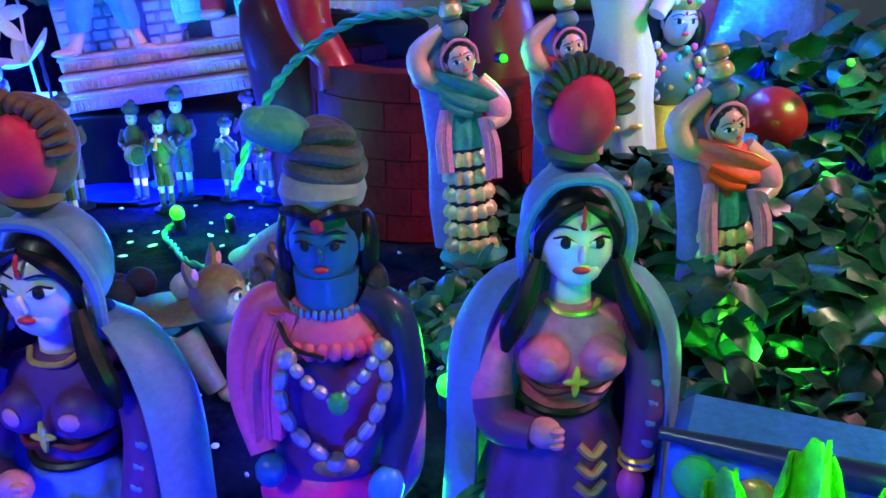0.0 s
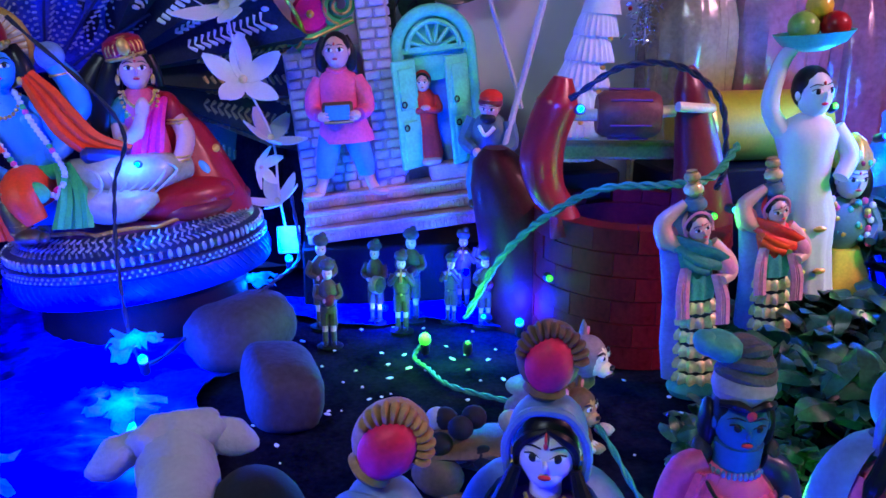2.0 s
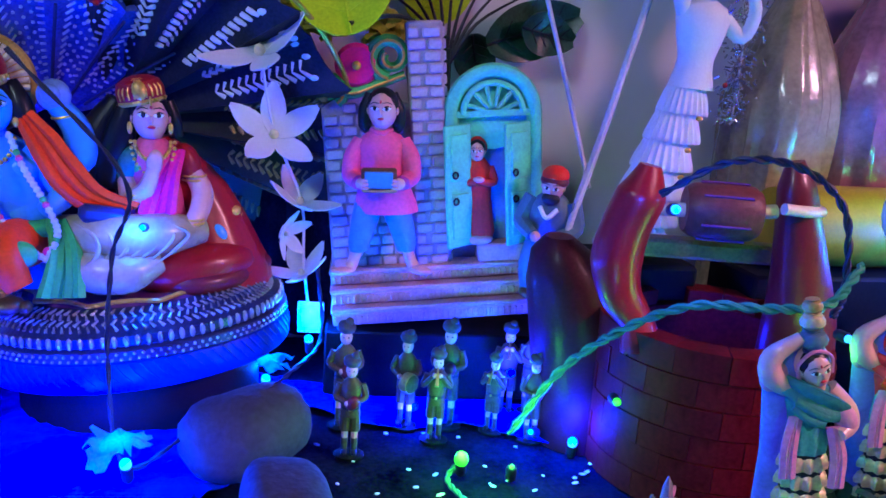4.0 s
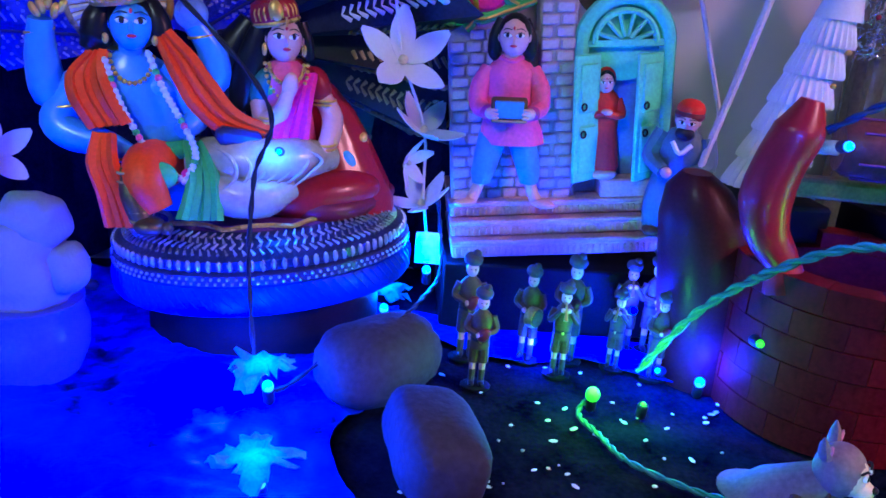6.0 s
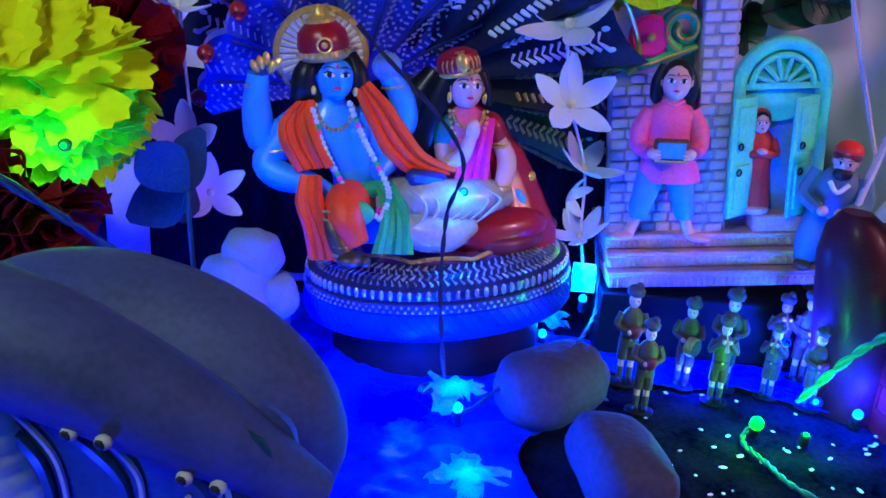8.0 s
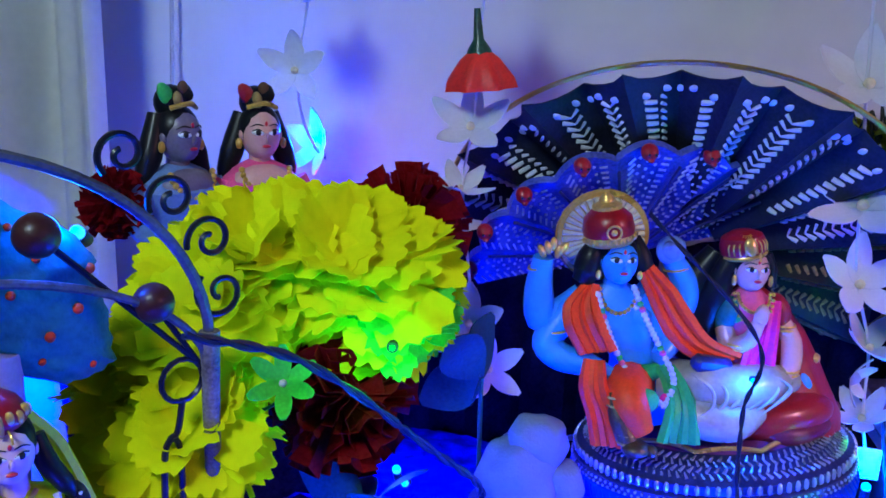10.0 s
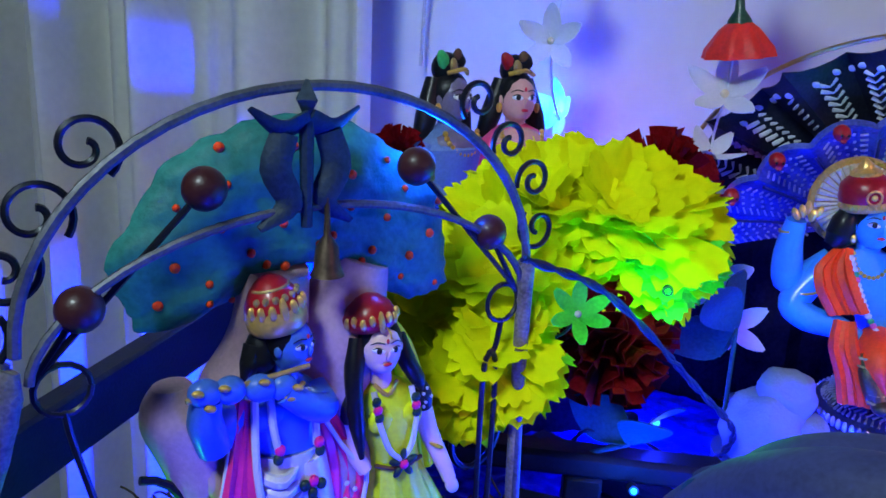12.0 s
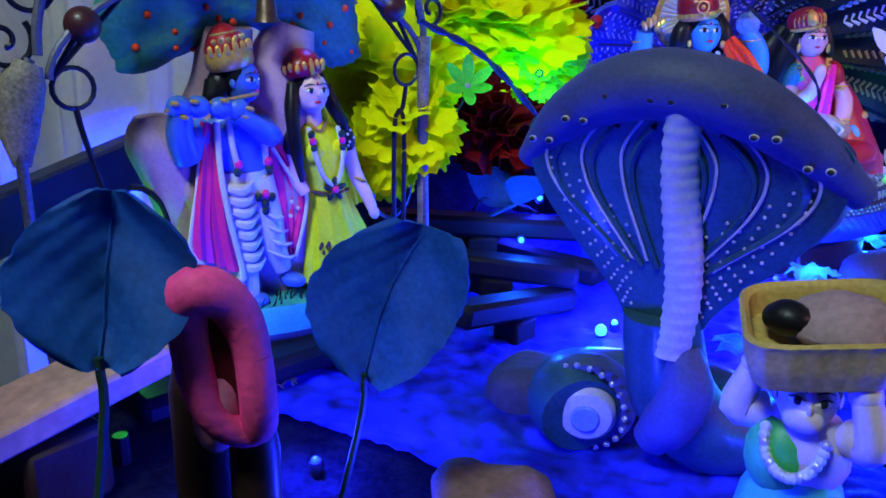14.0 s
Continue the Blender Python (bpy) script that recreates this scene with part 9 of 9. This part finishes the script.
for x, y, h, w, rz, ry in ((0.084, 0.140, 0.128, 0.026, -10, -3), (0.097, 0.144, 0.142, 0.024, 20, 3), (0.074, 0.144, 0.120, 0.022, 5, -7), (0.110, 0.138, 0.140, 0.026, 30, 6), (0.090, 0.134, 0.124, 0.022, -25, 2), (0.118, 0.146, 0.132, 0.024, 10, 10), (0.080, 0.134, 0.112, 0.020, 40, -4)):
    g = thing("blade_leaf", None, None, pose(x, y, 0, 6, ry, rz), "bright green upright leaf lit by a bulb", "leaf", "bright green leaves")
    part("blade", Shape().sheet(lambda u, v: ((u - 0.5) * w * math.sin(math.pi * (0.12 + 0.80 * v)) ** 0.7, 0.004 * math.sin(u * 9) + 0.008 * v * v, h * v - 0.012 * abs(2 * u - 1) ** 2 * v + 0.003 * math.sin(u * 21) * (v > 0.9)), 12, 12, 0, 0.0008), "leaf_bright", g)
thing("red_ball", Shape().ball((0, 0, 0), 0.027, 0, nu=24, nv=16), "red", pose(0.262, 0.632, 0.080), "glossy red ball lying in the plant", "ball")
thing("red_ball", Shape().ball((0, 0, 0), 0.020, 0, nu=24, nv=16), "brick_red", pose(0.232, 0.370, 0.035), "dull red ball lying in low leaves", "ball")


# wrapped things and bolster by the rear wall
def wrapped(m, r, h, key, label, seed):
    rnd = random.Random(seed)
    g = thing("wrapped_gift", None, None, m, label, "wrapped gift", "cellophane-wrapped gifts")
    s = Shape()

    def fn(u, v):
        a = u * 2 * math.pi
        rr = r * (0.9 + 0.12 * math.sin(3 * a + seed) * v) * (1 - 0.75 * max(0, (v - 0.72) / 0.28) ** 1.3)
        rr *= 1 + 0.10 * noise.noise(Vector((math.cos(a) * 3, math.sin(a) * 3, v * 5 + seed))) + 0.03 * math.sin(a * 17 + v * 4)
        return (rr * math.cos(a), rr * math.sin(a), h * v)

    s.sheet(fn, 60, 26, 0, 0)
    part("wrapping", s, key, g, "crinkled shiny film")
    c = Shape()
    c.sheet(lambda u, v: (r * (0.25 + 0.6 * v) * math.cos(u * 6.283) * (1 + 0.2 * math.sin(u * 40)), r * (0.25 + 0.6 * v) * math.sin(u * 6.283), h * (1 + 0.22 * v)), 40, 5, 0, 0)
    part("ruffle", c, key, g)


wrapped(pose(0.075, 0.880, 0.0), 0.062, 0.40, "film_gold", "tall gift in crinkled golden cellophane", 1)
wrapped(pose(0.175, 0.905, 0.0), 0.068, 0.42, "film_pink", "tall gift in crinkled pink cellophane", 2)
wrapped(pose(0.295, 0.965, 0.0), 0.062, 0.36, "film_pink", "gift in crinkled rose cellophane by the wall", 4)
g = thing("foil_packet", None, None, pose(0.330, 0.835, 0.0, 0, 0, 14), "crumpled light blue foil packet behind the plant", "packet")
pk = Shape().sheet(lambda u, v: ((0.060 + 0.006 * noise.noise(Vector((u * 9, v * 7, 1)))) * math.cos(u * 6.2832) * (1 + 0.25 * abs(math.cos(2 * u * 6.2832))) * (1 - 0.25 * v * v), 0.032 * math.sin(u * 6.2832) * (1 + 0.12 * noise.noise(Vector((u * 12, v * 9, 3)))), 0.165 * v + 0.006 * noise.noise(Vector((u * 8, v * 8, 5)))), 60, 26, 0, 0)
part("wrapping", pk, "foil_blue", g)
part("fold", Shape().sheet(lambda u, v: ((u - 0.5) * 0.10, 0.010 * math.sin(u * 20) * v, 0.150 + 0.040 * v + 0.008 * math.sin(u * 13)), 30, 6, 0, 0.0008), "foil_blue", g)
s = Doll()
s.lathe([(0.020, -0.085), (0.034, -0.080), (0.037, -0.06), (0.037, 0.06), (0.034, 0.080), (0.020, 0.085)], s.k("bolster"), n=30, rot=(0, 90, 0))
for x in (-0.062, 0.062):
    s.lathe([(0.0372, x - 0.004), (0.0385, x), (0.0372, x + 0.004)], s.k("gold"), n=30, rot=(0, 90, 0))
thing("bolster_cushion", s, s.names, pose(0.125, 0.785, 0.187, 0, 0, 16), "small olive yellow bolster on a dark box", "cushion")
thing("dark_box", Shape().block((0, 0, 0.074), (0.22, 0.08, 0.148), 0, (0, 0, 0), 0.04), "black_board", pose(0.125, 0.79, 0, 0, 0, 16), "dark box under the bolster cushion", "box")
g = thing("tinsel_strand", None, None, Matrix(), "hanging strand of silver tinsel", "tinsel")
rnd = random.Random(9)
s = Shape()
for i in range(900):
    z = rnd.uniform(0.27, 0.62)
    x, y = 0.020 + rnd.gauss(0, 0.007), 0.842 + rnd.gauss(0, 0.006)
    d = Vector((rnd.uniform(-1, 1), rnd.uniform(-1, 1), rnd.uniform(-1, 0.3))) * 0.007
    s.tube([(x, y, z), (x + d.x, y + d.y, z + d.z)], 0.0010, 0, 4)
tagged(part("filament", s, "tinsel", g), kind="stuff")
part("cord", Shape().tube([(0.020, 0.842, 0.27), (0.020, 0.842, 0.8)], 0.001, 0, 5), "string_white", g)

# poles, strings and wires
thing("thin_rod", Shape().tube([(-0.146, 0.700, 0.110), (-0.132, 0.728, 0.180), (-0.106, 0.752, 0.280), (-0.052, 0.80, 0.50)], 0.0034, 0, 8), "string_white", Matrix(), "thin pale rod leaning against the wall", "rod")
thing("thin_rod", Shape().tube([(-0.116, 0.765, 0.205), (-0.124, 0.773, 0.231), (-0.142, 0.781, 0.286), (-0.20, 0.80, 0.46)], 0.0022, 0, 8), "string_white", Matrix(), "thin pale string stretched to the wall", "string")
q0 = back(-0.925, 0.02, 0.36)
thing("hanging_cord", Shape().tube([q0, q0 + Vector((0.004, 0, 0.15)), q0 + Vector((-0.002, 0, 0.45)), q0 + Vector((0, 0, 1.3))], 0.0022, 0, 6), "string_white", Matrix(), "white cord hanging beside the curtain", "cord")


def twisted(pts, r, key, label):
    base = smooth(pts, 14)
    g = thing("light_string_wire", None, None, Matrix(), label, "wire", "light string wires")
    for ph in (0, math.pi):
        out = []
        for i, q in enumerate(base):
            d = (base[min(i + 1, len(base) - 1)] - base[max(i - 1, 0)]).normalized()
            a = d.orthogonal().normalized()
            b = d.cross(a)
            t = i * 0.8 + ph
            out.append(q + (a * math.cos(t) + b * math.sin(t)) * r * 0.9)
        part("strand", Shape().tube(out, r, 0, 6, k=1), key, g)


twisted([(-0.205, 0.600, 0.012), (-0.215, 0.580, 0.004), (-0.200, 0.555, 0.003), (-0.180, 0.525, 0.003), (-0.135, 0.500, 0.004), (-0.105, 0.470, 0.020), (-0.075, 0.420, 0.030), (-0.05, 0.36, 0.006), (-0.03, 0.30, 0.004)], 0.0013, "wire_green", "green twisted wire lying on the cloth")
twisted([(-0.170, 0.625, 0.025), (-0.140, 0.600, 0.090), (-0.105, 0.575, 0.135), (-0.06, 0.560, 0.165), (-0.01, 0.548, 0.172), (0.025, 0.550, 0.178), (0.052, 0.575, 0.200)], 0.0020, "wire_green", "green twisted light wire rising to the well")
twisted([(0.045, 0.31, 0.004), (0.0, 0.21, 0.045), (0.02, 0.195, 0.060), (0.06, 0.20, 0.05), (0.09, 0.22, 0.01)], 0.0016, "wire_green", "green wire looping before the milkmaids")
twisted([(-0.555, 0.59, 0.30), (-0.465, 0.58, 0.215), (-0.468, 0.565, 0.16), (-0.462, 0.542, 0.09), (-0.440, 0.520, 0.02), (-0.400, 0.55, 0.04), (-0.365, 0.575, 0.055), (-0.350, 0.62, 0.06), (-0.345, 0.70, 0.06), (-0.355, 0.72, 0.12)], 0.0011, "wire_dark", "dark light wire draped over the idol")
twisted([(-0.73, 0.26, 0.27), (-0.70, 0.33, 0.235), (-0.66, 0.42, 0.15), (-0.64, 0.47, 0.10), (-0.66, 0.50, 0.05)], 0.0017, "wire_dark", "dark light wire hanging from the swing")
twisted([(-0.085, 0.585, 0.235), (-0.045, 0.575, 0.262), (0.0, 0.575, 0.262), (0.035, 0.578, 0.235), (0.042, 0.572, 0.185), (0.035, 0.565, 0.165)], 0.0016, "wire_dark", "dark blue wire over the well roller")
twisted([(-0.66, 0.52, 0.04), (-0.68, 0.47, 0.06), (-0.70, 0.43, 0.09), (-0.735, 0.40, 0.10), (-0.76, 0.42, 0.06)], 0.0010, "wire_dark", "dark wire among the slats")


def leaf_cluster(m, label, key="leaf_dark"):
    g = thing("cloth_leaves", None, None, m, label, "leaves", "dark cloth leaves")
    for i in range(4):
        s = Shape().sheet(lambda u, v: ((u - 0.5) * 0.040 * math.sin(math.pi * (0.05 + 0.9 * v)), 0.006 * math.sin(v * 3), 0.055 * v), 6, 8, 0, 0.0008)
        part("leaf", s, key, g, m=pose(0, 0, 0, 25 * math.sin(i * 2), -120 + 80 * i, 30 * i))
    part("stem", Shape().tube([(0, 0, 0), (0.0, 0.01, -0.08)], 0.002, 0, 6), key, g)


leaf_cluster(pose(-0.655, 0.500, 0.175, 0, 0, 10), "drooping dark green cloth leaves by the garland")
leaf_cluster(pose(-0.700, 0.400, 0.100, 0, 60, 10), "dark cloth leaves under the yellow flowers", "leaf_teal")


# ------------------------------------------------------------------ the string lights
LIGHTS = 0


def bulb(place, colour, watts, key="glow_blue", size=0.004, aim=(0, 0, 1), label="lit blue bulb of a light string", lift=0.012, beam=0, film=0.0):
    """A small lit bulb in its socket, with its light just off its tip."""
    size *= 0.65
    p, d = Vector(place), Vector(aim).normalized()
    q = d.to_track_quat("Z", "Y").to_matrix().to_4x4()
    g = thing("string_light", None, None, Matrix.Translation(p) @ q, label, "light", "string lights")
    part("socket", Shape().lathe([(0.0030, -0.012), (0.0042, -0.010), (0.0042, 0.0), (0.0036, 0.002)], 0, n=12), "wire_dark", g)
    part("lens", Shape().lathe([(size * 0.7, 0.001), (size * 0.78, size * 0.5), (size * 0.7, size * 1.0), (size * 0.4, size * 1.35), (size * 0.1, size * 1.45)], 0, n=14), key, g, "glowing lens")
    # Added film, lit from below, makes an irregular bright patch round the bulb.
    if film:
        rnd = random.Random(round(place[0] * 5000))
        z, ph = size * 2.6 + lift + 0.006, rnd.uniform(0, 50)

        def sheet(u, v):
            a = 2 * math.pi * u
            c, d = math.cos(a), math.sin(a)
            r = film * v * (0.62 + 0.75 * noise.noise(Vector((1.6 * c + ph, 1.6 * d, 0))) + 0.35 * noise.noise(Vector((5 * c, 5 * d + ph, 2))))
            return (1.5 * r * c, r * d, z + 0.010 * v * noise.noise(Vector((r * c * 160, r * d * 160, ph))) - 0.3 * r)

        part("film", Shape().sheet(sheet, 48, 8, 0, 0.0003), "film_clear", g, "clear film added to catch a bright patch of light")
    data = bpy.data.lights.new("bulb_light", "SPOT" if beam else "POINT")
    data.energy, data.color, data.shadow_soft_size = watts * BULB_GAIN, colour, 0.012
    ob = new("bulb_light", data)
    ob.location = p + d * (size * 2.6 + lift)
    if beam:
        data.spot_size, data.spot_blend = radians(beam), 0.5
        ob.matrix_world = look(p + d * (size * 2.6 + lift), p + d)


B_ = "glow_blue"
bulb((-0.359, 0.712, 0.050), CYAN, 0.22, B_, 0.008, (0, -0.3, 1))
bulb((-0.437, 0.515, 0.022), CYAN, 0.10, B_, 0.0085, (0, -0.25, 1), lift=0.008, film=0.024)
bulb((-0.408, 0.422, 0.012), CYAN, 0.14, B_, 0.0085, (0, -0.25, 1), lift=0.008, film=0.024)
bulb((-0.586, 0.361, 0.014), BLUE, 0.26, B_, 0.006, (0, -0.3, 1))
bulb((-0.592, 0.340, 0.012), CYAN, 0.06, B_, 0.0100, (0, -0.25, 1), lift=0.008)
bulb((-0.760, 0.575, 0.032), BLUE, 0.14, B_, 0.0085, (0, -0.4, 1), lift=0.008)
bulb((-0.690, 0.392, 0.068), CYAN, 0.07, B_, 0.005, (0.3, -0.6, 0.2))
bulb((-0.700, 0.465, 0.092), BLUE, 0.06, B_, 0.006, (0.2, -0.6, 0.3))
bulb((-0.392, 0.690, 0.016), CYAN, 0.12, B_, 0.0085, (0, -0.25, 1), lift=0.008, film=0.024)
bulb((-0.470, 0.532, 0.026), BLUE, 0.26, "glow_deep", 0.005, (-0.4, -0.6, 0.1))
bulb((-0.606, 0.566, 0.060), BLUE, 0.12, B_, 0.005, (-0.3, -0.6, 0.3))
bulb((-0.079, 0.560, 0.230), CYAN, 0.06, B_, 0.0065, (0, -1, 0.2))
bulb((0.062, 0.600, 0.140), CYAN, 0.05, B_, 0.006, (0.2, -1, 0.1))
bulb((0.044, 0.600, 0.134), GREEN, 0.012, "glow_green", 0.006, (0.2, -1, 0.1), "lit green bulb of a light string")
bulb((-0.4640, 0.6070, 0.172), CYAN, 0.055, B_, 0.0045, (0.2, -1, 0.4), lift=0.006)
bulb((-0.806, 0.268, 0.311), CYAN, 0.07, B_, 0.008, (0.3, -0.6, 0.4))
bulb((-0.908, 0.676, 0.311), CYAN, 0.20, B_, 0.0085, (0.1, -0.3, 0.3), lift=0.008)
# Bulb added to throw the blue patch here; no bulb is known.
bulb((-0.118, 0.640, 0.012), BLUE, 0.16, B_, 0.0085, (0, -0.3, 1), lift=0.008)
bulb((-0.172, 0.700, 0.045), BLUE, 0.32, "glow_deep", 0.007, (0, -0.7, 0.3))
bulb((-0.152, 0.640, 0.020), BLUE, 0.05, B_, 0.005, (-0.3, -0.6, 0.3))
bulb((0.215, 0.74, 0.180), CYAN, 0.20, B_, 0.006, (0, -0.7, 0.3))
bulb((0.185, 0.720, 0.215), GREEN, 0.03, "glow_green", 0.005, (0, -0.7, 0.3), "lit green bulb of a light string")
bulb((-0.206, 0.588, 0.014), GREEN, 0.055, "glow_green", 0.011, (0, -0.3, 1), "lit green bulb on black cloth")
# Bulb added in place of a green reflection on the well's wall.
bulb((-0.096, 0.586, 0.079), GREEN, 0.005, "glow_green", 0.006, (0.1, -1, 0.2), "green bulb standing in for a reflection on the well")
bulb((-0.167, 0.591, 0.012), GREEN, 0.020, "glow_green", 0.004, (0, -0.3, 1), "lit green bulb at the band's feet")
bulb((0.002, 0.312, 0.030), GREEN, 0.028, "glow_green", 0.010, (0, -0.4, 1), "lit green bulb among low leaves")
bulb((0.006, 0.252, 0.036), GREEN, 0.016, "glow_green", 0.004, (-0.2, 0.2, -1), "lit green bulb by the milkmaids")
bulb((0.100, 0.120, 0.110), GREEN, 0.05, "glow_green", 0.004, (0, -0.3, 1), "lit green bulb behind bright leaves")
bulb((-0.688, 0.412, 0.222), GREEN, 0.017, "glow_green", 0.004, (0.4, -1, 0.1), "lit green bulb inside a bloom", 0.02)
bulb((-0.890, 0.095, 0.085), GREEN, 0.013, "glow_green", 0.005, (0.4, -1, 0.3), "lit green bulb behind the swing")
bulb((-0.300, 0.235, 0.020), CYAN, 0.14, B_, 0.0085, (0, -0.25, 1), lift=0.008, film=0.024)
bulb((-0.465, 0.330, 0.012), BLUE, 0.24, B_, 0.0085, (0, -0.25, 1), lift=0.008, film=0.024)
# Hidden bulb with a strong spot, added for blue streaks on the curtain.
bulb((-1.030, 0.462, 0.132), (0.0, 0.008, 1.0), 24.0, B_, 0.005, (-1.0, 0.05, -0.14), beam=100)
# Another unseen bulb, added to graze the folds from the left.
bulb(tuple(back(-1.66, 0.10, 0.30)), BLUE, 0.3, B_, 0.006, (1, 0.2, 0.1), "unseen blue bulb added to light the curtain folds")
thing("bulb_cord", Shape().tube([back(-1.66, 0.10, 0.29), back(-1.665, 0.10, 0.8), back(-1.66, 0.062, 1.71)], 0.0016, 0, 6), "wire_dark", Matrix(), "dark cord added for the unseen curtain bulb", "wire")
bulb((-0.555, 0.670, 0.120), BLUE, 0.05, "glow_deep", 0.005, (0, -0.6, 0.3))
bulb((-0.255, 0.680, 0.012), BLUE, 0.14, "glow_deep", 0.006, (0, -0.7, 0.3))
# Four unseen bulbs added along the front edge as blue fill.
bulb((-0.150, 0.130, 0.015), BLUE, 0.07, B_, 0.005, (0, 0.3, 1))
bulb((-0.020, 0.130, 0.012), BLUE, 0.06, B_, 0.005, (0, 0.3, 1))
bulb((-0.300, 0.120, 0.012), BLUE, 0.16, B_, 0.005, (0, 0.3, 1))
bulb((0.110, 0.100, 0.012), BLUE, 0.10, B_, 0.005, (0, 0.3, 1))
bulb((-0.020, 0.690, 0.085), BLUE, 0.025, "glow_deep", 0.005, (0, -0.4, 1), "lit blue bulb inside the well")
bulb((-0.070, 0.320, 0.008), BLUE, 0.05, B_, 0.004, (0, 0.2, 1))
bulb((0.330, 0.800, 0.020), BLUE, 0.28, B_, 0.006, (0, -0.5, 1))
bulb((-0.520, 0.030, 0.010), BLUE, 0.22, "glow_deep", 0.005, (-0.3, -0.2, 1))
bulb((-0.690, 0.060, 0.010), BLUE, 0.20, "glow_deep", 0.005, (0, -0.2, 1))
bulb((0.076, 0.600, 0.131), (1.0, 0.02, 0.3), 0.012, "glow_pink", 0.005, (0.2, -1, 0.1), "lit pink bulb by the well")
bulb((-0.887, 0.647, 0.274), (1.0, 0.02, 0.3), 0.006, "glow_pink", 0.005, (0.2, -0.4, 1), "lit pink bulb of a light string")
bulb((0.205, 0.655, 0.196), CYAN, 0.10, B_, 0.005, (0.2, -0.8, 0.3))
bulb((0.178, 0.372, 0.016), GREEN, 0.020, "glow_green", 0.005, (0, -0.7, 0.5), "lit green bulb at the woman\'s feet")
bulb((0.245, 0.330, 0.110), GREEN, 0.016, "glow_green", 0.004, (0, -0.3, 1), "lit green bulb over low leaves")
bulb((0.300, 0.600, 0.130), GREEN, 0.045, "glow_green", 0.005, (0, -0.7, 0.5), "lit green bulb in the plant")
thing("paper_tag", Shape().block((0, 0, 0), (0.024, 0.003, 0.030), 0, (0, 0, 0), 0.2), "petal_white", pose(-0.361, 0.724, 0.070, 0, 0, 10), "small white paper tag lit by a bulb", "tag")
